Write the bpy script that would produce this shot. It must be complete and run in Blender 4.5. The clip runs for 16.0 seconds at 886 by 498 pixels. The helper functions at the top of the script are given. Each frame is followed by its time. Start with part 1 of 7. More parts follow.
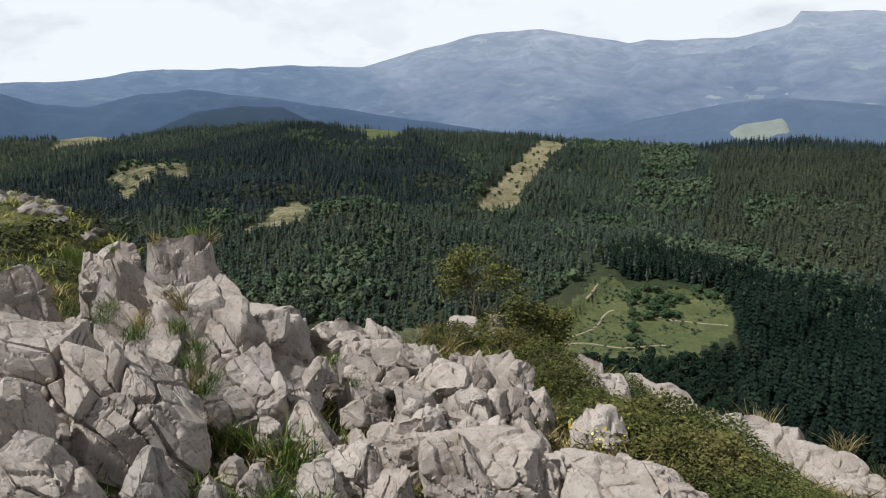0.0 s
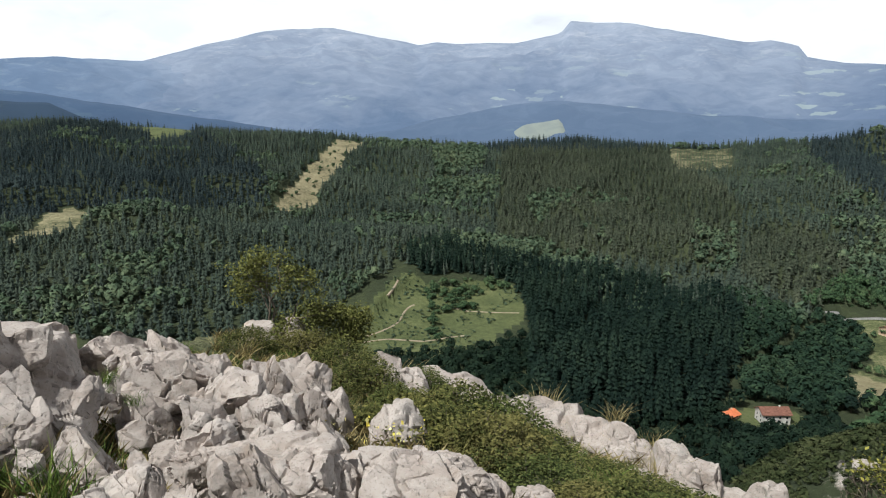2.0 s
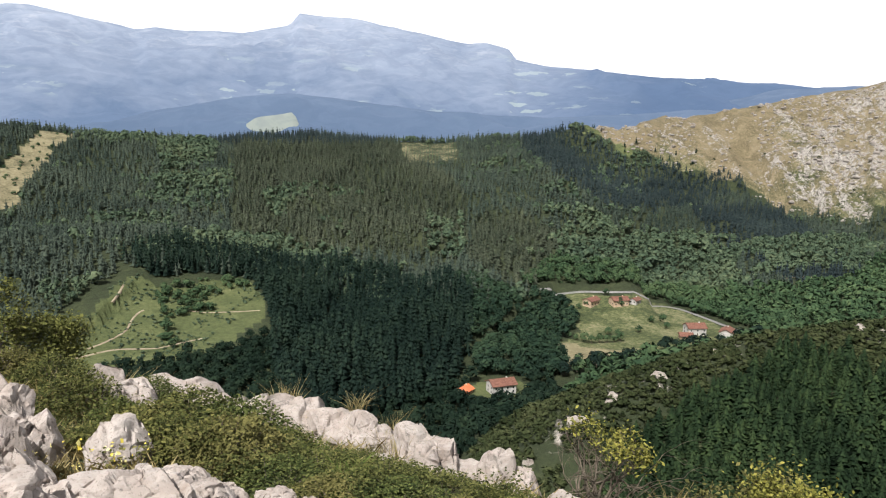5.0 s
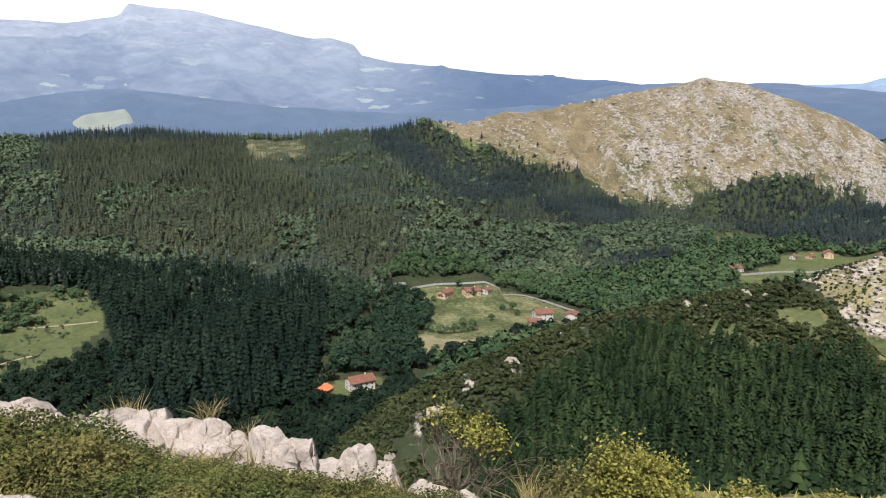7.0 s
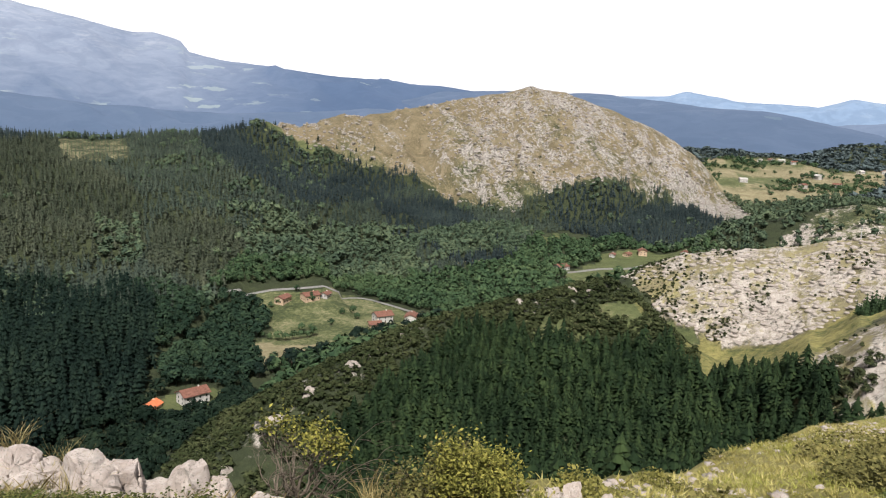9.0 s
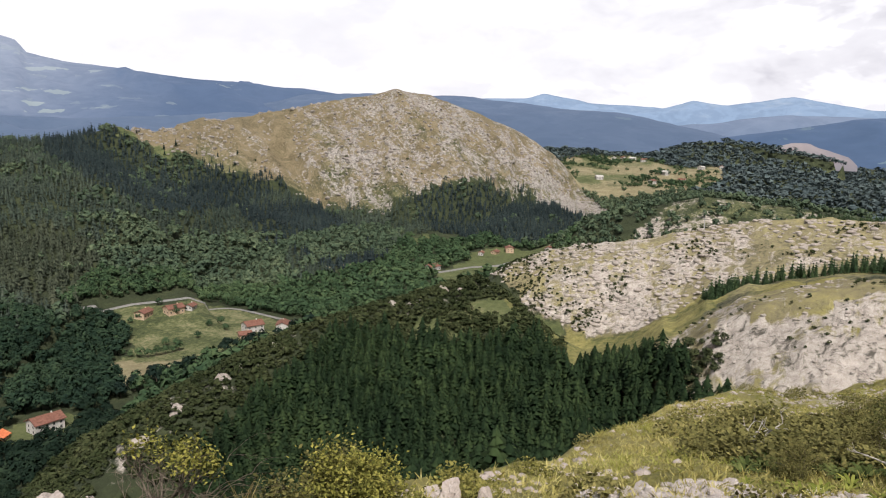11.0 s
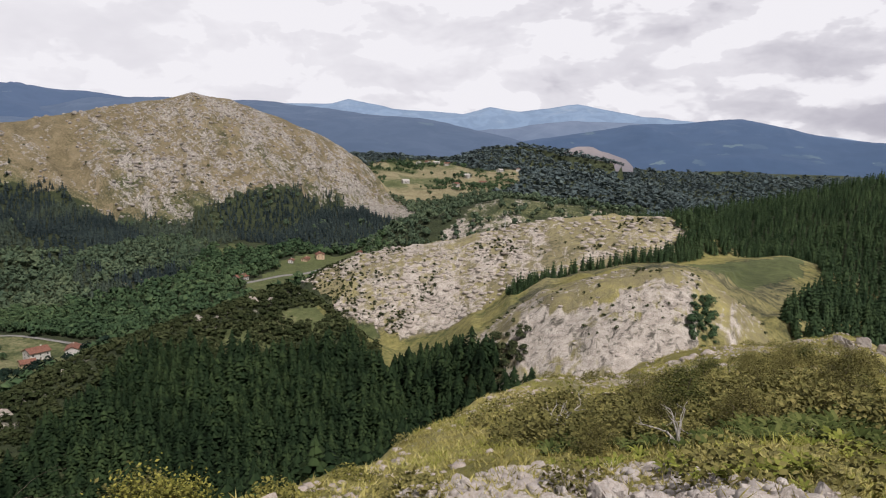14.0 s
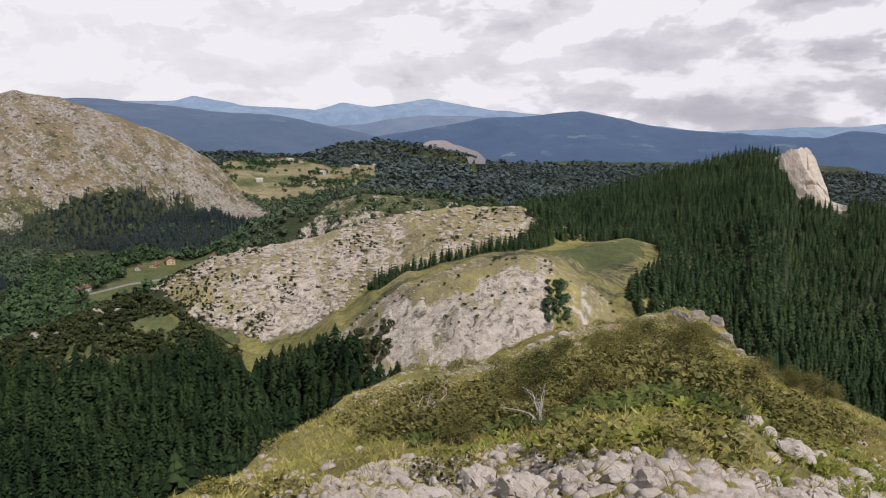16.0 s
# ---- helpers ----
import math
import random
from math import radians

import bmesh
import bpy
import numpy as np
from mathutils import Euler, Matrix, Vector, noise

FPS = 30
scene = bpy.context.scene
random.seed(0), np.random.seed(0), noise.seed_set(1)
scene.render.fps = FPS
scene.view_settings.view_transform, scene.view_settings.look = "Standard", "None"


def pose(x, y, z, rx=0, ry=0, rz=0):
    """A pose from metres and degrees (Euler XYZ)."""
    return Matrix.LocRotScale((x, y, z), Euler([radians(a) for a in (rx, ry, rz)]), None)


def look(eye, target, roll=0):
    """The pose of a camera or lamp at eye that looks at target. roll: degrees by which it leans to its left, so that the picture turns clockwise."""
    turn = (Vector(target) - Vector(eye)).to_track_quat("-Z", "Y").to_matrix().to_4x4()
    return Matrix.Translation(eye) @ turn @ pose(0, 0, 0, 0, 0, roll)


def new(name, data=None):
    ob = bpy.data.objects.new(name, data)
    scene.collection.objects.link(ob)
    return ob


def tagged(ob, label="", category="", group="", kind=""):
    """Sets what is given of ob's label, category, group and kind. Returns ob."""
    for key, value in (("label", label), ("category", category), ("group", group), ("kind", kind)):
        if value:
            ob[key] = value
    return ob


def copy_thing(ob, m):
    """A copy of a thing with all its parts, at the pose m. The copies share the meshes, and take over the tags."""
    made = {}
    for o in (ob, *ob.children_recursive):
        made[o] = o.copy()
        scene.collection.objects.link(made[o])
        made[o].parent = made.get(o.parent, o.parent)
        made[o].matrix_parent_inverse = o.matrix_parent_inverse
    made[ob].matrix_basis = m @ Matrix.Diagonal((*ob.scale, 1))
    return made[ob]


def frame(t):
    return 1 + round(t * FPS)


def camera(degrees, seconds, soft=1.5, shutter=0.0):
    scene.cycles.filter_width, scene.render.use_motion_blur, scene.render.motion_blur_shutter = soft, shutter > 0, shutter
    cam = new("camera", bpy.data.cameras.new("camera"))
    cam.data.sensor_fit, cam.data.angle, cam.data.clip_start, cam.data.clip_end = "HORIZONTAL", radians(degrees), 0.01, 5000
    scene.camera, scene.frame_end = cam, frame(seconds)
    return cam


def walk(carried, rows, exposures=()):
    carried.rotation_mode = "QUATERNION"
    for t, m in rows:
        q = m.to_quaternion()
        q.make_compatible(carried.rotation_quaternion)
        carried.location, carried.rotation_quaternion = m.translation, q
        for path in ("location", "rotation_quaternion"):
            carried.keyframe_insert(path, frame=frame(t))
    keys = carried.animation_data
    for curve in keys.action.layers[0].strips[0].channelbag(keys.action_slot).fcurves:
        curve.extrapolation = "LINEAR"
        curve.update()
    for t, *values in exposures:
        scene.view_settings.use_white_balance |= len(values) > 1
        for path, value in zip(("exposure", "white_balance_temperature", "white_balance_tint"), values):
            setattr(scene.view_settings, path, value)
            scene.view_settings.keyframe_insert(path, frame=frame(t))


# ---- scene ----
cam = camera(62.1, 16.0, soft=1.1)
# seconds, place, turn
ROWS = [
    (0.0, -0.000, -0.000, 1.650, 80.50, 0.00, -0.00),
    (0.5, 0.014, 0.040, 1.647, 80.38, 0.69, -3.19),
    (1.0, 0.062, 0.044, 1.641, 80.77, 0.93, -5.72),
    (1.5, 0.078, 0.031, 1.639, 80.88, 0.48, -9.70),
    (2.0, 0.082, 0.042, 1.639, 80.48, -0.33, -15.62),
    (2.5, 0.116, 0.089, 1.617, 79.78, -1.19, -20.12),
    (3.0, 0.161, 0.154, 1.600, 79.34, -1.25, -23.06),
    (3.5, 0.166, 0.145, 1.592, 79.54, -1.24, -26.57),
    (4.0, 0.177, 0.145, 1.591, 79.88, -1.29, -30.00),
    (6.5, 0.225, 0.149, 1.575, 80.19, -0.69, -44.20),
    (7.0, 0.232, 0.152, 1.569, 80.11, -0.75, -47.46),
    (7.5, 0.257, 0.165, 1.561, 79.97, -1.00, -50.95),
    (8.0, 0.262, 0.158, 1.559, 79.87, -0.65, -54.07),
    (8.5, 0.276, 0.163, 1.556, 80.15, -1.02, -57.10),
    (9.0, 0.262, 0.150, 1.559, 80.64, -1.86, -59.95),
    (11.5, 0.254, 0.131, 1.568, 81.06, -0.69, -72.46),
    (12.0, 0.258, 0.130, 1.570, 81.15, -0.42, -74.65),
    (12.5, 0.249, 0.117, 1.573, 81.53, -0.51, -77.00),
    (13.0, 0.261, 0.118, 1.572, 82.03, -0.29, -79.57),
    (13.5, 0.271, 0.109, 1.572, 82.22, -1.02, -82.32),
    (14.0, 0.266, 0.110, 1.566, 81.78, -0.94, -85.06),
    (14.5, 0.284, 0.108, 1.564, 81.43, -0.77, -87.63),
    (15.0, 0.281, 0.103, 1.562, 81.34, -0.54, -90.32),
    (15.5, 0.285, 0.105, 1.563, 81.31, -0.53, -93.39),
    (16.0, 0.346, 0.103, 1.553, 81.48, 0.25, -96.23),
]
walk(cam, [(t, pose(x, y, z, rx, ry, rz)) for t, x, y, z, rx, ry, rz in ROWS], exposures=[(0.0, -0.05, 6050, 7), (2.0, 0.16, 6000, 6), (3.5, 0.46, 6150, 8), (8.0, 0.50, 6250, 12), (9.0, 0.38, 6300, 12), (11.5, 0.08, 6350, 14), (12.5, -0.08, 6350, 15), (16.0, -0.16, 6350, 15)])


# ---- world and sun ----
SUN_TURN, SUN_HIGH = -121.0, 52.0     # degrees right of the first view, degrees above the horizon
SKY_STRENGTH, SUN_STRENGTH = 0.10, 4.8
GLARE = (math.sin(radians(18)), math.cos(radians(18)))     # where the cloud cover is brightest


def make_world():
    world = bpy.data.worlds.new("cloudy_sky")
    scene.world = world
    world.use_nodes = True
    t = world.node_tree
    t.nodes.clear()
    out = t.nodes.new("ShaderNodeOutputWorld")
    sky = t.nodes.new("ShaderNodeTexSky")
    sky.sky_type, sky.sun_disc = "NISHITA", False
    sky.sun_elevation, sky.sun_rotation = radians(SUN_HIGH), radians(SUN_TURN)
    coord = t.nodes.new("ShaderNodeTexCoord")
    sep = t.nodes.new("ShaderNodeSeparateXYZ")
    t.links.new(coord.outputs["Generated"], sep.inputs[0])

    def m(op, a, b=None, c=None, clamp=False):
        n = t.nodes.new("ShaderNodeMath")
        n.operation, n.use_clamp = op, clamp
        for k, v in enumerate((a, b, c)):
            if v is None:
                continue
            if isinstance(v, (int, float)):
                n.inputs[k].default_value = v
            else:
                t.links.new(v, n.inputs[k])
        return n.outputs[0]

    def dome_place(lift):
        """Bearing and height in the sky, stretched so that clouds lie wider than tall."""
        c = t.nodes.new("ShaderNodeCombineXYZ")
        t.links.new(m("ARCTAN2", sep.outputs[0], sep.outputs[1]), c.inputs[0])
        t.links.new(m("MULTIPLY_ADD", m("ARCSINE", sep.outputs[2]), 2.1, lift), c.inputs[1])
        return c.outputs[0]

    def cloud(scale, detail, rough, warp, lift=0.0):
        n = t.nodes.new("ShaderNodeTexNoise")
        n.inputs["Scale"].default_value, n.inputs["Detail"].default_value = scale, detail
        n.inputs["Roughness"].default_value, n.inputs["Distortion"].default_value = rough, warp
        t.links.new(dome_place(lift), n.inputs["Vector"])
        return n.outputs[0]

    def heads(lift):
        """Nearness to the middle of the closest cloud head."""
        n = t.nodes.new("ShaderNodeTexVoronoi")
        n.feature = "SMOOTH_F1"
        for key, value in (("Scale", 4.8), ("Detail", 4.0), ("Roughness", 0.58), ("Smoothness", 0.22)):
            n.inputs[key].default_value = value
        shift = t.nodes.new("ShaderNodeVectorMath")
        t.links.new(dome_place(lift), shift.inputs[0])
        wave = t.nodes.new("ShaderNodeTexNoise")
        wave.inputs["Scale"].default_value, wave.inputs["Detail"].default_value = 6.0, 5.0
        t.links.new(dome_place(lift), wave.inputs["Vector"])
        soft = t.nodes.new("ShaderNodeVectorMath")
        soft.operation = "SCALE"
        soft.inputs["Scale"].default_value = 0.16
        t.links.new(wave.outputs["Color"], soft.inputs[0])
        t.links.new(soft.outputs[0], shift.inputs[1])
        t.links.new(shift.outputs[0], n.inputs["Vector"])
        return n.outputs["Distance"]

    big, puffs = cloud(2.2, 4, 0.55, 0.2), cloud(7.0, 7, 0.6, 0.1)
    # heaped clouds: bright heads over grey flat undersides
    heaped = m("MULTIPLY_ADD", m("SUBTRACT", big, 0.46), 6.0, 0.5, clamp=True)
    rise = m("SUBTRACT", heads(0.07), heads(0.0))
    relief = m("MULTIPLY", m("ADD", m("MULTIPLY", m("MAXIMUM", rise, 0.0), 3.2), m("MULTIPLY", m("MINIMUM", rise, 0.0), 0.5)), heaped)
    body = m("ADD", m("MULTIPLY", m("SUBTRACT", big, 0.5), 1.5), m("MULTIPLY", m("SUBTRACT", puffs, 0.5), 0.45))
    # the cover is thinner and brighter round the first half of the view
    glare = m("MULTIPLY_ADD", m("ADD", m("MULTIPLY", sep.outputs[0], GLARE[0]), m("MULTIPLY", sep.outputs[1], GLARE[1])), 0.41, 0.47)
    tone = t.nodes.new("ShaderNodeValToRGB")
    ramp = tone.color_ramp
    ramp.elements[0].position, ramp.elements[0].color = 0.13, (0.47, 0.46, 0.51, 1)
    ramp.elements[1].position, ramp.elements[1].color = 0.80, (0.97, 0.965, 0.965, 1)
    e = ramp.elements.new(0.46)
    e.color = (0.80, 0.79, 0.81, 1)
    t.links.new(m("ADD", m("ADD", body, relief), glare), tone.inputs[0])
    cover = m("MULTIPLY_ADD", m("ADD", big, puffs), 4.0, -1.4, clamp=True)
    # the unseen clouds overhead are dimmed to lessen the fill light
    overhead = m("MULTIPLY_ADD", m("SMOOTH_MIN", m("MAXIMUM", m("SUBTRACT", sep.outputs[2], 0.22), 0.0), 0.40, 0.1), -1.95, 1.0)
    bg_sky, bg_cloud = t.nodes.new("ShaderNodeBackground"), t.nodes.new("ShaderNodeBackground")
    t.links.new(sky.outputs[0], bg_sky.inputs[0])
    bg_sky.inputs[1].default_value = SKY_STRENGTH
    t.links.new(tone.outputs[0], bg_cloud.inputs[0])
    t.links.new(overhead, bg_cloud.inputs[1])
    mix = t.nodes.new("ShaderNodeMixShader")
    t.links.new(cover, mix.inputs[0])
    t.links.new(bg_sky.outputs[0], mix.inputs[1])
    t.links.new(bg_cloud.outputs[0], mix.inputs[2])
    t.links.new(mix.outputs[0], out.inputs[0])


make_world()
sun = new("sun", bpy.data.lights.new("sun", "SUN"))
sun.data.energy, sun.data.angle, sun.data.color = SUN_STRENGTH, radians(2.0), (1.0, 0.95, 0.88)
_a, _e = radians(SUN_TURN), radians(SUN_HIGH)
sun.matrix_world = look((300 * math.sin(_a) * math.cos(_e), 300 * math.cos(_a) * math.cos(_e), 300 * math.sin(_e)), (0, 0, 0))


# ---- materials ----
class Nodes:
    """A small helper that strings shader nodes together."""

    def __init__(self, name):
        self.mat = bpy.data.materials.new(name)
        self.mat.use_nodes = True
        self.t = self.mat.node_tree
        self.bsdf = self.t.nodes["Principled BSDF"]
        self.out = self.t.nodes["Material Output"]
        self.bsdf.inputs["Specular IOR Level"].default_value = 0.25
        self.place = self.t.nodes.new("ShaderNodeNewGeometry")

    def feed(self, socket, value):
        if isinstance(value, (int, float, tuple)):
            socket.default_value = value
        else:
            self.t.links.new(value, socket)

    def math(self, op, a, b=0.0, clamp=False):
        n = self.t.nodes.new("ShaderNodeMath")
        n.operation, n.use_clamp = op, clamp
        self.feed(n.inputs[0], a)
        self.feed(n.inputs[1], b)
        return n.outputs[0]

    def where(self, local=False, scale=(1, 1, 1)):
        n = self.t.nodes.new("ShaderNodeMapping")
        n.inputs["Scale"].default_value = scale
        if local:
            c = self.t.nodes.new("ShaderNodeTexCoord")
            self.t.links.new(c.outputs["Object"], n.inputs[0])
        else:
            self.t.links.new(self.place.outputs["Position"], n.inputs[0])
        return n.outputs[0]

    def noise(self, scale, detail=4, rough=0.55, warp=0.0, at=None):
        n = self.t.nodes.new("ShaderNodeTexNoise")
        n.inputs["Scale"].default_value, n.inputs["Detail"].default_value = scale, detail
        n.inputs["Roughness"].default_value, n.inputs["Distortion"].default_value = rough, warp
        self.t.links.new(at if at is not None else self.where(), n.inputs["Vector"])
        return n.outputs[0]

    def cells(self, scale, feature="F1", at=None):
        n = self.t.nodes.new("ShaderNodeTexVoronoi")
        n.feature = feature
        n.inputs["Scale"].default_value = scale
        self.t.links.new(at if at is not None else self.where(), n.inputs["Vector"])
        return n.outputs[0]

    def ramp(self, value, *stops):
        n = self.t.nodes.new("ShaderNodeValToRGB")
        el = n.color_ramp.elements
        while len(el) < len(stops):
            el.new(0.5)
        for e, (p, c) in zip(el, stops):
            e.position = p
            e.color = (c, c, c, 1) if isinstance(c, (int, float)) else (*c, 1)
        self.feed(n.inputs[0], value)
        return n.outputs[0]

    def mix(self, k, a, b, kind="MIX"):
        n = self.t.nodes.new("ShaderNodeMix")
        n.data_type, n.blend_type = "RGBA", kind
        self.feed(n.inputs[0], k)
        self.feed(n.inputs[6], a if not isinstance(a, tuple) else (*a, 1)[:4])
        self.feed(n.inputs[7], b if not isinstance(b, tuple) else (*b, 1)[:4])
        return n.outputs[2]

    def bump(self, height, strength, distance):
        n = self.t.nodes.new("ShaderNodeBump")
        n.inputs["Strength"].default_value, n.inputs["Distance"].default_value = strength, distance
        self.t.links.new(height, n.inputs["Height"])
        self.t.links.new(n.outputs[0], self.bsdf.inputs["Normal"])

    def island(self):
        return self.place.outputs["Random Per Island"]

    def done(self, colour, rough=0.9):
        self.feed(self.bsdf.inputs["Base Color"], colour if not isinstance(colour, tuple) else (*colour, 1)[:4])
        self.feed(self.bsdf.inputs["Roughness"], rough)
        return self.mat


def limestone(name, tint=(1, 1, 1), fine=1.0):
    n = Nodes(name)
    at = n.where()
    a = n.noise(1.3 * fine, 6, 0.6, 0.6, at)
    b = n.noise(9 * fine, 5, 0.65, 0.3, at)
    c = n.noise(45 * fine, 3, 0.6, 0, at)
    base = n.ramp(a, (0.30, (0.30 * tint[0], 0.265 * tint[1], 0.24 * tint[2])), (0.50, (0.43 * tint[0], 0.39 * tint[1], 0.36 * tint[2])), (0.68, (0.52 * tint[0], 0.49 * tint[1], 0.465 * tint[2])))
    base = n.mix(n.ramp(b, (0.42, 0.0), (0.62, 0.55)), base, (0.56 * tint[0], 0.53 * tint[1], 0.51 * tint[2]))
    base = n.mix(n.ramp(c, (0.30, 0.70), (0.45, 0.0)), base, (0.16, 0.142, 0.128))
    lichen = n.noise(3.1 * fine, 5, 0.7, 0.8, at)
    base = n.mix(n.ramp(lichen, (0.55, 0.0), (0.70, 0.60)), base, (0.20, 0.19, 0.17))
    vein = n.noise(1.1 * fine, 5, 0.55, 1.2, n.where(scale=(1.0, 1.6, 0.7)))
    some = n.ramp(n.noise(0.9 * fine, 3), (0.50, 0.0), (0.60, 1.0))
    seam = n.math("SUBTRACT", 1.0, n.math("MULTIPLY", some, n.ramp(vein, (0.480, 0.0), (0.499, 1.0), (0.518, 0.0))))
    base = n.mix(n.math("MULTIPLY", some, n.ramp(vein, (0.488, 0.0), (0.499, 0.6), (0.510, 0.0))), base, (0.10, 0.09, 0.08))
    stain = n.noise(2.2 * fine, 5, 0.65, 0.5, at)
    base = n.mix(n.ramp(stain, (0.58, 0.0), (0.70, 0.35)), base, (0.36 * tint[0], 0.28 * tint[1], 0.20 * tint[2]))
    h = n.math("ADD", n.math("MULTIPLY", b, 0.7), n.math("ADD", n.math("MULTIPLY", c, 0.16), n.math("MULTIPLY", seam, 0.5)))
    n.bump(h, 0.75, 0.035 / fine)
    return n.done(base, 0.92)


def foliage(name, dark, mid, light, grain=0.6, broad=0.02, own=0.5):
    """Leaves: each spray, each crown and each stand has its own tone."""
    n = Nodes(name)
    n.bsdf.inputs["Specular IOR Level"].default_value = 0.05
    tone = n.math("ADD", n.math("MULTIPLY", n.noise(grain, 3), 0.5), n.math("MULTIPLY", n.noise(broad, 4, 0.6), 0.5))
    r = n.math("ADD", n.math("MULTIPLY", n.math("SUBTRACT", n.island(), 0.5), own * 0.55), tone)
    col = n.ramp(r, (0.34, dark), (0.50, mid), (0.66, light))
    return n.done(col, 0.85)


MAT = {
    "limestone": limestone("pale_limestone", (0.88, 0.83, 0.79)),
    "weathered": limestone("weathered_limestone", (0.66, 0.64, 0.62), 0.8),
    "rubble": limestone("grey_limestone", (0.88, 0.86, 0.84), 1.6),
    "hill_rock": limestone("hill_limestone", (0.80, 0.77, 0.72), 0.25),
    "weathered_crag": limestone("weathered_crag_limestone", (0.62, 0.61, 0.58), 0.06),
    # dark conifer; cloud shade on the spur is put into its colour too
    "pine": foliage("shaded_pine_needles", (0.0063, 0.0137, 0.0112), (0.0125, 0.0238, 0.0175), (0.0250, 0.0413, 0.0263), 0.16, 0.012, 0.25),
    # far pines: haze is mixed into their paler, greyer colours
    "pine_far": foliage("hazed_pine_needles", (0.026, 0.037, 0.03), (0.05, 0.067, 0.051), (0.08, 0.098, 0.07), 0.16, 0.010, 0.25),
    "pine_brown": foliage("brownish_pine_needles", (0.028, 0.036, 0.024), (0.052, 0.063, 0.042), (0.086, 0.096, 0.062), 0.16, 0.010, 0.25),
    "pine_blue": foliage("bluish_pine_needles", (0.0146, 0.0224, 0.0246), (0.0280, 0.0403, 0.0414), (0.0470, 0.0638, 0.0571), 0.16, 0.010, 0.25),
    # far leaves carry haze in their paler, bluer base colour, most so the distant ones
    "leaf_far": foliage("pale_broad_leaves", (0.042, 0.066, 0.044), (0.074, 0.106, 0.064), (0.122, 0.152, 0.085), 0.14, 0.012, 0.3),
    "leaf_distant": foliage("hazed_distant_leaves", (0.058, 0.08, 0.084), (0.08, 0.108, 0.11), (0.112, 0.142, 0.136), 0.05, 0.006, 0.3),
    "pine_south": foliage("green_pine_needles", (0.0175, 0.0325, 0.0163), (0.0325, 0.0550, 0.0250), (0.0600, 0.0900, 0.0375), 0.16, 0.020, 0.25),
    # cloud shade over the valley woods is put into these two darker leaf colours
    "leaf_shade": foliage("cloud_shaded_leaves", (0.0108, 0.0230, 0.0162), (0.0230, 0.0432, 0.0257), (0.0446, 0.0716, 0.0378), 0.14, 0.015, 0.3),
    "leaf_deep_shade": foliage("deep_shaded_leaves", (0.006, 0.013, 0.009), (0.013, 0.025, 0.016), (0.026, 0.042, 0.023), 0.14, 0.015, 0.3),
    # evergreen oak, its colour deepened to stand for cloud shade over the spur
    "spur_heath": foliage("evergreen_oak_leaves", (0.018, 0.026, 0.011), (0.036, 0.046, 0.019), (0.072, 0.08, 0.036), 0.5, 0.05, 0.3),
    "pine_young": foliage("young_pine_needles", (0.009, 0.018, 0.009), (0.02, 0.036, 0.016), (0.043, 0.067, 0.026), 0.22, 0.03, 0.25),
    "broadleaf": foliage("broad_leaves", (0.0246, 0.0470, 0.0246), (0.0493, 0.0840, 0.0403), (0.0896, 0.1288, 0.0582), 0.14, 0.012, 0.3),
    "heath": foliage("heath_leaves", (0.0650, 0.0650, 0.0234), (0.1300, 0.1222, 0.0416), (0.2210, 0.1950, 0.0715), 1.2, 0.12, 0.4),
    "scrub": foliage("evergreen_scrub_leaves", (0.0207, 0.0287, 0.0149), (0.0437, 0.054, 0.0242), (0.0897, 0.0966, 0.0437), 0.8, 0.05, 0.4),
    "shrub": foliage("shrub_leaves", (0.03, 0.038, 0.013), (0.068, 0.076, 0.024), (0.14, 0.142, 0.046), 7.0, 0.8, 0.7),
    "low_green": foliage("low_green_leaves", (0.028, 0.04, 0.013), (0.062, 0.078, 0.024), (0.125, 0.14, 0.044), 7.0, 0.8, 0.7),
    "yellow_leaf": foliage("yellow_green_leaves", (0.07, 0.0728, 0.0168), (0.154, 0.1512, 0.0336), (0.28, 0.259, 0.063), 7.0, 0.8, 0.7),
    "dry_grass": foliage("dry_grass", (0.13, 0.10, 0.04), (0.24, 0.19, 0.08), (0.38, 0.32, 0.16), 5.0, 0.4, 0.7),
    "green_grass": foliage("green_grass", (0.04, 0.07, 0.015), (0.09, 0.14, 0.03), (0.16, 0.21, 0.05), 5.0, 0.4, 0.7),
}


def bark(name, dark, light):
    n = Nodes(name)
    g = n.noise(14, 4, 0.6, 0.4, n.where(scale=(1, 1, 0.25)))
    n.bump(g, 0.6, 0.01)
    return n.done(n.ramp(g, (0.3, dark), (0.7, light)), 0.9)


MAT["bark"] = bark("brown_bark", (0.055, 0.043, 0.032), (0.20, 0.165, 0.125))
MAT["dead_wood"] = bark("bleached_dead_wood", (0.22, 0.20, 0.18), (0.48, 0.45, 0.42))


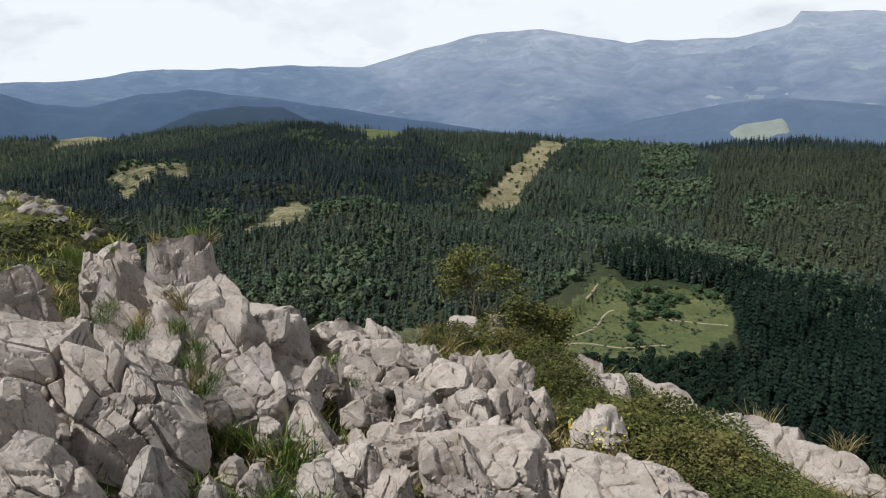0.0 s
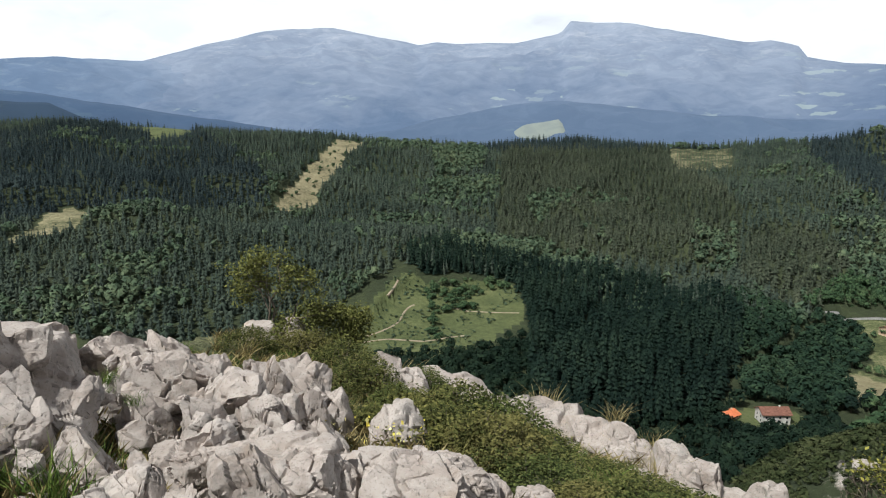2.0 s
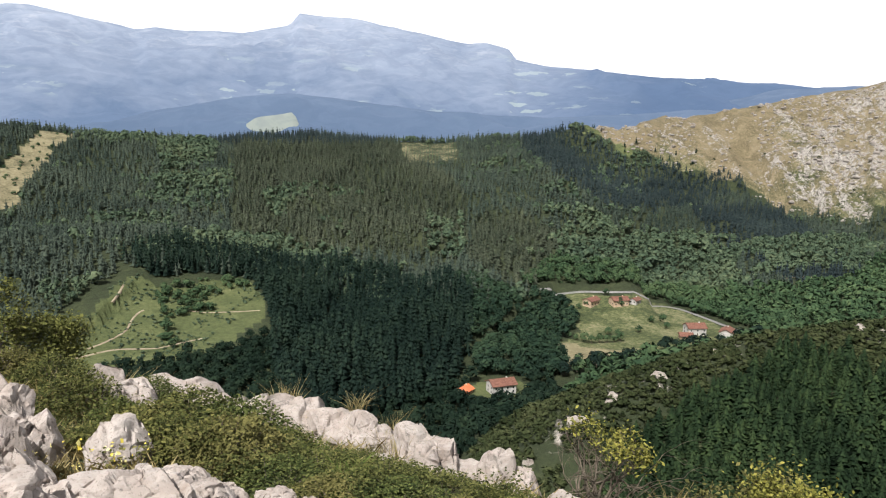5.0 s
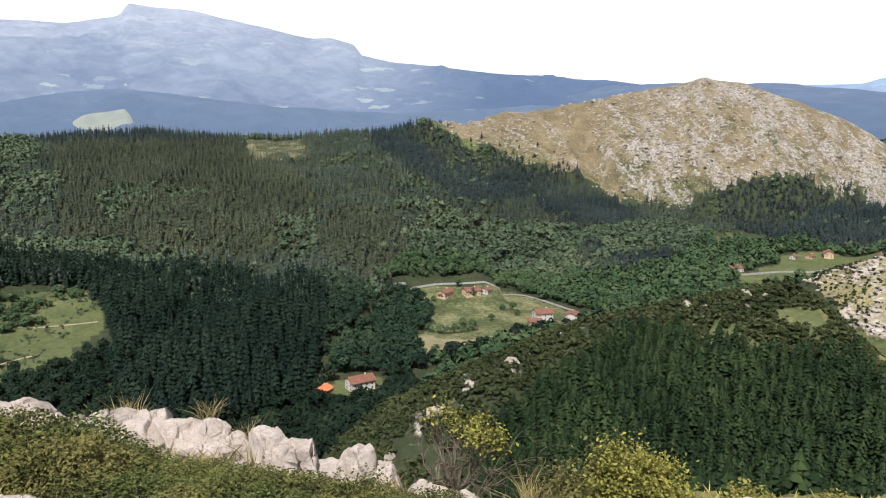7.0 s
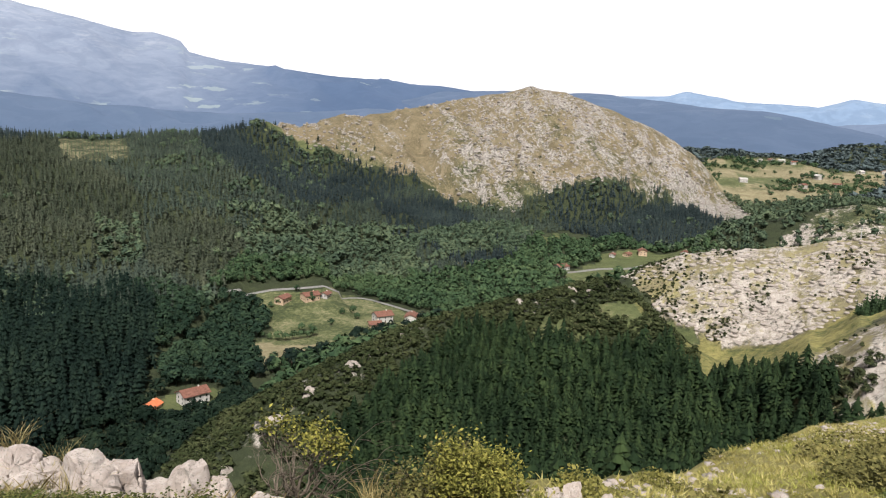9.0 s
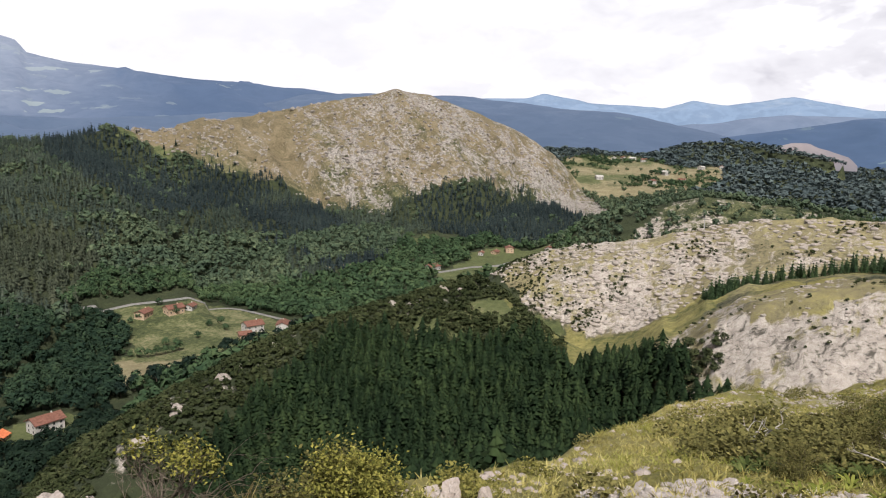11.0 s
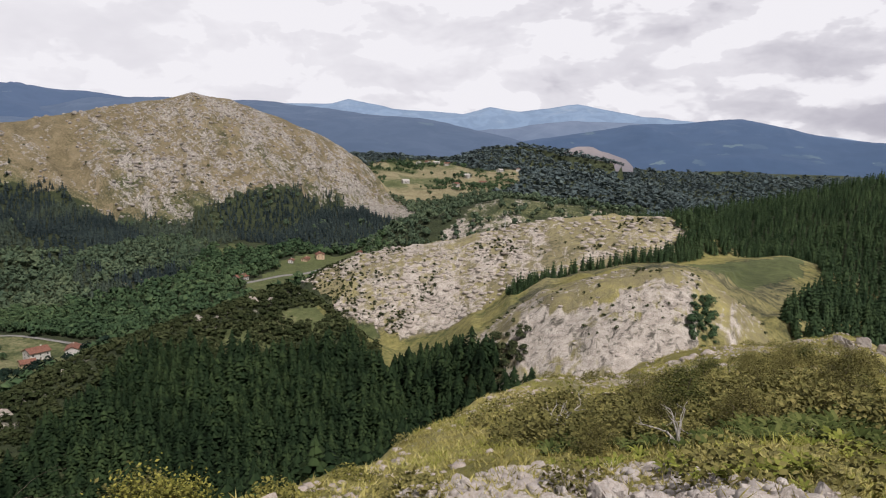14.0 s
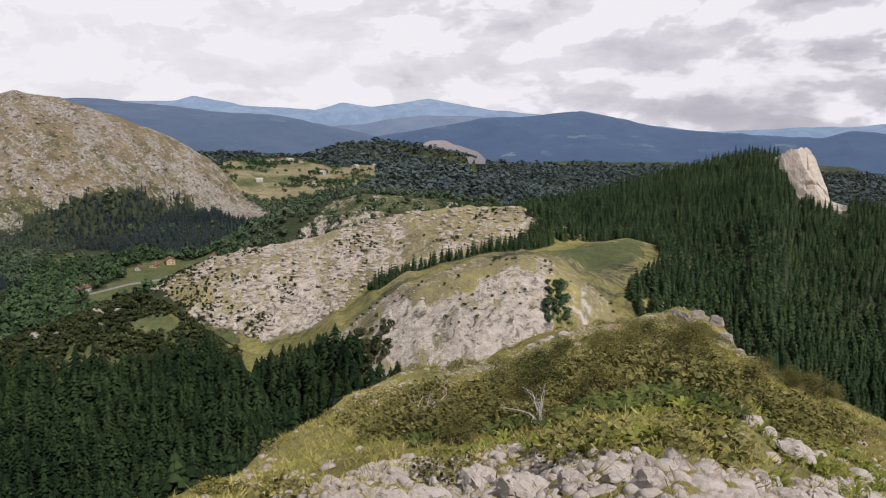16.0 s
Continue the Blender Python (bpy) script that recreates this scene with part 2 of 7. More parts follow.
def ground_cover():
    """Soil, turf and bedrock, mixed by the cover that each stretch of land carries."""
    n = Nodes("mountain_ground")
    at = n.t.nodes.new("ShaderNodeAttribute")
    at.attribute_name = "cover"
    sep = n.t.nodes.new("ShaderNodeSeparateColor")
    n.t.links.new(at.outputs["Color"], sep.inputs[0])
    rock, lush, dry = sep.outputs
    hill = at.outputs["Alpha"]
    worn = n.t.nodes.new("ShaderNodeAttribute")
    worn.attribute_name = "weathering"
    old = worn.outputs["Fac"]
    far = n.noise(0.035, 6, 0.62, 0.5)
    mid = n.noise(0.30, 6, 0.65, 0.4)
    fine = n.noise(6.0, 5, 0.65)
    edge = n.math("ADD", n.math("MULTIPLY", far, 0.45), n.math("ADD", n.math("MULTIPLY", mid, 0.40), n.math("MULTIPLY", fine, 0.15)))
    soil = n.ramp(edge, (0.36, (0.020, 0.028, 0.013)), (0.52, (0.038, 0.048, 0.022)), (0.66, (0.07, 0.08, 0.035)))
    turf = n.ramp(edge, (0.34, (0.044, 0.058, 0.022)), (0.50, (0.090, 0.107, 0.042)), (0.66, (0.155, 0.165, 0.07)))
    straw = n.ramp(edge, (0.32, (0.110, 0.094, 0.052)), (0.48, (0.215, 0.188, 0.108)), (0.66, (0.33, 0.292, 0.18)))
    stone = n.ramp(n.math("ADD", n.math("MULTIPLY", mid, 0.5), n.math("MULTIPLY", fine, 0.5)), (0.32, (0.14, 0.120, 0.100)), (0.47, (0.39, 0.345, 0.30)), (0.64, (0.60, 0.55, 0.49)))

    def take(mask, k=5.0):
        s = n.math("ADD", n.math("SUBTRACT", mask, 0.5), n.math("SUBTRACT", edge, 0.5))
        return n.math("ADD", n.math("MULTIPLY", s, k), 0.5, clamp=True)

    def has(mask):
        return n.math("MULTIPLY", mask, 8.0, clamp=True)

    # grey lichened rock and browner grass on the high mountain
    straw = n.mix(old, straw, n.ramp(edge, (0.36, (0.075, 0.066, 0.036)), (0.50, (0.160, 0.130, 0.076)), (0.64, (0.25, 0.205, 0.13))))
    stone = n.mix(old, stone, n.ramp(n.math("ADD", n.math("MULTIPLY", mid, 0.6), n.math("MULTIPLY", fine, 0.4)), (0.36, (0.10, 0.092, 0.080)), (0.48, (0.26, 0.240, 0.215)), (0.60, (0.44, 0.41, 0.37))))
    col = n.mix(n.math("MULTIPLY", take(lush), has(lush)), soil, turf)
    col = n.mix(n.math("MULTIPLY", take(dry), has(dry)), col, straw)
    grass = n.ramp(edge, (0.34, (0.115, 0.110, 0.030)), (0.50, (0.225, 0.205, 0.064)), (0.66, (0.36, 0.315, 0.125)))
    col = n.mix(n.math("MULTIPLY", take(hill), has(hill)), col, grass)
    # ribs and gullies run down the far faces
    sep3 = n.t.nodes.new("ShaderNodeSeparateXYZ")
    n.t.links.new(n.place.outputs["Position"], sep3.inputs[0])
    comb = n.t.nodes.new("ShaderNodeCombineXYZ")
    n.feed(comb.inputs[0], n.math("ADD", n.math("MULTIPLY", n.math("ARCTAN2", sep3.outputs[0], sep3.outputs[1]), 900.0), n.math("MULTIPLY", n.math("MULTIPLY", sep3.outputs[2], 0.45), old)))
    n.feed(comb.inputs[1], n.math("MULTIPLY", sep3.outputs[2], n.math("SUBTRACT", 0.75, n.math("MULTIPLY", old, 0.30))))
    away = n.math("SQRT", n.math("ADD", n.math("MULTIPLY", sep3.outputs[0], sep3.outputs[0]), n.math("MULTIPLY", sep3.outputs[1], sep3.outputs[1])))
    distant = n.math("DIVIDE", n.math("SUBTRACT", away, 170.0), 120.0, clamp=True)
    rib = n.math("ADD", 0.5, n.math("MULTIPLY", distant, n.math("MULTIPLY", n.math("SUBTRACT", n.noise(0.050, 8, 0.66, 0.9, comb.outputs[0]), 0.5), n.math("ADD", 1.0, old))))
    ledge = n.noise(0.10, 9, 0.74, 0.6, n.where(scale=(1, 1, 0.55)))
    both = n.mix(old, n.math("ADD", n.math("MULTIPLY", ledge, 0.62), n.math("MULTIPLY", rib, 0.38)), n.math("ADD", n.math("MULTIPLY", ledge, 0.72), n.math("MULTIPLY", rib, 0.28)))
    patch = n.math("ADD", n.math("SUBTRACT", rock, 0.5), n.math("MULTIPLY", n.math("SUBTRACT", both, 0.5), 3.0))
    bare = n.math("MULTIPLY", n.math("ADD", n.math("MULTIPLY", patch, 5.0), 0.5, clamp=True), has(rock))
    crevice = n.noise(0.22, 7, 0.72, 1.0, n.where(scale=(1, 1, 0.6)))
    stone = n.mix(n.ramp(crevice, (0.37, 0.9), (0.49, 0.0)), stone, (0.055, 0.052, 0.040))
    col = n.mix(bare, col, stone)
    shrubs = n.math("MULTIPLY", n.ramp(n.noise(0.10, 8, 0.78, 0.7), (0.57, 0.0), (0.63, 0.8)), n.math("MULTIPLY", rock, 1.6, clamp=True))
    col = n.mix(shrubs, col, (0.050, 0.055, 0.026))
    broad = n.math("MULTIPLY", n.math("ADD", n.math("MULTIPLY", rib, 2.5), n.math("MULTIPLY", far, 4.0)), rock)
    n.bump(n.math("ADD", n.math("ADD", n.math("ADD", mid, n.math("MULTIPLY", ledge, 1.8)), broad), n.math("MULTIPLY", fine, 0.06)), 0.8, 1.0)
    return n.done(col, 0.95)


MAT["ground"] = ground_cover()


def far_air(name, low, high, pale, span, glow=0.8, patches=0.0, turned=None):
    """A land so far off that the blue air before it is what one sees: haze is painted into its wooded feet, paler
    heights, bare cliffs and meadows.
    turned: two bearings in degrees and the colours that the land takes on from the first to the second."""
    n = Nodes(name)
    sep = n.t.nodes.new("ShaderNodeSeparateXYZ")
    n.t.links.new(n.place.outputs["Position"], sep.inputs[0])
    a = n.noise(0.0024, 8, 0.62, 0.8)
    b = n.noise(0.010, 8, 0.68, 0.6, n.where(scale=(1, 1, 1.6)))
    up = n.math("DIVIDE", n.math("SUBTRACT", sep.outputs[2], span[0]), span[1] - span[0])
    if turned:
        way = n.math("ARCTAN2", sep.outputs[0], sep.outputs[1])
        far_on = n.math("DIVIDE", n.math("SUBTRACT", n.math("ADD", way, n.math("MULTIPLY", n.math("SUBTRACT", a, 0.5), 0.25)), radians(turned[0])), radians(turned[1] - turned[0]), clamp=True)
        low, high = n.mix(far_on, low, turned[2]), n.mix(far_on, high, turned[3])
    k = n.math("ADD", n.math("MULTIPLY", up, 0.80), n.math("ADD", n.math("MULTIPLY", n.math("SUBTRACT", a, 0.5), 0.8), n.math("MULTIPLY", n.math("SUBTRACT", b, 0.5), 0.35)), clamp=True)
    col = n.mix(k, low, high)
    # woods and heath in blotches
    blotch = n.noise(0.0065, 6, 0.6, 1.2, n.where(scale=(1, 1, 2.0)))
    col = n.mix(n.ramp(blotch, (0.44, 0.16), (0.56, 0.0)), col, (0.05, 0.085, 0.15))
    cliff = n.noise(0.009, 7, 0.72, 0.6, n.where(scale=(0.8, 0.8, 3.0)))
    bare = n.math("MULTIPLY", n.ramp(cliff, (0.52, 0.0), (0.68, 0.42)), n.ramp(up, (0.45, 0.0), (0.90, 1.0)))
    if turned:
        bare = n.math("MULTIPLY", bare, n.math("SUBTRACT", 1.0, far_on))
    col = n.mix(bare, col, pale)
    if patches:
        cell = n.t.nodes.new("ShaderNodeTexVoronoi")
        cell.inputs["Scale"].default_value = 0.024
        bent = n.t.nodes.new("ShaderNodeVectorMath")
        wave = n.t.nodes.new("ShaderNodeTexNoise")
        wave.inputs["Scale"].default_value = 0.02
        n.t.links.new(n.where(), wave.inputs["Vector"])
        wide = n.t.nodes.new("ShaderNodeVectorMath")
        wide.operation = "SCALE"
        wide.inputs["Scale"].default_value = 60.0
        n.t.links.new(wave.outputs["Color"], wide.inputs[0])
        n.t.links.new(n.where(scale=(0.5, 0.5, 2.4)), bent.inputs[0])
        n.t.links.new(wide.outputs[0], bent.inputs[1])
        n.t.links.new(bent.outputs[0], cell.inputs["Vector"])
        own = n.t.nodes.new("ShaderNodeSeparateColor")
        n.t.links.new(cell.outputs["Color"], own.inputs[0])
        field = n.math("MULTIPLY", n.ramp(own.outputs[0], (0.88, 0.0), (0.99, patches)), n.ramp(n.noise(0.0020, 3), (0.52, 0.0), (0.58, 1.0)))
        field = n.math("MULTIPLY", field, n.ramp(up, (0.5, 1.0), (0.75, 0.0)))
        col = n.mix(field, col, tuple(p * q for p, q in zip(pale, (0.95, 1.08, 0.86))))
    # the land glows in its own haze colour, in place of lit air
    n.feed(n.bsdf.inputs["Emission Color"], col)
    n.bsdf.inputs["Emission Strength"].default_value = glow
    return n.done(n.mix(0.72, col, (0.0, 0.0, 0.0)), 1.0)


def part(name, mesh, material, parent=None, label=""):
    ob = new(name, mesh)
    if material is not None and not mesh.materials:
        mesh.materials.append(material)
    if parent is not None:
        ob.parent = parent
    return tagged(ob, label) if label else ob


# ---- number fields ----
def value_noise(x, y, seed=0):
    xi, yi = np.floor(x).astype(np.int64), np.floor(y).astype(np.int64)
    fx, fy = x - xi, y - yi
    fx, fy = fx * fx * fx * (fx * (fx * 6 - 15) + 10), fy * fy * fy * (fy * (fy * 6 - 15) + 10)

    def hashed(i, j):
        h = (i * 374761393 + j * 668265263 + seed * 1274126177) & 0xFFFFFFFF
        h = ((h ^ (h >> 13)) * 1274126177) & 0xFFFFFFFF
        return ((h ^ (h >> 16)) & 0xFFFF) / 65535.0

    a, b, c, d = hashed(xi, yi), hashed(xi + 1, yi), hashed(xi, yi + 1), hashed(xi + 1, yi + 1)
    return (a * (1 - fx) + b * fx) * (1 - fy) + (c * (1 - fx) + d * fx) * fy


def fbm(x, y, size, octaves=4, seed=0, ridged=False):
    total, amp, norm = 0.0, 1.0, 0.0
    for k in range(octaves):
        v = value_noise(x / size * 2 ** k + 17.3 * k, y / size * 2 ** k - 9.1 * k, seed + k) * 2 - 1
        if ridged:
            v = 1 - 2 * np.abs(v)
        total, norm, amp = total + amp * v, norm + amp, amp * 0.5
    return total / norm


def step(a, b, v):
    u = np.clip((v - a) / (b - a), 0, 1)
    return u * u * (3 - 2 * u)


def plan(turn, far):
    """Ground plan place from degrees right of the first view and metres from the summit."""
    return far * np.sin(np.radians(turn)), far * np.cos(np.radians(turn))


def polar(x, y):
    return np.degrees(np.arctan2(x, y)), np.hypot(x, y)


# ---- the land: landforms by crest lines of (turn, distance, height) ----
LANDFORMS = {
    "spur": ([(-25, 1000, -107), (-10, 900, -101), (2, 830, -118), (11, 800, -118), (17, 780, -121), (23, 740, -140), (30, 740, -150), (37, 690, -166)], 0.17, 0.25, 60),
    "north_ridge": ([(-50, 2000, -30), (-25, 2100, -30), (-10, 1500, 0), (-1, 1450, -12), (7, 1420, -22), (10, 1400, -32), (18.6, 1400, -41), (26, 1400, -28), (32, 1400, -35), (38, 1400, -31), (44, 1400, -18), (45.5, 1405, -40), (47.5, 1410, -80)], 0.20, 0.30, 30),
    "bald_mountain": ([(43.5, 1430, -17), (47, 1440, -10), (50, 1450, -4), (56, 1550, 31), (60.6, 1580, 54), (64.9, 1600, 77), (66.6, 1600, 86), (69, 1600, 75), (73.4, 1620, 38), (76, 1620, 6), (78.8, 1610, -43), (81.2, 1600, -113), (82.6, 1600, -165)], 0.66, 0.40, 45),
    "apron": ([(48, 1300, -80), (54, 1280, -103), (60, 1250, -132), (68, 1250, -150), (76, 1350, -155)], 0.10, 0.3, 40),
    "near_spur": ([(36, 222, -128), (41.5, 235, -118), (46.7, 250, -104), (51, 268, -93), (55, 286, -89), (60, 310, -82), (66, 340, -79), (70, 358, -75.5), (73.4, 370, -72), (75.3, 375, -80), (77.8, 375, -95), (80.6, 375, -106)], 0.14, 0.62, 12),
    "rock_hill": ([(74, 580, -116), (77.8, 550, -88), (81, 540, -79), (86.6, 540, -71), (90, 540, -61), (94, 540, -53), (98, 540, -50), (102, 530, -50), (105, 522, -60)], 0.40, 0.35, 16),
    "dome": ([(85, 285, -94), (88, 285, -81), (90.9, 285, -68.5), (93.8, 285, -59.5), (96.8, 285, -54), (99.5, 285, -49.5), (102.6, 285, -47), (104.5, 283, -49), (106.2, 282, -54.5), (108.4, 280, -62), (110, 275, -69)], 0.46, 0.15, 9),
    "meadow_shelf": ([(100, 450, -70), (103, 450, -71), (106, 455, -66), (110.4, 460, -61), (113, 460, -66)], 0.10, 0.25, 20),
    "pine_ridge": ([(97, 800, -77), (101, 800, -72), (104, 800, -63), (109, 800, -54), (114, 800, -38), (118.4, 800, -21), (120.4, 800, -19), (121.2, 800, -30), (122.0, 800, -49), (124.6, 800, -63), (128, 800, -72), (140, 800, -78)], 0.12, 0.30, 20),
    "mid_hill": ([(82, 1050, -112), (86.4, 1050, -90), (89.9, 1050, -73), (95, 1050, -82), (101, 1050, -90)], 0.30, 0.30, 30),
    "far_shelf": ([(77, 2300, -40), (83, 2300, -52), (87, 2300, -45), (90, 2500, -12), (91.5, 2500, -12), (93, 2560, -48), (97, 2600, -72), (102, 2600, -78), (125, 2700, -90)], 0.10, 0.2, 40),
}
VALLEY = -168.0
# the brink of the summit: turn, distance, height there, fall beyond it
BRINK = [(-180, 45, -6, 0.5), (-90, 40, -2, 0.6), (-45, 34, 0.2, 0.7), (-31, 26, -0.35, 0.75), (-28, 25, -0.6, 0.75), (-24.7, 22, -1.3, 0.75), (-20, 12, -0.9, 0.75), (-14, 9, -0.8, 0.75), (-4, 11.5, -1.7, 0.75), (4, 15.5, -2.6, 0.75), (11, 11.5, -2.2, 0.75), (21, 9.2, -2.0, 0.75), (33, 7.2, -1.65, 0.75), (46, 6.8, -1.85, 0.72), (56, 6.8, -1.95, 0.68), (64, 8.5, -2.6, 0.6)]
BRINK += [(73, 16, -6.1, 0.55), (80, 27, -10.7, 0.52), (86, 40, -14.2, 0.48), (91, 56, -18.2, 0.44), (97, 75, -23.3, 0.40), (102, 95, -27.0, 0.42), (108, 120, -29.3, 0.5), (114, 140, -31.0, 0.5), (118, 115, -28.4, 0.55), (121, 90, -25.5, 0.6), (124, 75, -22.6, 0.6), (128.5, 70, -23.0, 0.6), (145, 65, -20, 0.6), (180, 45, -6, 0.5)]


def crest_form(x, y, crest, near, far, soft):
    pts = [(*plan(a, r), z) for a, r, z in crest]
    best, high, side = np.full(x.shape, 1e9), np.zeros(x.shape), np.zeros(x.shape)
    past, last = np.zeros(x.shape), len(pts) - 2
    for k, ((x0, y0, z0), (x1, y1, z1)) in enumerate(zip(pts, pts[1:])):
        dx, dy = x1 - x0, y1 - y0
        u = ((x - x0) * dx + (y - y0) * dy) / (dx * dx + dy * dy)
        past = past + (np.maximum(0, -u) * (k == 0) + np.maximum(0, u - 1) * (k == last)) * math.hypot(dx, dy)
        u = np.clip(u, 0, 1)
        d = np.hypot(x - x0 - u * dx, y - y0 - u * dy)
        hit = d < best
        best, high = np.where(hit, d, best), np.where(hit, z0 + u * (z1 - z0), high)
        s = ((x - x0) * dy - (y - y0) * dx) / (math.hypot(dx, dy) * np.maximum(d, 1e-3))
        side = np.where(hit, s, side)
    slope = near + (far - near) * step(-1, 1, -side)
    return high - slope * (np.sqrt(best * best + soft * soft) - soft) - 0.4 * past


def height(x, y):
    x, y = np.asarray(x, float), np.asarray(y, float)
    turn, far = polar(x, y)
    table = np.array(BRINK)
    rb, zb, fall = (np.interp(turn, table[:, 0], table[:, k]) for k in (1, 2, 3))
    u = far / rb
    summit = np.where(u < 1, zb * np.clip(u, 1e-6, 1) ** 0.9, zb - fall * (far - rb))
    # a hollow between the outcrop and the grassy hump
    summit = summit - 1.7 * step(8.5, 13.5, far) * step(21.5, 15.5, far) * step(-20.5, -26, turn) * step(-75, -55, turn)
    summit = summit + fbm(x, y, 2.6, 4, 5) * 0.22 * step(1.5, 5, far) + fbm(x, y, 22, 4, 8) * np.clip((far - 12) * 0.04, 0, 4)
    forms = [np.full(x.shape, VALLEY) + np.clip(far - 1500, 0, 3000) * 0.02]
    for crest, near, beyond, soft in LANDFORMS.values():
        forms.append(crest_form(x, y, crest, near, beyond, soft))
    k = 4.0
    top = np.max(forms, axis=0)
    names = ["valley", *LANDFORMS]

    def rules(name, wide):
        """How far one landform stands above all others."""
        own = forms[names.index(name)]
        rest = np.max([f for n, f in zip(names, forms) if n != name], axis=0)
        return step(0, wide, own - rest)
    land = top + k * np.log(sum(np.exp(np.clip((f - top) / k, -40, 0)) for f in forms))
    rough = np.clip((far - 120) * 0.013, 0, 12) * step(-170, -120, land)
    land = land + fbm(x, y, 190, 5, 21) * rough
    gullied = step(66, 56, turn) * step(720, 900, far) * step(-38, -75, land) * step(-168, -140, land)
    land = land + fbm(x + 0.5 * y, y - 0.3 * x, 240, 4, 27, True) * 17 * gullied
    land = land + (fbm(turn * 27.0 + 0.25 * (far - 1400), far * 0.35, 75, 5, 31, True) * 17 + fbm(turn * 27.0, far * 0.5, 26, 3, 35, True) * 5 + fbm(x, y, 60, 4, 33) * 6) * rules("bald_mountain", 50) * (0.25 + 0.75 * step(1590, 1500, far))
    crag = np.maximum(rules("rock_hill", 14), rules("dome", 8))
    land = land + (fbm(x, y, 24, 4, 41, True) * 2.4 + fbm(x, y, 7, 3, 43, True) * 0.7) * crag
    return np.maximum(summit, land)


def inside(turn, far, outline):
    hit = np.zeros(np.shape(turn), bool)
    pts = list(outline)
    for (a0, r0), (a1, r1) in zip(pts, pts[1:] + pts[:1]):
        if r0 == r1:
            continue
        cut = a0 + (far - r0) / (r1 - r0) * (a1 - a0)
        hit ^= ((r0 > far) != (r1 > far)) & (turn < cut)
    return hit


BALD = [(46.2, 1440), (48.5, 1385), (50.3, 1362), (54.2, 1330), (58.2, 1310), (60.8, 1290), (63.9, 1256), (66.5, 1252), (68.7, 1288), (72.0, 1338), (75, 1400), (77.1, 1460), (79.5, 1400), (81.3, 1330), (83.2, 1400), (82, 1560), (79, 1640), (74, 1750), (60, 1800), (46, 1560)]
ROCK_HILL = [(74.5, 520), (77.5, 455), (82, 425), (87, 422), (90, 440), (93.5, 446), (97, 450), (101, 468), (104.2, 470), (105, 510), (98, 575), (88, 580), (78, 590), (74, 600)]
DOME = [(87, 270), (90.4, 252), (92, 235), (95, 226), (99.5, 228), (103.8, 240), (106, 262), (110.5, 262), (109, 292), (103, 300), (96, 330), (91, 335), (87, 310)]
DOME_FACE = [(91.3, 263), (92.3, 251), (96.2, 234), (100, 234), (105.0, 242), (104.7, 262), (104, 275), (101.4, 277), (99.1, 274), (95.1, 274), (92.2, 280)]
KNOB = [(121.3, 770), (122.8, 740), (124.6, 745), (125.2, 800), (124.4, 835), (121.5, 830)]
MEADOW = [(102.8, 378), (105.2, 354), (108.4, 374), (111.4, 430), (111.4, 468), (108, 462), (105, 445), (103, 420)]


def soft_inside(turn, far, outline, wide=0.6):
    """Share of land inside an outline, with a frayed edge."""
    x, y = plan(turn, far)
    wob = 1.0 + fbm(x, y, 35, 3, 77) * 0.03
    return inside(turn + fbm(x, y, 30, 3, 78) * wide, far * wob, outline).astype(float)


def bald_share(turn, far):
    return inside(turn, far, BALD).astype(float)


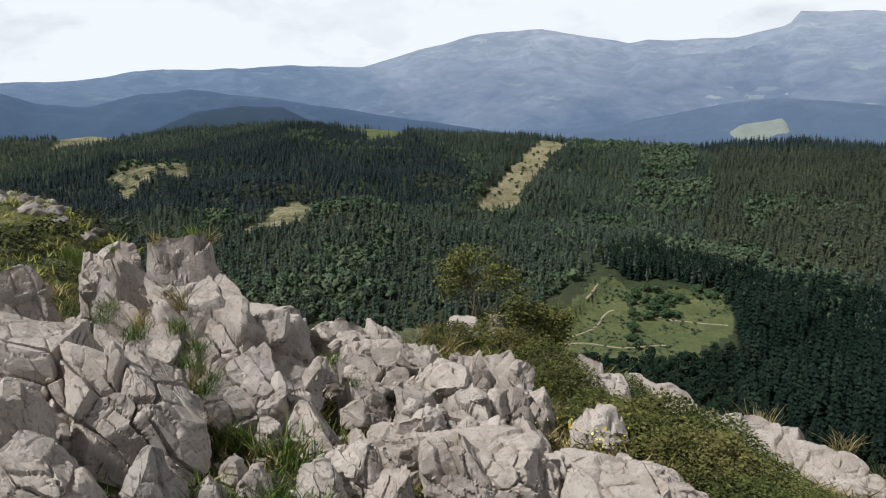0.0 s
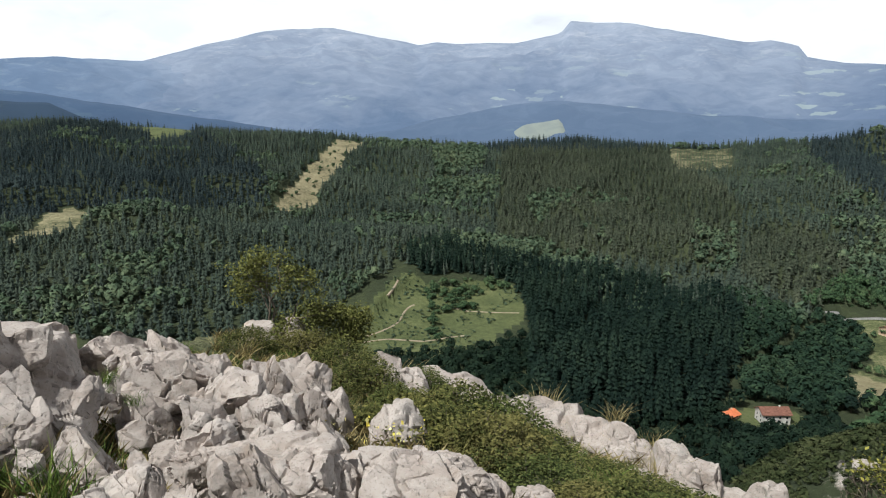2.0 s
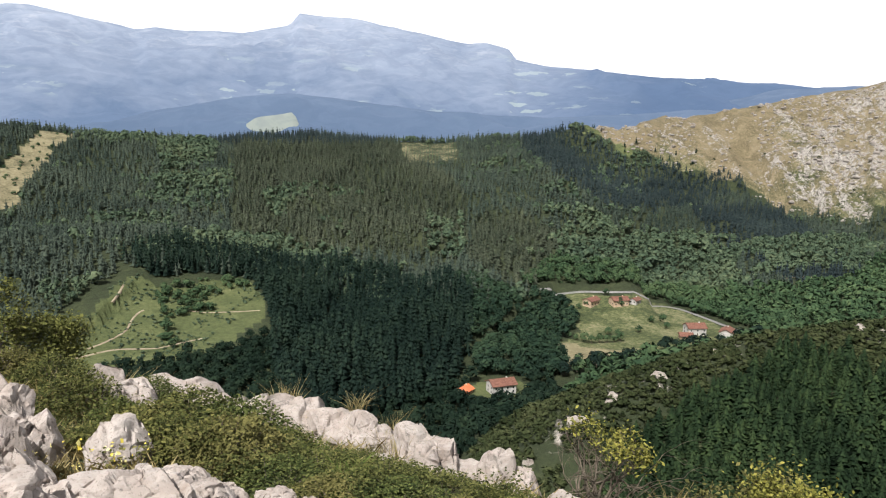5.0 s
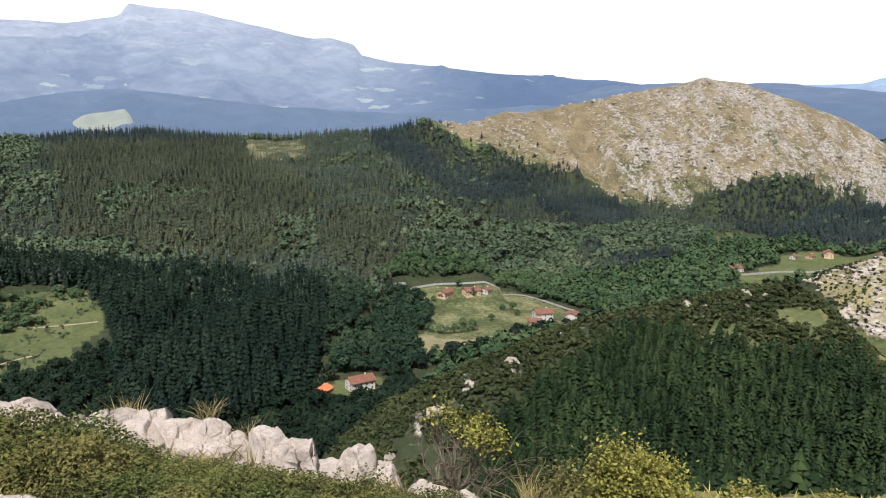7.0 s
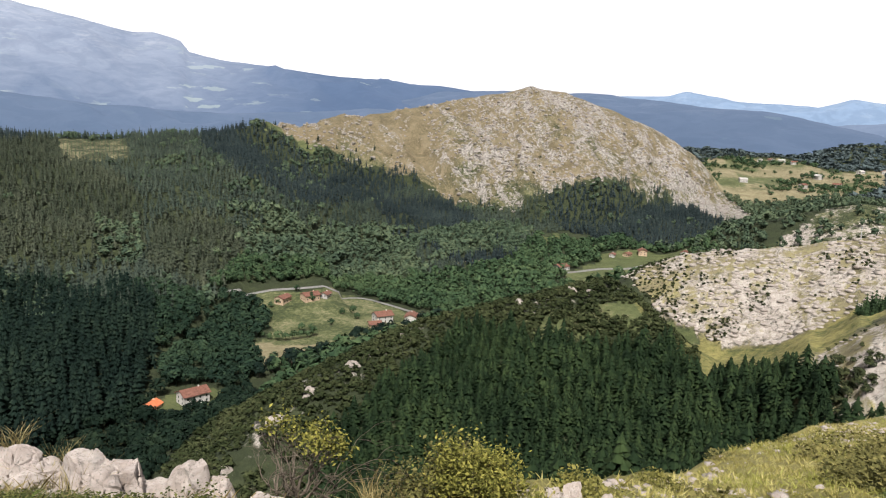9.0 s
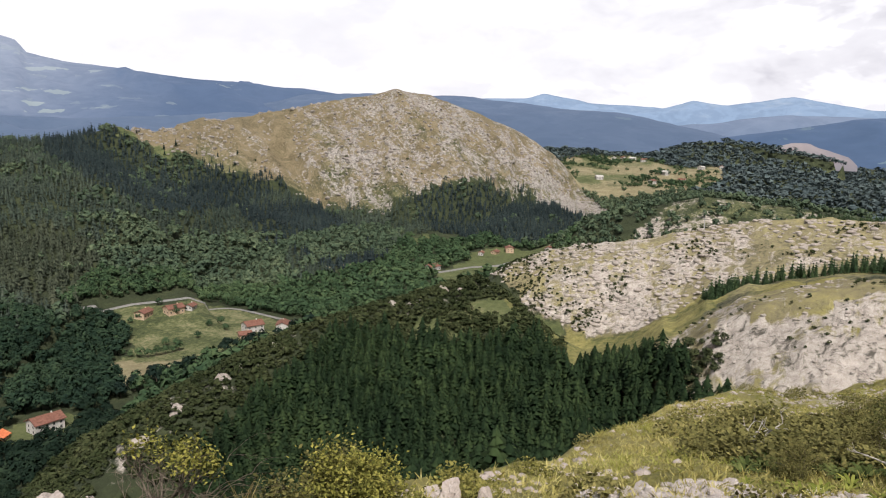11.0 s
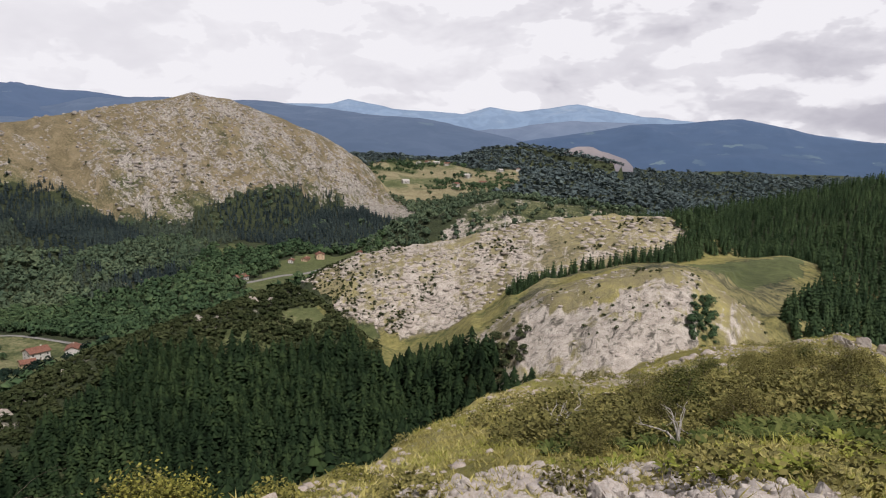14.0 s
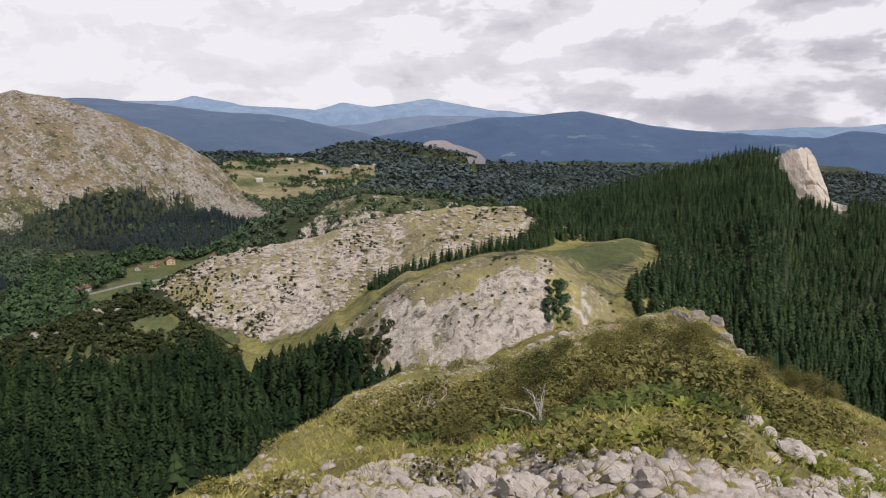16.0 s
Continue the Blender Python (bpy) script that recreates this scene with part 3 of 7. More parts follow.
CLEARINGS = {   # outline, green share, straw share
    "cut_slope": ([(7.0, 525), (8.5, 560), (9.7, 583), (12.2, 668), (13.5, 680), (14.8, 662), (16.9, 672), (20.9, 684), (21.6, 649), (22.4, 631), (22.4, 586), (20.6, 566), (18.6, 545), (15, 523), (9.8, 520)], 0.72, 0.28),
    "pale_strip": ([(2.7, 998), (5.8, 1011), (7.2, 1174), (9.7, 1390), (7.4, 1390), (5.5, 1197)], 0.45, 0.60),
    "left_strip": ([(-15.8, 808), (-13.3, 823), (-10.7, 857), (-9.4, 939), (-11.5, 984), (-13.2, 898)], 0.55, 0.52),
    "ridge_field": ([(-7.9, 1440), (-6.2, 1390), (-5.8, 1330), (-2.9, 1390), (-2.6, 1490), (-8, 1500)], 0.8, 0.3),
    "left_fields": ([(-28, 1900), (-25, 1850), (-23, 1950), (-16, 2020), (-15, 2150), (-27, 2160)], 0.5, 0.55),
    "left_glade": ([(-24.5, 1247), (-22.9, 1380), (-19.2, 1230), (-19.0, 1142), (-21.2, 1151), (-23.5, 1060)], 0.45, 0.5),
    "plantation_gap": ([(32.6, 1225), (37, 1218), (37, 1380), (32.4, 1385)], 0.40, 0.45),
    "village_green": ([(44.6, 682), (47.8, 688), (50.4, 696), (53.2, 730), (54.4, 712), (56.4, 680), (59.6, 640), (57.0, 596), (54.0, 572), (52.2, 555), (49.5, 536), (47.8, 519), (46.0, 508), (44.8, 574), (46.5, 585), (47.0, 615), (46.0, 650)], 0.6, 0.42),
    "stubble_field": ([(44.8, 572), (46.9, 563), (49.1, 552), (52.2, 556), (50.4, 530), (47.8, 515), (46.0, 506)], 0.1, 0.9),
    "valley_green": ([(72.4, 1030), (75.3, 1076), (79.0, 1030), (79.2, 940), (76.2, 925), (73.0, 915)], 0.85, 0.3),
    "valley_meadow": ([(69.6, 800), (70.1, 907), (72.4, 973), (75.4, 965), (74.4, 850), (72, 800)], 0.85, 0.3),
    "little_green": ([(67.6, 1125), (69.3, 1153), (69.5, 1097), (68.0, 1076)], 0.85, 0.1),
    "shoulder": ([(46.5, 1450), (50.3, 1400), (52.9, 1380), (56.4, 1364), (56.4, 1330), (52, 1338), (49.3, 1355), (46.5, 1400)], 0.62, 0.25),
    "saddle": ([(75.1, 345), (77.4, 372), (81.0, 426), (87.5, 424), (90.2, 430), (92.5, 400), (90, 340), (86.4, 320), (83.7, 345), (79.7, 345), (76.5, 330)], 0.66, 0.45),
    "house_green": ([(37.2, 436), (39, 430), (43.0, 440), (44.0, 462), (42, 476), (38.4, 462)], 0.7, 0.1),
    "far_fields": ([(79, 1620), (81.1, 1600), (83.5, 1560), (86, 1580), (88.6, 1620), (91, 1760), (91.2, 2070), (87.8, 1990), (84.5, 2250), (79.2, 2100)], 0.5, 0.70),
}


HUMP_GRASS = [(-60, 11), (-22, 11), (-22, 24), (-31, 28), (-60, 34)]


def make_ground():
    """One sheet from the summit to the horizon, finer where it is near."""
    turns = np.concatenate([np.arange(-180, -48, 3.0), np.arange(-48, 140, 0.31), np.arange(140, 180, 3.0)])
    rings = [0.0]
    r = 0.5
    while r < 4950:
        rings.append(r)
        r *= 1.04 if r < 12 else 1.030 if r < 150 else 1.0145 if r < 1180 else 1.009 if r < 1660 else 1.03
    rings = np.array(rings + [4950.0])
    a, q = np.meshgrid(turns, rings)
    x, y = plan(a, q)
    z = height(x, y)
    nr, na = a.shape
    verts = np.stack([x, y, z], -1).reshape(-1, 3)
    i, j = np.meshgrid(np.arange(nr - 1), np.arange(na), indexing="ij")
    k = (j + 1) % na
    quads = np.stack([i * na + j, i * na + k, (i + 1) * na + k, (i + 1) * na + j], -1).reshape(-1, 4)[:, ::-1]
    mesh = mesh_from(verts, quads, "ground")
    mesh.polygons.foreach_set("use_smooth", np.ones(len(quads), bool))
    rock = np.zeros(x.shape)
    lush = np.zeros(x.shape)
    dry = np.zeros(x.shape)
    near = q < 130
    rock = np.where(near, 0.28, rock)
    lush = np.where(near, 0.55, lush)
    dry = np.where(near, 0.45, dry)
    slope = near & (a > 62) & (q > 9)
    lush, dry, rock = np.where(slope, 0.56, lush), np.where(slope, 0.58, dry), np.where(slope, 0.30, rock)
    south = inside(a, q, [(83, 120), (132, 120), (122, 300), (114, 500), (104, 600), (84, 600), (80, 430)]) & ~near
    lush, dry = np.where(south, 0.42, lush), np.where(south, 0.50, dry)
    for outline, g, d in CLEARINGS.values():
        s = soft_inside(a, q, outline, 0.3)
        lush, dry = np.where(s > 0, g, lush), np.where(s > 0, d, dry)
    s = bald_share(a, q)
    up = step(-120, 20, z)
    ribs = fbm(a * 27.0 + 0.30 * z, q * 0.30, 60, 4, 57, True)
    rock = np.where(s > 0, 0.16 + 0.26 * step(58, 64, a) + 0.20 * fbm(x, y, 120, 4, 51) + 0.18 * ribs, rock)
    lush = np.where(s > 0, 0.50 + 0.12 * step(60, 48, a), lush)
    dry = np.where(s > 0, 0.56 + 0.12 * up + 0.25 * fbm(x, y, 90, 3, 59), dry)
    s = soft_inside(a, q, ROCK_HILL)
    face = step(75.5, 78, a) * step(95, 86, a) * step(500, 465, q)
    rock = np.where(s > 0, 0.41 + 0.20 * face + 0.34 * fbm(x, y, 45, 4, 52), rock)
    dry = np.where(s > 0, 0.62, dry)
    lush = np.where(s > 0, 0.30, lush)
    s = soft_inside(a, q, DOME, 0.2)
    rock = np.where(s > 0, 0.40 + 0.18 * fbm(x, y, 30, 3, 53), rock)
    dry = np.where(s > 0, 0.66, dry)
    s = np.maximum(soft_inside(a, q, DOME_FACE, 0.3), soft_inside(a, q, KNOB, 0.2))
    rock = np.where(s > 0, 0.74 + 0.2 * fbm(x, y, 30, 3, 53), rock)
    s = soft_inside(a, q, MEADOW, 0.3)
    lush, dry = np.where(s > 0, 0.85, lush), np.where(s > 0, 0.15, dry)
    # the scrubby crest of the near spur
    s = inside(a, q, [(38, 225), (46, 240), (55, 268), (66, 322), (76, 350), (78, 385), (70, 390), (56, 320), (44, 262)])
    rock, dry, lush = np.where(s, 0.30, rock), np.where(s, 0.22, dry), np.where(s, 0.25, lush)
    s = (a > 76) & (q > 1080) & (lush == 0) & (rock == 0)
    lush = np.where(s, 0.34 + 0.2 * fbm(x, y, 200, 3, 62), lush)
    s = inside(a, q, [(84, 930), (90, 900), (97, 900), (100, 1000), (96, 1060), (88, 1060)])
    rock, dry, lush = np.where(s, 0.38 + 0.3 * fbm(x, y, 50, 3, 63), rock), np.where(s, 0.40, dry), np.where(s, 0.5, lush)
    # small fields, each with its own crop
    s = inside(a, q, CLEARINGS["far_fields"][0])
    u, w = x * 0.8 + y * 0.6, y * 0.8 - x * 0.6
    crop = value_noise(np.floor(u / 75) * 7.3, np.floor(w / 110) * 5.1, 56)
    dry, lush = np.where(s, 0.35 + 0.6 * crop, dry), np.where(s, 0.9 - 0.4 * crop, lush)
    s = inside(a, q, [(58, 290), (70, 300), (84, 326), (87, 430), (76, 470), (62, 430)]) & (rock == 0) & (lush == 0)
    lush, dry = np.where(s, 0.7, lush), np.where(s, 0.35, dry)
    hill = np.where(slope, 0.60 + 0.25 * fbm(x, y, 16, 3, 54), 0.0)
    hill = np.where(south, 0.48 + 0.2 * fbm(x, y, 40, 3, 55), hill)
    hill = np.where(soft_inside(a, q, CLEARINGS["saddle"][0], 0.3) > 0, 0.52, hill)
    hill = np.where(soft_inside(a, q, ROCK_HILL) > 0, 0.42, hill)
    hill = np.where(inside(a, q, HUMP_GRASS), 0.5, hill)
    hill = np.where(soft_inside(a, q, MEADOW, 0.3) > 0, 0.0, hill)
    s = soft_inside(a, q, DOME, 0.2) * (1 - soft_inside(a, q, DOME_FACE, 0.3))
    hill = np.where(s > 0, 0.45, hill)
    cover = np.stack([rock, lush, dry, hill], -1).reshape(-1)
    weathering = np.clip(bald_share(a, q), 0, 1).astype(np.float32).reshape(-1)
    mesh.attributes.new("weathering", "FLOAT", "POINT").data.foreach_set("value", weathering)
    mesh.attributes.new("cover", "FLOAT_COLOR", "POINT").data.foreach_set("color", cover.astype(np.float32))
    ground = part("ground", mesh, MAT["ground"])
    tagged(ground, "rocky limestone summit over wooded hills and a green valley", "ground", kind="structure")


def mesh_from(verts, faces, name):
    """A mesh from arrays whose faces all have the same number of corners."""
    mesh = bpy.data.meshes.new(name)
    faces = np.asarray(faces, np.int32)
    n, c = faces.shape
    mesh.vertices.add(len(verts))
    mesh.vertices.foreach_set("co", np.asarray(verts, np.float32).ravel())
    mesh.loops.add(n * c)
    mesh.loops.foreach_set("vertex_index", faces.ravel())
    mesh.polygons.add(n)
    mesh.polygons.foreach_set("loop_start", np.arange(n, dtype=np.int32) * c)
    mesh.polygons.foreach_set("loop_total", np.full(n, c, np.int32))
    mesh.update(calc_edges=True)
    mesh.validate()
    return mesh


make_ground()


# ---- far mountains in the blue air ----
def far_range(name, label, crest, depth, drop, rough, mat, seed, foot=-150, step_deg=0.3):
    """A mountain range with a front face and a back face, its crest given by (turn, distance, rise in degrees)."""
    c = np.array(crest, float)
    t = np.arange(c[0, 0], c[-1, 0] + 1e-6, step_deg)
    dist = np.interp(t, c[:, 0], c[:, 1])
    rise = np.interp(t, c[:, 0], c[:, 2])
    rise = rise + fbm(t * 0 + dist, t * 60.0, 150, 4, seed) * 0.13
    top = dist * np.tan(np.radians(rise)) + 1.6
    rows = []
    us = np.concatenate([np.linspace(0, 1, 26), [1.06, 1.2]])
    for u in us:
        if u <= 1:
            d = dist - depth * (1 - u)
            z = foot + (top - foot) * (u ** drop)
        else:
            d = dist + depth * (u - 1)
            z = top - (top - foot) * (u - 1) * 2
        x, y = plan(t, d)
        fold = fbm(x, y, depth * 0.45, 5, seed, True) * rough * min(u, 1) * np.clip((1 - u) * 6, 0.06, 1)
        rows.append(np.stack([x, y, z + fold], -1))
    v = np.array(rows)
    nu, nt_ = v.shape[:2]
    i, j = np.meshgrid(np.arange(nu - 1), np.arange(nt_ - 1), indexing="ij")
    q = np.stack([i * nt_ + j, i * nt_ + j + 1, (i + 1) * nt_ + j + 1, (i + 1) * nt_ + j], -1).reshape(-1, 4)[:, ::-1]
    mesh = mesh_from(v.reshape(-1, 3), q, name)
    mesh.polygons.foreach_set("use_smooth", np.ones(len(q), bool))
    return tagged(part(name, mesh, mat), label, "mountain", kind="structure")


# blue and pale tones stand for haze; every far range also glows
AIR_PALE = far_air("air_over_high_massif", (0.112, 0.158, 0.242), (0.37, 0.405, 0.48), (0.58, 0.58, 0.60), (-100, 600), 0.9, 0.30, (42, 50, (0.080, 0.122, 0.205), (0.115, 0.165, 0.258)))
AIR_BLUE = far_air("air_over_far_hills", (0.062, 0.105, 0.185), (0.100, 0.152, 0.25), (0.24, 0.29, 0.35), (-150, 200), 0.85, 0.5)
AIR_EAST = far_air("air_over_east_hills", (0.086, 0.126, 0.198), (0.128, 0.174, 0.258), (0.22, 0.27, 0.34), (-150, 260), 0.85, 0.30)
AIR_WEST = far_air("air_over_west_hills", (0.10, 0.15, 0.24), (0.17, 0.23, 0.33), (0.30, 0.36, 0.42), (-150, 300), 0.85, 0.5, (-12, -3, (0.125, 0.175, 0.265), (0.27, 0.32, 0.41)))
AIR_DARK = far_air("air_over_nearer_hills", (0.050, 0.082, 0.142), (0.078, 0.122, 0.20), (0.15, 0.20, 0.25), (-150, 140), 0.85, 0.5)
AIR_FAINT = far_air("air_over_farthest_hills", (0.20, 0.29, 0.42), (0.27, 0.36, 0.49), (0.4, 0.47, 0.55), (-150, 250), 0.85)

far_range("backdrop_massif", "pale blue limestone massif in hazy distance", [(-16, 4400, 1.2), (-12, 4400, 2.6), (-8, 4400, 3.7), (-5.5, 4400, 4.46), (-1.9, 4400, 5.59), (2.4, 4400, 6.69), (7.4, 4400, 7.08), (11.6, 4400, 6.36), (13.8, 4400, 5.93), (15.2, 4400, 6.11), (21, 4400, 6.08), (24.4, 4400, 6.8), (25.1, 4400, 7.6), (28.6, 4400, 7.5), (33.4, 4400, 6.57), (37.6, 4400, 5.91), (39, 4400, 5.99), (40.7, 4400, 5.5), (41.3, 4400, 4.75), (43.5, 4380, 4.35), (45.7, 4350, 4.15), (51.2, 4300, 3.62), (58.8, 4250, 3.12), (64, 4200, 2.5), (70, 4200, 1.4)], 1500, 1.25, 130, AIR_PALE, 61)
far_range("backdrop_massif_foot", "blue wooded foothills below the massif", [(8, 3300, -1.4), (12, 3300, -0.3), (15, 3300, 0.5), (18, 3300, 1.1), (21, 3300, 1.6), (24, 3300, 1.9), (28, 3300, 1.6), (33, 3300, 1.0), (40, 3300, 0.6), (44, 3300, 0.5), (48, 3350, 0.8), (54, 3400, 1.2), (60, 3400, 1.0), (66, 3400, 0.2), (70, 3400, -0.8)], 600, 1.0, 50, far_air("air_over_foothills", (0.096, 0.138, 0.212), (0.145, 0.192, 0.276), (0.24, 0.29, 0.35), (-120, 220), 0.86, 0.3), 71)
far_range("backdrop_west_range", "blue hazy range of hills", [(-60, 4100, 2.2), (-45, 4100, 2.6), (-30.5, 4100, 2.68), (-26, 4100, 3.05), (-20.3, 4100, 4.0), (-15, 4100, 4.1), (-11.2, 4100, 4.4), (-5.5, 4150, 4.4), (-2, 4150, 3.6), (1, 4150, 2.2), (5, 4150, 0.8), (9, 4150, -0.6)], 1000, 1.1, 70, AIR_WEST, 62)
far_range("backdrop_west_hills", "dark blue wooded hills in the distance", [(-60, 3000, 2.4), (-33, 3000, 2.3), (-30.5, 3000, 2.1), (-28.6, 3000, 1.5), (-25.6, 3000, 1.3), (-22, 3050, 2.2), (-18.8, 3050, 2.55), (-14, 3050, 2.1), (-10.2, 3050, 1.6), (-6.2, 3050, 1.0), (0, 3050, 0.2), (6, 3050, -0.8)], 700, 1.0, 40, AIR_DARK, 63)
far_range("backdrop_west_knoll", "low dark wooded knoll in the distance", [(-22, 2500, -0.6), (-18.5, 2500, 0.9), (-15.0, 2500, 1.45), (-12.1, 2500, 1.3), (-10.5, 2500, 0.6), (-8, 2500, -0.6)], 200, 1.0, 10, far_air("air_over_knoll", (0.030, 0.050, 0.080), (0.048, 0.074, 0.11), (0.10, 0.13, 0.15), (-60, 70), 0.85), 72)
far_range("backdrop_field_hill", "pale green field on a far hill with painted brightness", [(20.8, 3000, -1.6), (21.1, 3000, -0.35), (21.8, 3000, 0.10), (22.5, 3000, 0.20), (23.2, 3000, 0.30), (24.4, 3000, 0.50), (24.7, 3000, 0.20), (25.0, 3000, -0.5), (25.3, 3000, -1.6)], 120, 1.0, 6, far_air("air_over_field", (0.25, 0.275, 0.245), (0.32, 0.345, 0.30), (0.19, 0.235, 0.235), (-90, 40), 0.85), 73)
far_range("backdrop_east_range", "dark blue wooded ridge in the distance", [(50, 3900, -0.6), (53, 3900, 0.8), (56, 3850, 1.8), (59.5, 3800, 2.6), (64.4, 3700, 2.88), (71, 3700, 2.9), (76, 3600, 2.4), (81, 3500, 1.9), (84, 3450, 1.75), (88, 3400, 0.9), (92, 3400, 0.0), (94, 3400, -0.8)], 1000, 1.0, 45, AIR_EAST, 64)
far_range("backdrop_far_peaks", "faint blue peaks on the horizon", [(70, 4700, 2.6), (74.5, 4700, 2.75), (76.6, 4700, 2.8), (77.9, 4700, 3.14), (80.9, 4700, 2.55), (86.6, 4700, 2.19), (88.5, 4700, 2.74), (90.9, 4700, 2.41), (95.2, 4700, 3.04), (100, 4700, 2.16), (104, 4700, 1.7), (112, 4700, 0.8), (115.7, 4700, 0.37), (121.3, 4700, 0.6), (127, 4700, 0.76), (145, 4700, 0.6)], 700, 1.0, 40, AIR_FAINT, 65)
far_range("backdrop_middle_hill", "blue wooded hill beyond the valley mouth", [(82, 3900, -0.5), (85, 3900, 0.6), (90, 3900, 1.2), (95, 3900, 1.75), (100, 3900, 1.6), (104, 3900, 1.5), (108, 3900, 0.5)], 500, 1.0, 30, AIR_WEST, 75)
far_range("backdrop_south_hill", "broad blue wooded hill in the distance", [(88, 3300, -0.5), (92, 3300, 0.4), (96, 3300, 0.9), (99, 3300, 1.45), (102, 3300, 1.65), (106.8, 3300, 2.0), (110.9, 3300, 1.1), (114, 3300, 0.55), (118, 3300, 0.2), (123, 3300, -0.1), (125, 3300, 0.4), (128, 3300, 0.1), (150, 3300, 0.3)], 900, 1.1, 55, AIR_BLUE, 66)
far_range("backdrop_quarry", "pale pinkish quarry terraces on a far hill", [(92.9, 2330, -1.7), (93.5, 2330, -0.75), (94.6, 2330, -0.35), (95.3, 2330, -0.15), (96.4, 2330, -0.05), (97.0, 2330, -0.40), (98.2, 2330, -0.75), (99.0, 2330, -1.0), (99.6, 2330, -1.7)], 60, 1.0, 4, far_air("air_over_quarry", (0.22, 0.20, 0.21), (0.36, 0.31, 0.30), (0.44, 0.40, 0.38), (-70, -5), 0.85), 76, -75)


# ---- trees in stands ----
def facing(v, f, n):
    """Turns each triangle so that it looks the way its leaves do."""
    own = np.cross(v[f[:, 1]] - v[f[:, 0]], v[f[:, 2]] - v[f[:, 0]])
    flip = (own * n[f].mean(1)).sum(1) < 0
    f = f.copy()
    f[flip] = f[flip][:, ::-1]
    return v, f, n


def conifer_shape(layers, boughs, seed, wide=0.20):
    """A conifer one metre tall: a thin stem, a dense heart and whorls of separate ragged boughs."""
    rng = np.random.default_rng(seed)
    v, f, n = [], [], []
    for k in range(3):
        w = 2 * math.pi * k / 3
        v += [(0.016 * math.cos(w), 0.016 * math.sin(w), -0.05), (0.010 * math.cos(w), 0.010 * math.sin(w), 0.4)]
        n += [(math.cos(w), math.sin(w), 0)] * 2
    for k in range(3):
        a, b, c, d = 2 * k, 2 * ((k + 1) % 3), 2 * ((k + 1) % 3) + 1, 2 * k + 1
        f += [(a, b, c), (a, c, d)]
    n0 = len(v)
    v.append((0, 0, 0.93))
    n.append((0, 0, 1))
    for k in range(5):
        w = 2 * math.pi * k / 5
        v.append((wide * 0.55 * math.cos(w), wide * 0.55 * math.sin(w), 0.13))
        n.append((math.cos(w), math.sin(w), 0.3))
        f.append((n0, n0 + 1 + k, n0 + 1 + (k + 1) % 5))
    for i in range(layers):
        u = i / max(layers - 1, 1)
        z = 0.10 + 0.82 * u
        reach = wide * 1.12 * (1 - u) ** 0.65 + 0.025
        count = max(4, round(boughs * (1 - 0.45 * u)))
        for k in range(count):
            w = 2 * math.pi * (k + 0.5 * (i % 2)) / count + rng.normal(0, 0.15)
            o, t = np.array([math.cos(w), math.sin(w), 0]), np.array([-math.sin(w), math.cos(w), 0])
            r = reach * rng.uniform(0.7, 1.2)
            half = (0.20 + 0.9 * reach) * 1.9 / count * rng.uniform(0.8, 1.2)
            lift = rng.normal(0, 0.02)
            b = len(v)
            top = np.array([0, 0, z + 0.085 + 0.05 * (1 - u)])
            v += [tuple(top), tuple(o * r * 0.72 + t * half * 0.5 + np.array([0, 0, z - 0.015 + lift])), tuple(o * r + np.array([0, 0, z + lift])), tuple(o * r * 0.72 - t * half * 0.5 + np.array([0, 0, z - 0.015 + lift]))]
            n += [tuple(o * 0.7 + np.array([0, 0, 0.7])), tuple(o + t * 0.5 + np.array([0, 0, 0.25])), tuple(o + np.array([0, 0, 0.45])), tuple(o - t * 0.5 + np.array([0, 0, 0.25]))]
            f += [(b, b + 1, b + 2), (b, b + 2, b + 3)]
    n = np.array(n, float)
    n /= np.linalg.norm(n, axis=1, keepdims=True)
    return facing(np.array(v), np.array(f), n)


def icosahedron():
    g = (1 + 5 ** 0.5) / 2
    v = np.array([(-1, g, 0), (1, g, 0), (-1, -g, 0), (1, -g, 0), (0, -1, g), (0, 1, g), (0, -1, -g), (0, 1, -g), (g, 0, -1), (g, 0, 1), (-g, 0, -1), (-g, 0, 1)], float)
    v /= np.linalg.norm(v[0])
    f = np.array([(0, 11, 5), (0, 5, 1), (0, 1, 7), (0, 7, 10), (0, 10, 11), (1, 5, 9), (5, 11, 4), (11, 10, 2), (10, 7, 6), (7, 1, 8), (3, 9, 4), (3, 4, 2), (3, 2, 6), (3, 6, 8), (3, 8, 9), (4, 9, 5), (2, 4, 11), (6, 2, 10), (8, 6, 7), (9, 8, 1)])
    return v, f


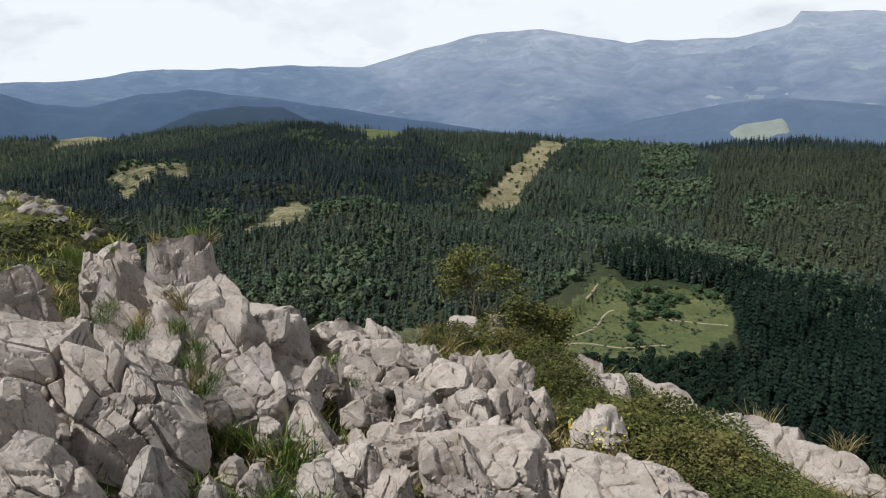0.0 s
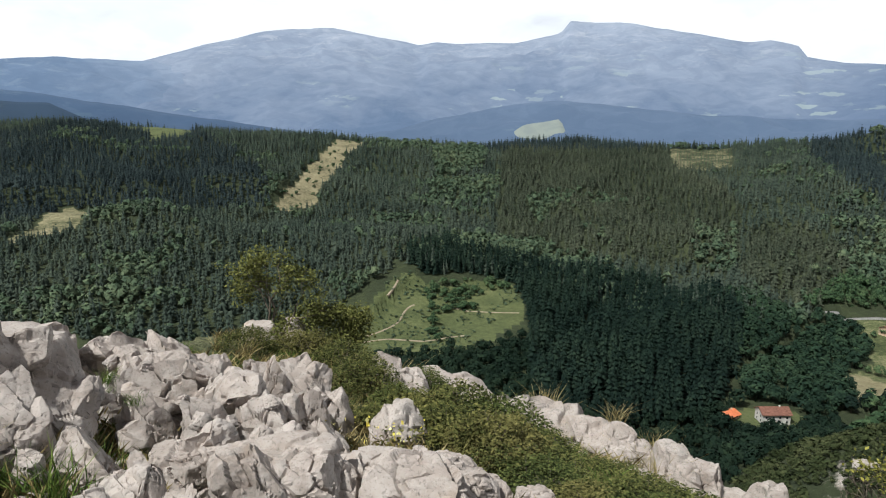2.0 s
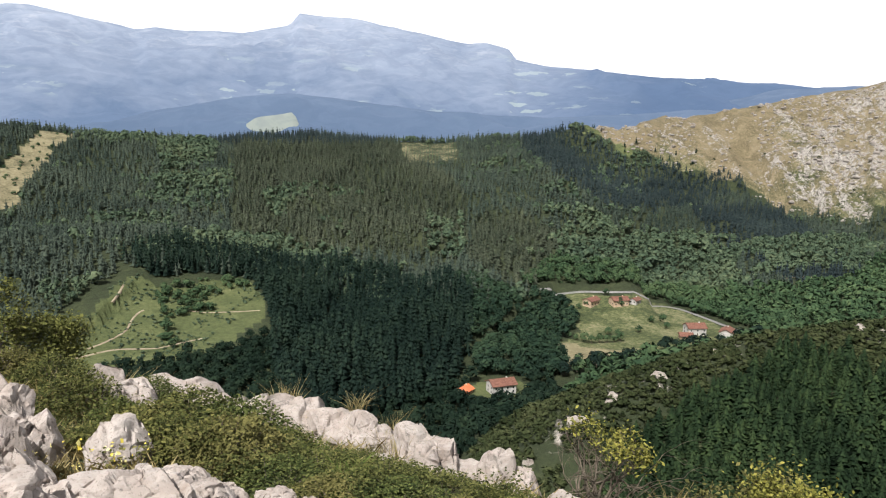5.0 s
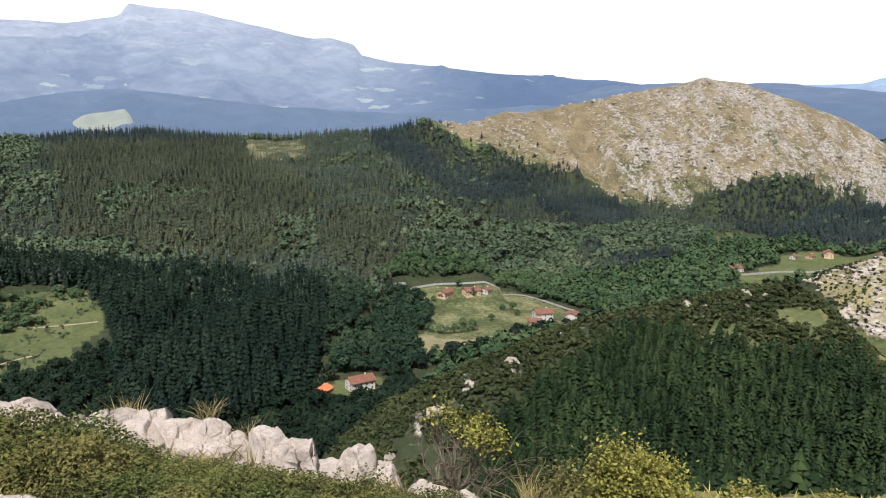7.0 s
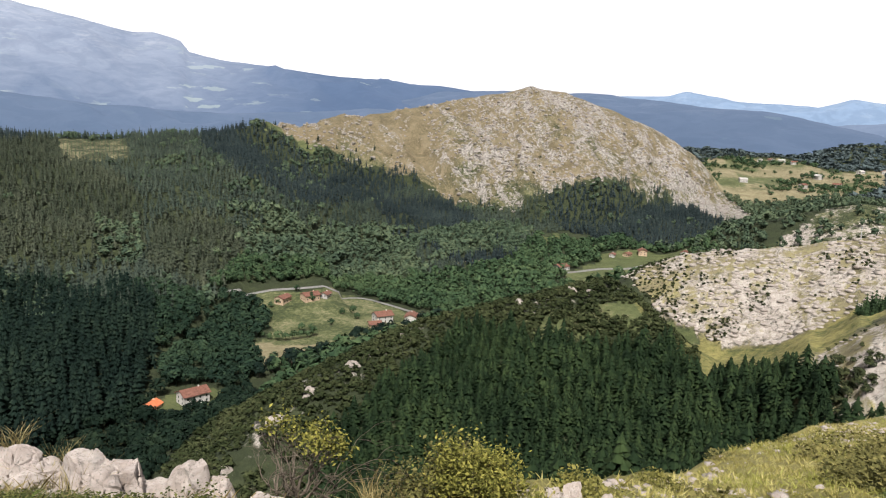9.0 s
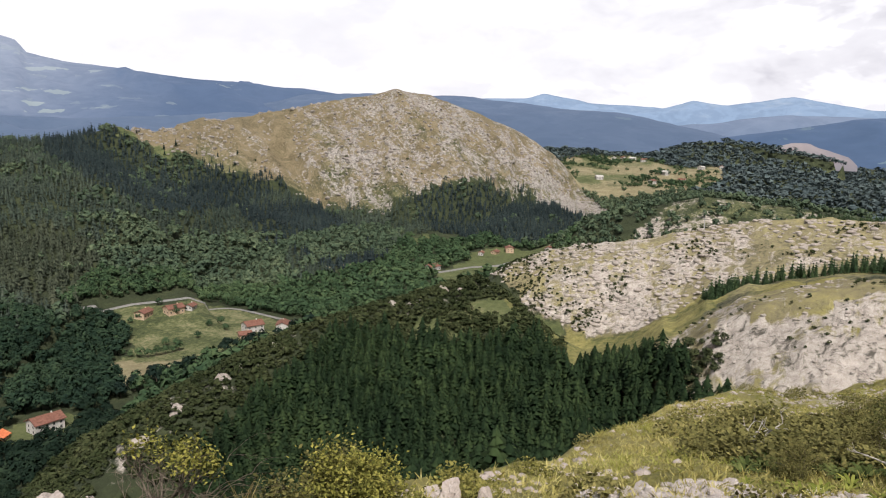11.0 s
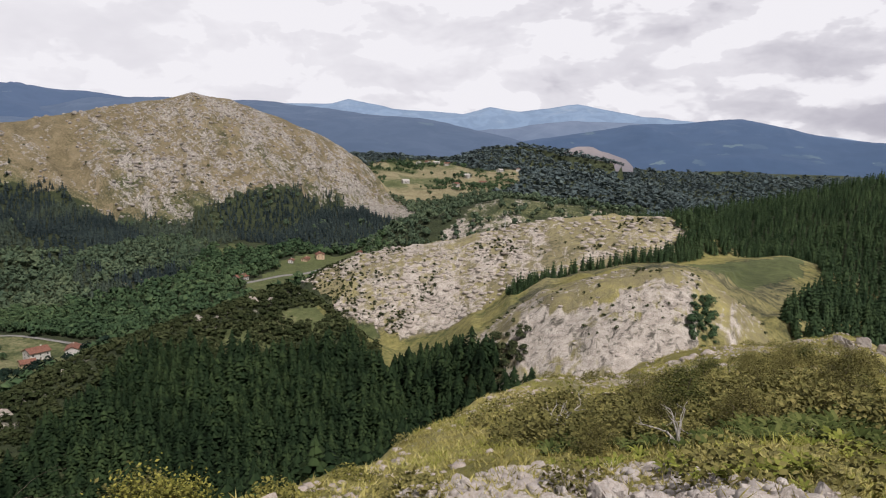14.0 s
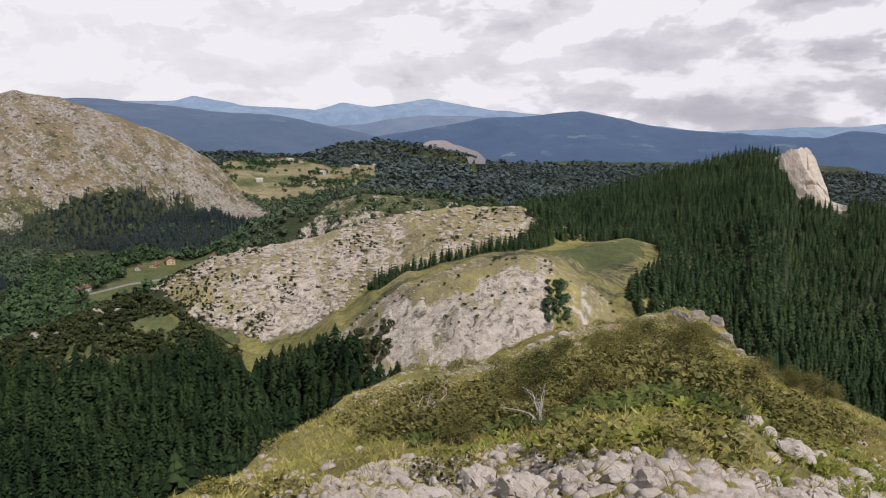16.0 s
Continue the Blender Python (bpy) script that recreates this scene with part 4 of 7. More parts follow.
def broadleaf_shape(sprays, seed):
    """A broad uneven crown one metre tall: sprays of leaves about a few boughs, on a short stem."""
    rng = np.random.default_rng(seed)
    v, f = [], []
    for k in range(3):
        w = 2 * math.pi * k / 3
        v += [(0.03 * math.cos(w), 0.03 * math.sin(w), -0.05), (0.02 * math.cos(w), 0.02 * math.sin(w), 0.5)]
    f = [(2 * k, 2 * ((k + 1) % 3), 2 * ((k + 1) % 3) + 1) for k in range(3)]
    boughs = 5
    w = np.arange(boughs) * 2.4 + rng.uniform(0, 6)
    ctr = np.stack([np.cos(w) * 0.19, np.sin(w) * 0.19, rng.uniform(0.36, 0.66, boughs)], -1)
    ctr[0] = (0, 0, 0.70)
    n = sprays
    d = rng.normal(0, 1, (n, 3)) + np.array([0, 0, 0.6])
    d /= np.linalg.norm(d, axis=1, keepdims=True)
    c = ctr[rng.integers(0, boughs, n)] + d * np.array([1, 1, 0.9]) * rng.uniform(0.15, 0.26, (n, 1))
    d = d + rng.normal(0, 0.28, (n, 3)) + np.array([0, 0, 0.25])
    s = np.cross(d, rng.normal(0, 1, (n, 3)))
    s /= np.linalg.norm(s, axis=1, keepdims=True) + 1e-9
    u = np.cross(d, s)
    u /= np.linalg.norm(u, axis=1, keepdims=True) + 1e-9
    k = (1.12 / n ** 0.5) * rng.uniform(0.7, 1.4, (n, 1))
    tri = np.stack([c + s * k, c - s * k * 0.5 + u * k * 0.85, c - s * k * 0.5 - u * k * 0.85], 1).reshape(-1, 3)
    v, f = np.concatenate([np.array(v), tri]), np.concatenate([np.array(f), np.arange(n * 3).reshape(-1, 3) + 6])
    # leaves catch the light as the bough that carries them does
    out = v - np.array([0, 0, 0.42])
    out[6:] = 0.55 * out[6:] / np.linalg.norm(out[6:], axis=1, keepdims=True) + 0.45 * np.repeat(d / np.linalg.norm(d, axis=1, keepdims=True), 3, 0)
    return facing(v, f, out / (np.linalg.norm(out, axis=1, keepdims=True) + 1e-9))


def scatter(outline, gap, seed, keep=None, holes=(), fray=0.35):
    """Places on a jittered grid inside an outline of (turn, distance), outside the holes."""
    rng = np.random.default_rng(seed)
    o = np.array(outline, float)
    bx, by = plan(np.interp(np.linspace(0, len(o), 400), np.arange(len(o) + 1), np.append(o[:, 0], o[0, 0])), np.interp(np.linspace(0, len(o), 400), np.arange(len(o) + 1), np.append(o[:, 1], o[0, 1])))
    gx, gy = np.meshgrid(np.arange(bx.min(), bx.max(), gap), np.arange(by.min(), by.max(), gap))
    x, y = gx.ravel() + rng.uniform(-0.5, 0.5, gx.size) * gap, gy.ravel() + rng.uniform(-0.5, 0.5, gx.size) * gap
    a, r = polar(x, y)
    ok = inside(a + fbm(x, y, 30, 3, 78) * fray, r * (1 + fbm(x, y, 35, 3, 77) * 0.03), outline)
    for h in holes:
        ok &= soft_inside(a, r, h, 0.3) == 0
    if keep is not None:
        ok &= keep(x, y, a, r, rng)
    return x[ok], y[ok]


def soften(mesh, normals):
    """Gives a crown the rounded shading of its boughs."""
    mesh.polygons.foreach_set("use_smooth", np.ones(len(mesh.polygons), bool))
    mesh.attributes.new("custom_normal", "FLOAT_VECTOR", "POINT").data.foreach_set("vector", np.ascontiguousarray(normals, np.float32).ravel())
    mesh.update()


def stand(name, label, places, tall, shapes, mat, seed, spread=0.25, girth=1.0, category="trees"):
    """Many trees in one mesh."""
    rng = np.random.default_rng(seed)
    x, y = places
    z = height(x, y)
    n = len(x)
    pick = rng.integers(0, len(shapes), n)
    size = tall * np.clip(rng.normal(1, spread, n), 0.45, 1.6)
    turn = rng.uniform(0, 2 * math.pi, n)
    vs, fs, ns, base = [], [], [], 0
    for k, (sv, sf, *sn) in enumerate(shapes):
        idx = np.where(pick == k)[0]
        if not len(idx):
            continue
        c, s = np.cos(turn[idx])[:, None], np.sin(turn[idx])[:, None]
        w = (size[idx] * girth * rng.uniform(0.8, 1.2, len(idx)))[:, None]
        lean = rng.normal(0, 0.03, (len(idx), 2))
        px = x[idx][:, None] + w * (sv[:, 0] * c - sv[:, 1] * s) + lean[:, :1] * size[idx][:, None] * sv[:, 2]
        py = y[idx][:, None] + w * (sv[:, 0] * s + sv[:, 1] * c) + lean[:, 1:] * size[idx][:, None] * sv[:, 2]
        pz = z[idx][:, None] - (0.3 if tall > 3 else 0.10 * tall) + size[idx][:, None] * sv[:, 2]
        vs.append(np.stack([px, py, pz], -1).reshape(-1, 3))
        fs.append((sf[None] + (np.arange(len(idx)) * len(sv))[:, None, None]).reshape(-1, 3) + base)
        base += len(idx) * len(sv)
        if sn:
            m = sn[0]
            ns.append(np.stack([m[:, 0] * c - m[:, 1] * s, m[:, 0] * s + m[:, 1] * c, m[:, 2] + 0 * c], -1).reshape(-1, 3))
    mesh = mesh_from(np.concatenate(vs), np.concatenate(fs), name)
    if ns:
        soften(mesh, np.concatenate(ns))
    return tagged(part(name, mesh, mat), label, category, kind="stuff")


FAR_PINES = [conifer_shape(4, 5, s, 0.25) for s in range(8)]
MID_PINES = [conifer_shape(6, 6, 20 + s, 0.23) for s in range(6)]
NEAR_PINES = [conifer_shape(11, 9, 40 + s, 0.25) for s in range(8)]
SLIM_PINES = [conifer_shape(8, 7, 60 + s, 0.24) for s in range(6)]
FAR_LEAVES = [broadleaf_shape(48, s) for s in range(8)]
MID_LEAVES = [broadleaf_shape(200, 30 + s) for s in range(6)]
ALL_CLEAR = [c[0] for c in CLEARINGS.values()]


def leafy(x, y):
    """Where broad-leaved woods stand among the pines."""
    return fbm(x, y, 150, 4, 91) + 0.45 * fbm(x, y, 45, 2, 92)


NORTH = [(-46, 640), (-20, 640), (-8, 560), (4, 530), (6.8, 560), (12, 690), (23, 690), (37, 610), (42.5, 640), (45, 760), (54, 775), (60, 840), (66, 960), (67.5, 1140), (70, 1170), (76, 1110), (81, 1080), (83, 1320), (81, 1330), (79.5, 1400), (77.1, 1460), (75, 1400), (72, 1338), (68.7, 1288), (66.5, 1252), (63.9, 1256), (60.8, 1290), (58.2, 1310), (54.2, 1330), (50.3, 1362), (48.5, 1385), (46.2, 1440), (38, 1440), (10, 1440), (-2, 1490), (-10, 1540), (-24, 2130), (-46, 2050)]


WOODS = {   # outlines of stands of one kind: bright broad-leaved, brownish pine, bluish dark pine
    "bright": [[(14.6, 1297), (15.7, 1385), (19.1, 1385), (18.9, 1216), (15.3, 1135)], [(6.8, 659), (10.1, 668), (11.7, 640), (10, 590), (7.1, 586)], [(34.5, 910), (37.4, 940), (38.1, 800), (34.6, 795)], [(44.2, 842), (49.6, 979), (58.1, 1037), (58.6, 784), (52.7, 758), (46.6, 700)], [(22.0, 1010), (23.5, 1040), (24.5, 950), (23.0, 900)], [(58, 1000), (64, 1180), (67.5, 1180), (66, 1010), (61, 930)]],
    "brown": [[(20.2, 1345), (32, 1356), (37.9, 989), (37.8, 786), (30.4, 805), (19.7, 788)], [(38.3, 918), (41.3, 938), (44.7, 877), (48.3, 767), (49.2, 689), (44.7, 679), (41.2, 682), (38.2, 733)]],
    "blue": [[(42.0, 1440), (44.7, 1440), (49.9, 1389), (54.7, 1349), (58.7, 1310), (56.1, 1222), (51.8, 1061), (47.4, 1009), (44.7, 1065), (42, 1250)], [(54.8, 1141), (60.5, 1292), (66.2, 1001), (68.3, 873), (65.1, 821), (60.7, 922), (56.2, 999)], [(68, 1267), (72.6, 1340), (77.8, 1450), (81.1, 1340), (80.5, 1100), (76.7, 1073), (72.2, 1051), (68.5, 1214)], [(-32, 1300), (-14, 1500), (-3, 1460), (3, 1000), (-8, 900), (-20, 900), (-32, 1000)], [(19, 1420), (31, 1420), (31, 1330), (19, 1330)]],
}


def grown(kind, a, r):
    """True inside the stands of a kind."""
    return np.any([soft_inside(a, r, o, 0.5) > 0 for o in WOODS[kind]], axis=0)


def share(x, y, a, g):
    """True where a broad-leaved tree stands rather than a pine."""
    r = np.hypot(x, y)
    k = leafy(x, y) - 0.24 + 0.25 * step(44, 58, a) * step(1350, 1000, r) - 0.3 * step(-8, -14, a)
    k = k + 0.9 * grown("bright", a, r) - 0.35 * grown("blue", a, r) - 0.25 * grown("brown", a, r)
    return g.random(x.shape) < 1 / (1 + np.exp(-k * 14))


def thinned(r, g):
    return (r < 1550) | (g.random(r.shape) < 0.4)


def pine_kind(a, r):
    return np.where(grown("blue", a, r), 2, np.where(grown("brown", a, r), 1, 0))


for kind_, (name_, label_, mat_) in enumerate((("pine_forest", "pine forest on the far slope in hazed grey-green", "pine_far"), ("brown_pine_forest", "brownish pine forest above the valley", "pine_brown"), ("blue_pine_forest", "dark bluish pine forest along the ridge", "pine_blue"))):
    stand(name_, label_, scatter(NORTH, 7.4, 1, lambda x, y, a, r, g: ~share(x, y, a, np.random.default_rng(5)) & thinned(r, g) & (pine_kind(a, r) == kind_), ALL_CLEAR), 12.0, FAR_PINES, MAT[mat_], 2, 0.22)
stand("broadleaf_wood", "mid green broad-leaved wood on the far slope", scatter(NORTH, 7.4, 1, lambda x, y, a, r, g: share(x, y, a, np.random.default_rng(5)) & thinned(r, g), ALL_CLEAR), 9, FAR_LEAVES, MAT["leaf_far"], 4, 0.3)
SPUR = [(22.7, 480), (22.7, 590), (21.5, 660), (20.9, 690), (14, 690), (12, 700), (16, 770), (24, 735), (31, 735), (36, 690), (38.5, 620), (38.5, 540), (37, 440), (30, 400), (24, 400)]
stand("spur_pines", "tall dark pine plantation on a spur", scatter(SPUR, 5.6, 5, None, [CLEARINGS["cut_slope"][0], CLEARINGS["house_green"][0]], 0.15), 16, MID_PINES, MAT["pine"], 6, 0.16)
VALLEY_WOOD = [(38.4, 480), (38.6, 620), (37, 680), (42.5, 640), (45, 760), (43.2, 672), (45.7, 676), (47, 640), (46, 600), (45.5, 560), (46.4, 518), (44.5, 470)]
stand("valley_wood", "round-crowned broad-leaved valley wood", scatter(VALLEY_WOOD, 6.6, 7, None, ALL_CLEAR), 10, MID_LEAVES, MAT["leaf_shade"], 8, 0.28)
VALLEY_FILL = [(54, 775), (60, 840), (66, 960), (67.5, 1140), (76, 1110), (81, 1080), (80, 760), (76, 620), (70, 480), (64, 430), (58, 400), (51, 370), (46, 400), (46.4, 518), (60, 655), (59.5, 672), (55.6, 695), (53.1, 764)]
stand("valley_trees", "mixed green trees along the valley floor", scatter(VALLEY_FILL, 8.0, 37, None, ALL_CLEAR), 9.5, FAR_LEAVES, MAT["broadleaf"], 38, 0.3)
VILLAGE_WOOD = [(42.5, 686), (47, 704), (50.5, 715), (53, 735), (55, 722), (57.5, 692), (60.5, 655), (63, 700), (58, 810), (52, 790), (44.5, 775)]
stand("village_wood", "green broad-leaved wood above the village road", scatter(VILLAGE_WOOD, 6.4, 337, None, ALL_CLEAR, 0.1), 9, MID_LEAVES, MAT["broadleaf"], 338, 0.3)
LOW_WOOD = [(-5, 430), (7, 520), (15, 520), (22.7, 560), (24, 400), (36, 430), (38.4, 470), (46, 470), (46, 400), (44, 330), (40, 300), (15, 300), (-5, 360)]
stand("lower_wood", "trees at the foot of the spur, darkened as in shade", scatter(LOW_WOOD, 6.2, 9, None, ALL_CLEAR), 9, MID_LEAVES, MAT["leaf_deep_shade"], 10)
PLANTATION = [(50.5, 232), (56.0, 255), (60, 282), (63, 303), (66, 306), (68.8, 290), (73.3, 292), (77.9, 300), (81.5, 338), (84.5, 330), (86.9, 285), (91.2, 252), (92.8, 238), (92, 205), (89, 175), (85, 150), (80, 125), (73, 105), (60, 105), (48, 150)]
stand("pine_plantation", "dense green pine plantation in a hollow", scatter(PLANTATION, 3.7, 11, None, (), 0.1), 9.5, NEAR_PINES, MAT["pine_young"], 12, 0.24, 1.05)
PINES_SOUTH = [(101.5, 640), (104.5, 560), (107, 500), (112, 485), (113, 430), (111.8, 365), (110.5, 310), (112, 250), (118, 190), (124, 140), (150, 140), (150, 850), (125.5, 830), (125, 740), (121.5, 745), (120.5, 830), (97, 835), (95, 640)]
stand("south_pines", "green pine forest on a long ridge", scatter(PINES_SOUTH, 5.6, 13, lambda x, y, a, r, g: r > 400, (MEADOW, [(120.6, 745), (125.2, 742), (125.2, 830), (120.6, 830)]), 0.2), 10, MID_PINES, MAT["pine_south"], 14, 0.22, 0.85)
stand("near_south_pines", "slender green pines below the knoll", scatter(PINES_SOUTH, 4.0, 113, lambda x, y, a, r, g: r <= 400, (MEADOW,), 0.2), 9.5, SLIM_PINES, MAT["pine_south"], 114, 0.25, 0.8)
BELT = [(90.5, 400), (93, 425), (98, 436), (102, 450), (104.5, 470), (106, 540), (103.5, 500), (101, 464), (97, 447), (93, 442), (90, 425)]
BELT_END = [(102.8, 476), (104.6, 478), (106.5, 500), (107, 545), (103.8, 600), (102.8, 560)]
stand("belt_end_pines", "pines closing over the end of the hill", scatter(BELT_END, 4.6, 315, None, (), 0.1), 9, MID_PINES, MAT["pine_south"], 316)
stand("pine_belt", "narrow belt of dark pines behind the dome", scatter(BELT, 3.3, 15, None, (), 0.1), 8.0, MID_PINES, MAT["pine_south"], 16)
EAST_PINES = [(76, 640), (79, 610), (84, 600), (90, 600), (95, 600), (96, 700), (88, 760), (80, 720)]
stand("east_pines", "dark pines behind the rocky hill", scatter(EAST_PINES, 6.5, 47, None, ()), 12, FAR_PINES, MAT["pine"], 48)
EAST_WOOD = [(76, 1110), (81, 1080), (83.2, 1400), (79.5, 1700), (86, 1640), (92, 1560), (101, 1100), (98, 840), (90, 760), (80, 720), (79, 760), (78, 1000)]
stand("east_wood", "mixed dark wood on the lower hills", scatter(EAST_WOOD, 9.0, 17, lambda x, y, a, r, g: g.random(x.shape) < np.where((r > 880) & (r < 1070) & (a > 84), 0.25, 0.85), ALL_CLEAR), 10, FAR_LEAVES, MAT["leaf_far"], 18)
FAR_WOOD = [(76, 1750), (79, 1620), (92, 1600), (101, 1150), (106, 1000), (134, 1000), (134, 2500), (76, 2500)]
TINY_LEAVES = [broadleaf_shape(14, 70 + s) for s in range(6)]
stand("far_wood", "distant woods, blued by painted haze, around pale fields", scatter(FAR_WOOD, 15, 57, lambda x, y, a, r, g: fbm(x, y, 500, 4, 58) > -0.7, [CLEARINGS["far_fields"][0]]), 10, TINY_LEAVES, MAT["leaf_distant"], 58, 0.25, 1.4)
stand("field_trees", "scattered trees and hedges among far fields", scatter(CLEARINGS["far_fields"][0], 13, 59, lambda x, y, a, r, g: (fbm(x, y, 130, 4, 60) > 0.17) | (np.abs(fbm(x, y, 110, 2, 61)) < 0.035)), 9, FAR_LEAVES, MAT["broadleaf"], 60, 0.3, 1.2)
SCRUB = [(36, 196), (44, 202), (50.0, 214), (52, 238), (56, 258), (60, 282), (63, 300), (66, 300), (68.8, 284), (73.3, 286), (77.9, 300), (80, 345), (80, 372), (79, 420), (74, 470), (66, 440), (58, 400), (51, 370), (46, 400), (44, 330), (38, 290)]
stand("spur_scrub", "olive evergreen scrub on a rocky spur", scatter(SCRUB, 2.6, 19, lambda x, y, a, r, g: (g.random(x.shape) < 0.95) & (fbm(x, y, 14, 3, 88) < 0.36)), 2.8, FAR_LEAVES, MAT["spur_heath"], 20, 0.35, 1.25, "scrub")
stand("hill_bushes", "dark low bushes dotted over the rocky hill", scatter(ROCK_HILL, 2.4, 21, lambda x, y, a, r, g: (g.random(x.shape) < 0.02 + 0.75 * step(82, 75, a + 0.02 * (r - 480))) | ((fbm(x, y, 16, 4, 44) > 0.27) & (g.random(x.shape) < 0.75))), 1.45, FAR_LEAVES, MAT["spur_heath"], 22, 0.45, 1.35, "bushes")
stand("dome_bushes", "dark bushes at the foot of the rock dome", scatter([(87.5, 274), (90, 257), (92.3, 254), (92.4, 268), (90.5, 278)], 3.0, 23, lambda x, y, a, r, g: g.random(x.shape) < 0.75), 3.4, MID_LEAVES, MAT["scrub"], 24, 0.3, 1.2, "bushes")
stand("gully_bushes", "green bushes in the gully of the dome", scatter([(104.4, 246), (106.0, 244), (106.5, 262), (105.5, 277), (104.3, 272)], 2.2, 223, lambda x, y, a, r, g: g.random(x.shape) < 0.85), 2.8, MID_LEAVES, MAT["broadleaf"], 224, 0.3, 1.2, "bushes")
stand("dome_shrubs", "tiny shrubs rooted in cracks of the dome", scatter(DOME, 3.4, 225, lambda x, y, a, r, g: (fbm(x, y, 18, 3, 226) > 0.22) & (g.random(x.shape) < 0.6)), 1.1, FAR_LEAVES, MAT["scrub"], 227, 0.4, 1.3, "bushes")
stand("cut_slope_bushes", "young trees scattered over the felled slope", scatter(CLEARINGS["cut_slope"][0], 6, 25, lambda x, y, a, r, g: (fbm(x, y, 40, 3, 26) > 0.52) | (np.abs(a - 15.0 + (r - 600) * 0.004) < 0.42) & (r > 550)), 5.5, MID_LEAVES, MAT["broadleaf"], 26, 0.35, 1.2)
stand("cut_slope_saplings", "low saplings and brambles on the felled slope", scatter(CLEARINGS["cut_slope"][0], 3.4, 325, lambda x, y, a, r, g: (g.random(x.shape) < 0.5) & (fbm(x, y, 30, 3, 326) > -0.10)), 1.6, FAR_LEAVES, MAT["leaf_far"], 327, 0.4, 1.5, "saplings")
stand("bald_bushes", "dark juniper bushes on the bald mountain", scatter(BALD, 26, 27, lambda x, y, a, r, g: g.random(x.shape) < 0.3 * step(1480, 1300, r)), 4, FAR_LEAVES, MAT["scrub"], 28, 0.35, 1.3, "bushes")
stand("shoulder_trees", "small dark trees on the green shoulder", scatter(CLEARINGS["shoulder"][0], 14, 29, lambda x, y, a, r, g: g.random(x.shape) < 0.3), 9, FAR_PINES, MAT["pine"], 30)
stand("strip_bushes", "bushes and saplings on the pale strip", scatter(CLEARINGS["pale_strip"][0], 12, 61, lambda x, y, a, r, g: g.random(x.shape) < 0.3), 5, FAR_LEAVES, MAT["broadleaf"], 62, 0.3, 1.2)
rows_ = np.stack(np.meshgrid(np.arange(32.7, 36.9, 0.24), np.arange(1235, 1375, 6.0)), -1).reshape(-1, 2)
stand("sapling_rows", "young pines planted in rows on a pale clearing", plan(rows_[:, 0], rows_[:, 1]), 3.0, FAR_PINES, MAT["leaf_far"], 411, 0.2, 1.0, "saplings")
stand("glade_trees", "loose trees on the western clearings", scatter(CLEARINGS["left_glade"][0], 14, 63, lambda x, y, a, r, g: g.random(x.shape) < 0.45), 8, FAR_LEAVES, MAT["broadleaf"], 64, 0.3, 1.2)


# ---- limestone ----
def noise3(p, size, seed=0, octaves=3, ridged=False):
    total, amp, norm = 0.0, 1.0, 0.0
    for k in range(octaves):
        q = p / size * 2 ** k + 11.7 * k
        i = np.floor(q).astype(np.int64)
        u = q - i
        u = u * u * (3 - 2 * u)
        acc = 0.0
        for dx in (0, 1):
            for dy in (0, 1):
                for dz in (0, 1):
                    h = ((i[:, 0] + dx) * 374761393 + (i[:, 1] + dy) * 668265263 + (i[:, 2] + dz) * 2147483647 + (seed + k) * 1274126177) & 0xFFFFFFFF
                    h = ((h ^ (h >> 13)) * 1274126177) & 0xFFFFFFFF
                    w = (u[:, 0] if dx else 1 - u[:, 0]) * (u[:, 1] if dy else 1 - u[:, 1]) * (u[:, 2] if dz else 1 - u[:, 2])
                    acc = acc + w * ((h ^ (h >> 16)) & 0xFFFF) / 65535.0
        v = acc * 2 - 1
        if ridged:
            v = 1 - 2 * np.abs(v)
        total, norm, amp = total + amp * v, norm + amp, amp * 0.5
    return total / norm


def ball_mesh(level):
    v, f = icosahedron()
    for _ in range(level):
        edges, mid = {}, []
        new_f = []
        for a, b, c in f:
            m = []
            for p, q in ((a, b), (b, c), (c, a)):
                key = (min(p, q), max(p, q))
                if key not in edges:
                    edges[key] = len(v) + len(mid)
                    w = v[p] + v[q]
                    mid.append(w / np.linalg.norm(w))
                m.append(edges[key])
            new_f += [(a, m[0], m[2]), (b, m[1], m[0]), (c, m[2], m[1]), tuple(m)]
        v, f = np.concatenate([v, np.array(mid)]), np.array(new_f)
    return v, f


BALLS = {k: ball_mesh(k) for k in (0, 1, 2, 3, 4, 5, 6)}
BED = np.array([0.55, -0.20, 0.81])      # the strata dip to the right


ACROSS = np.array([[0.83, 0.10, -0.55], [-0.05, 0.98, 0.21], [0.55, -0.20, 0.81]])     # along the strike, down the dip, through the beds


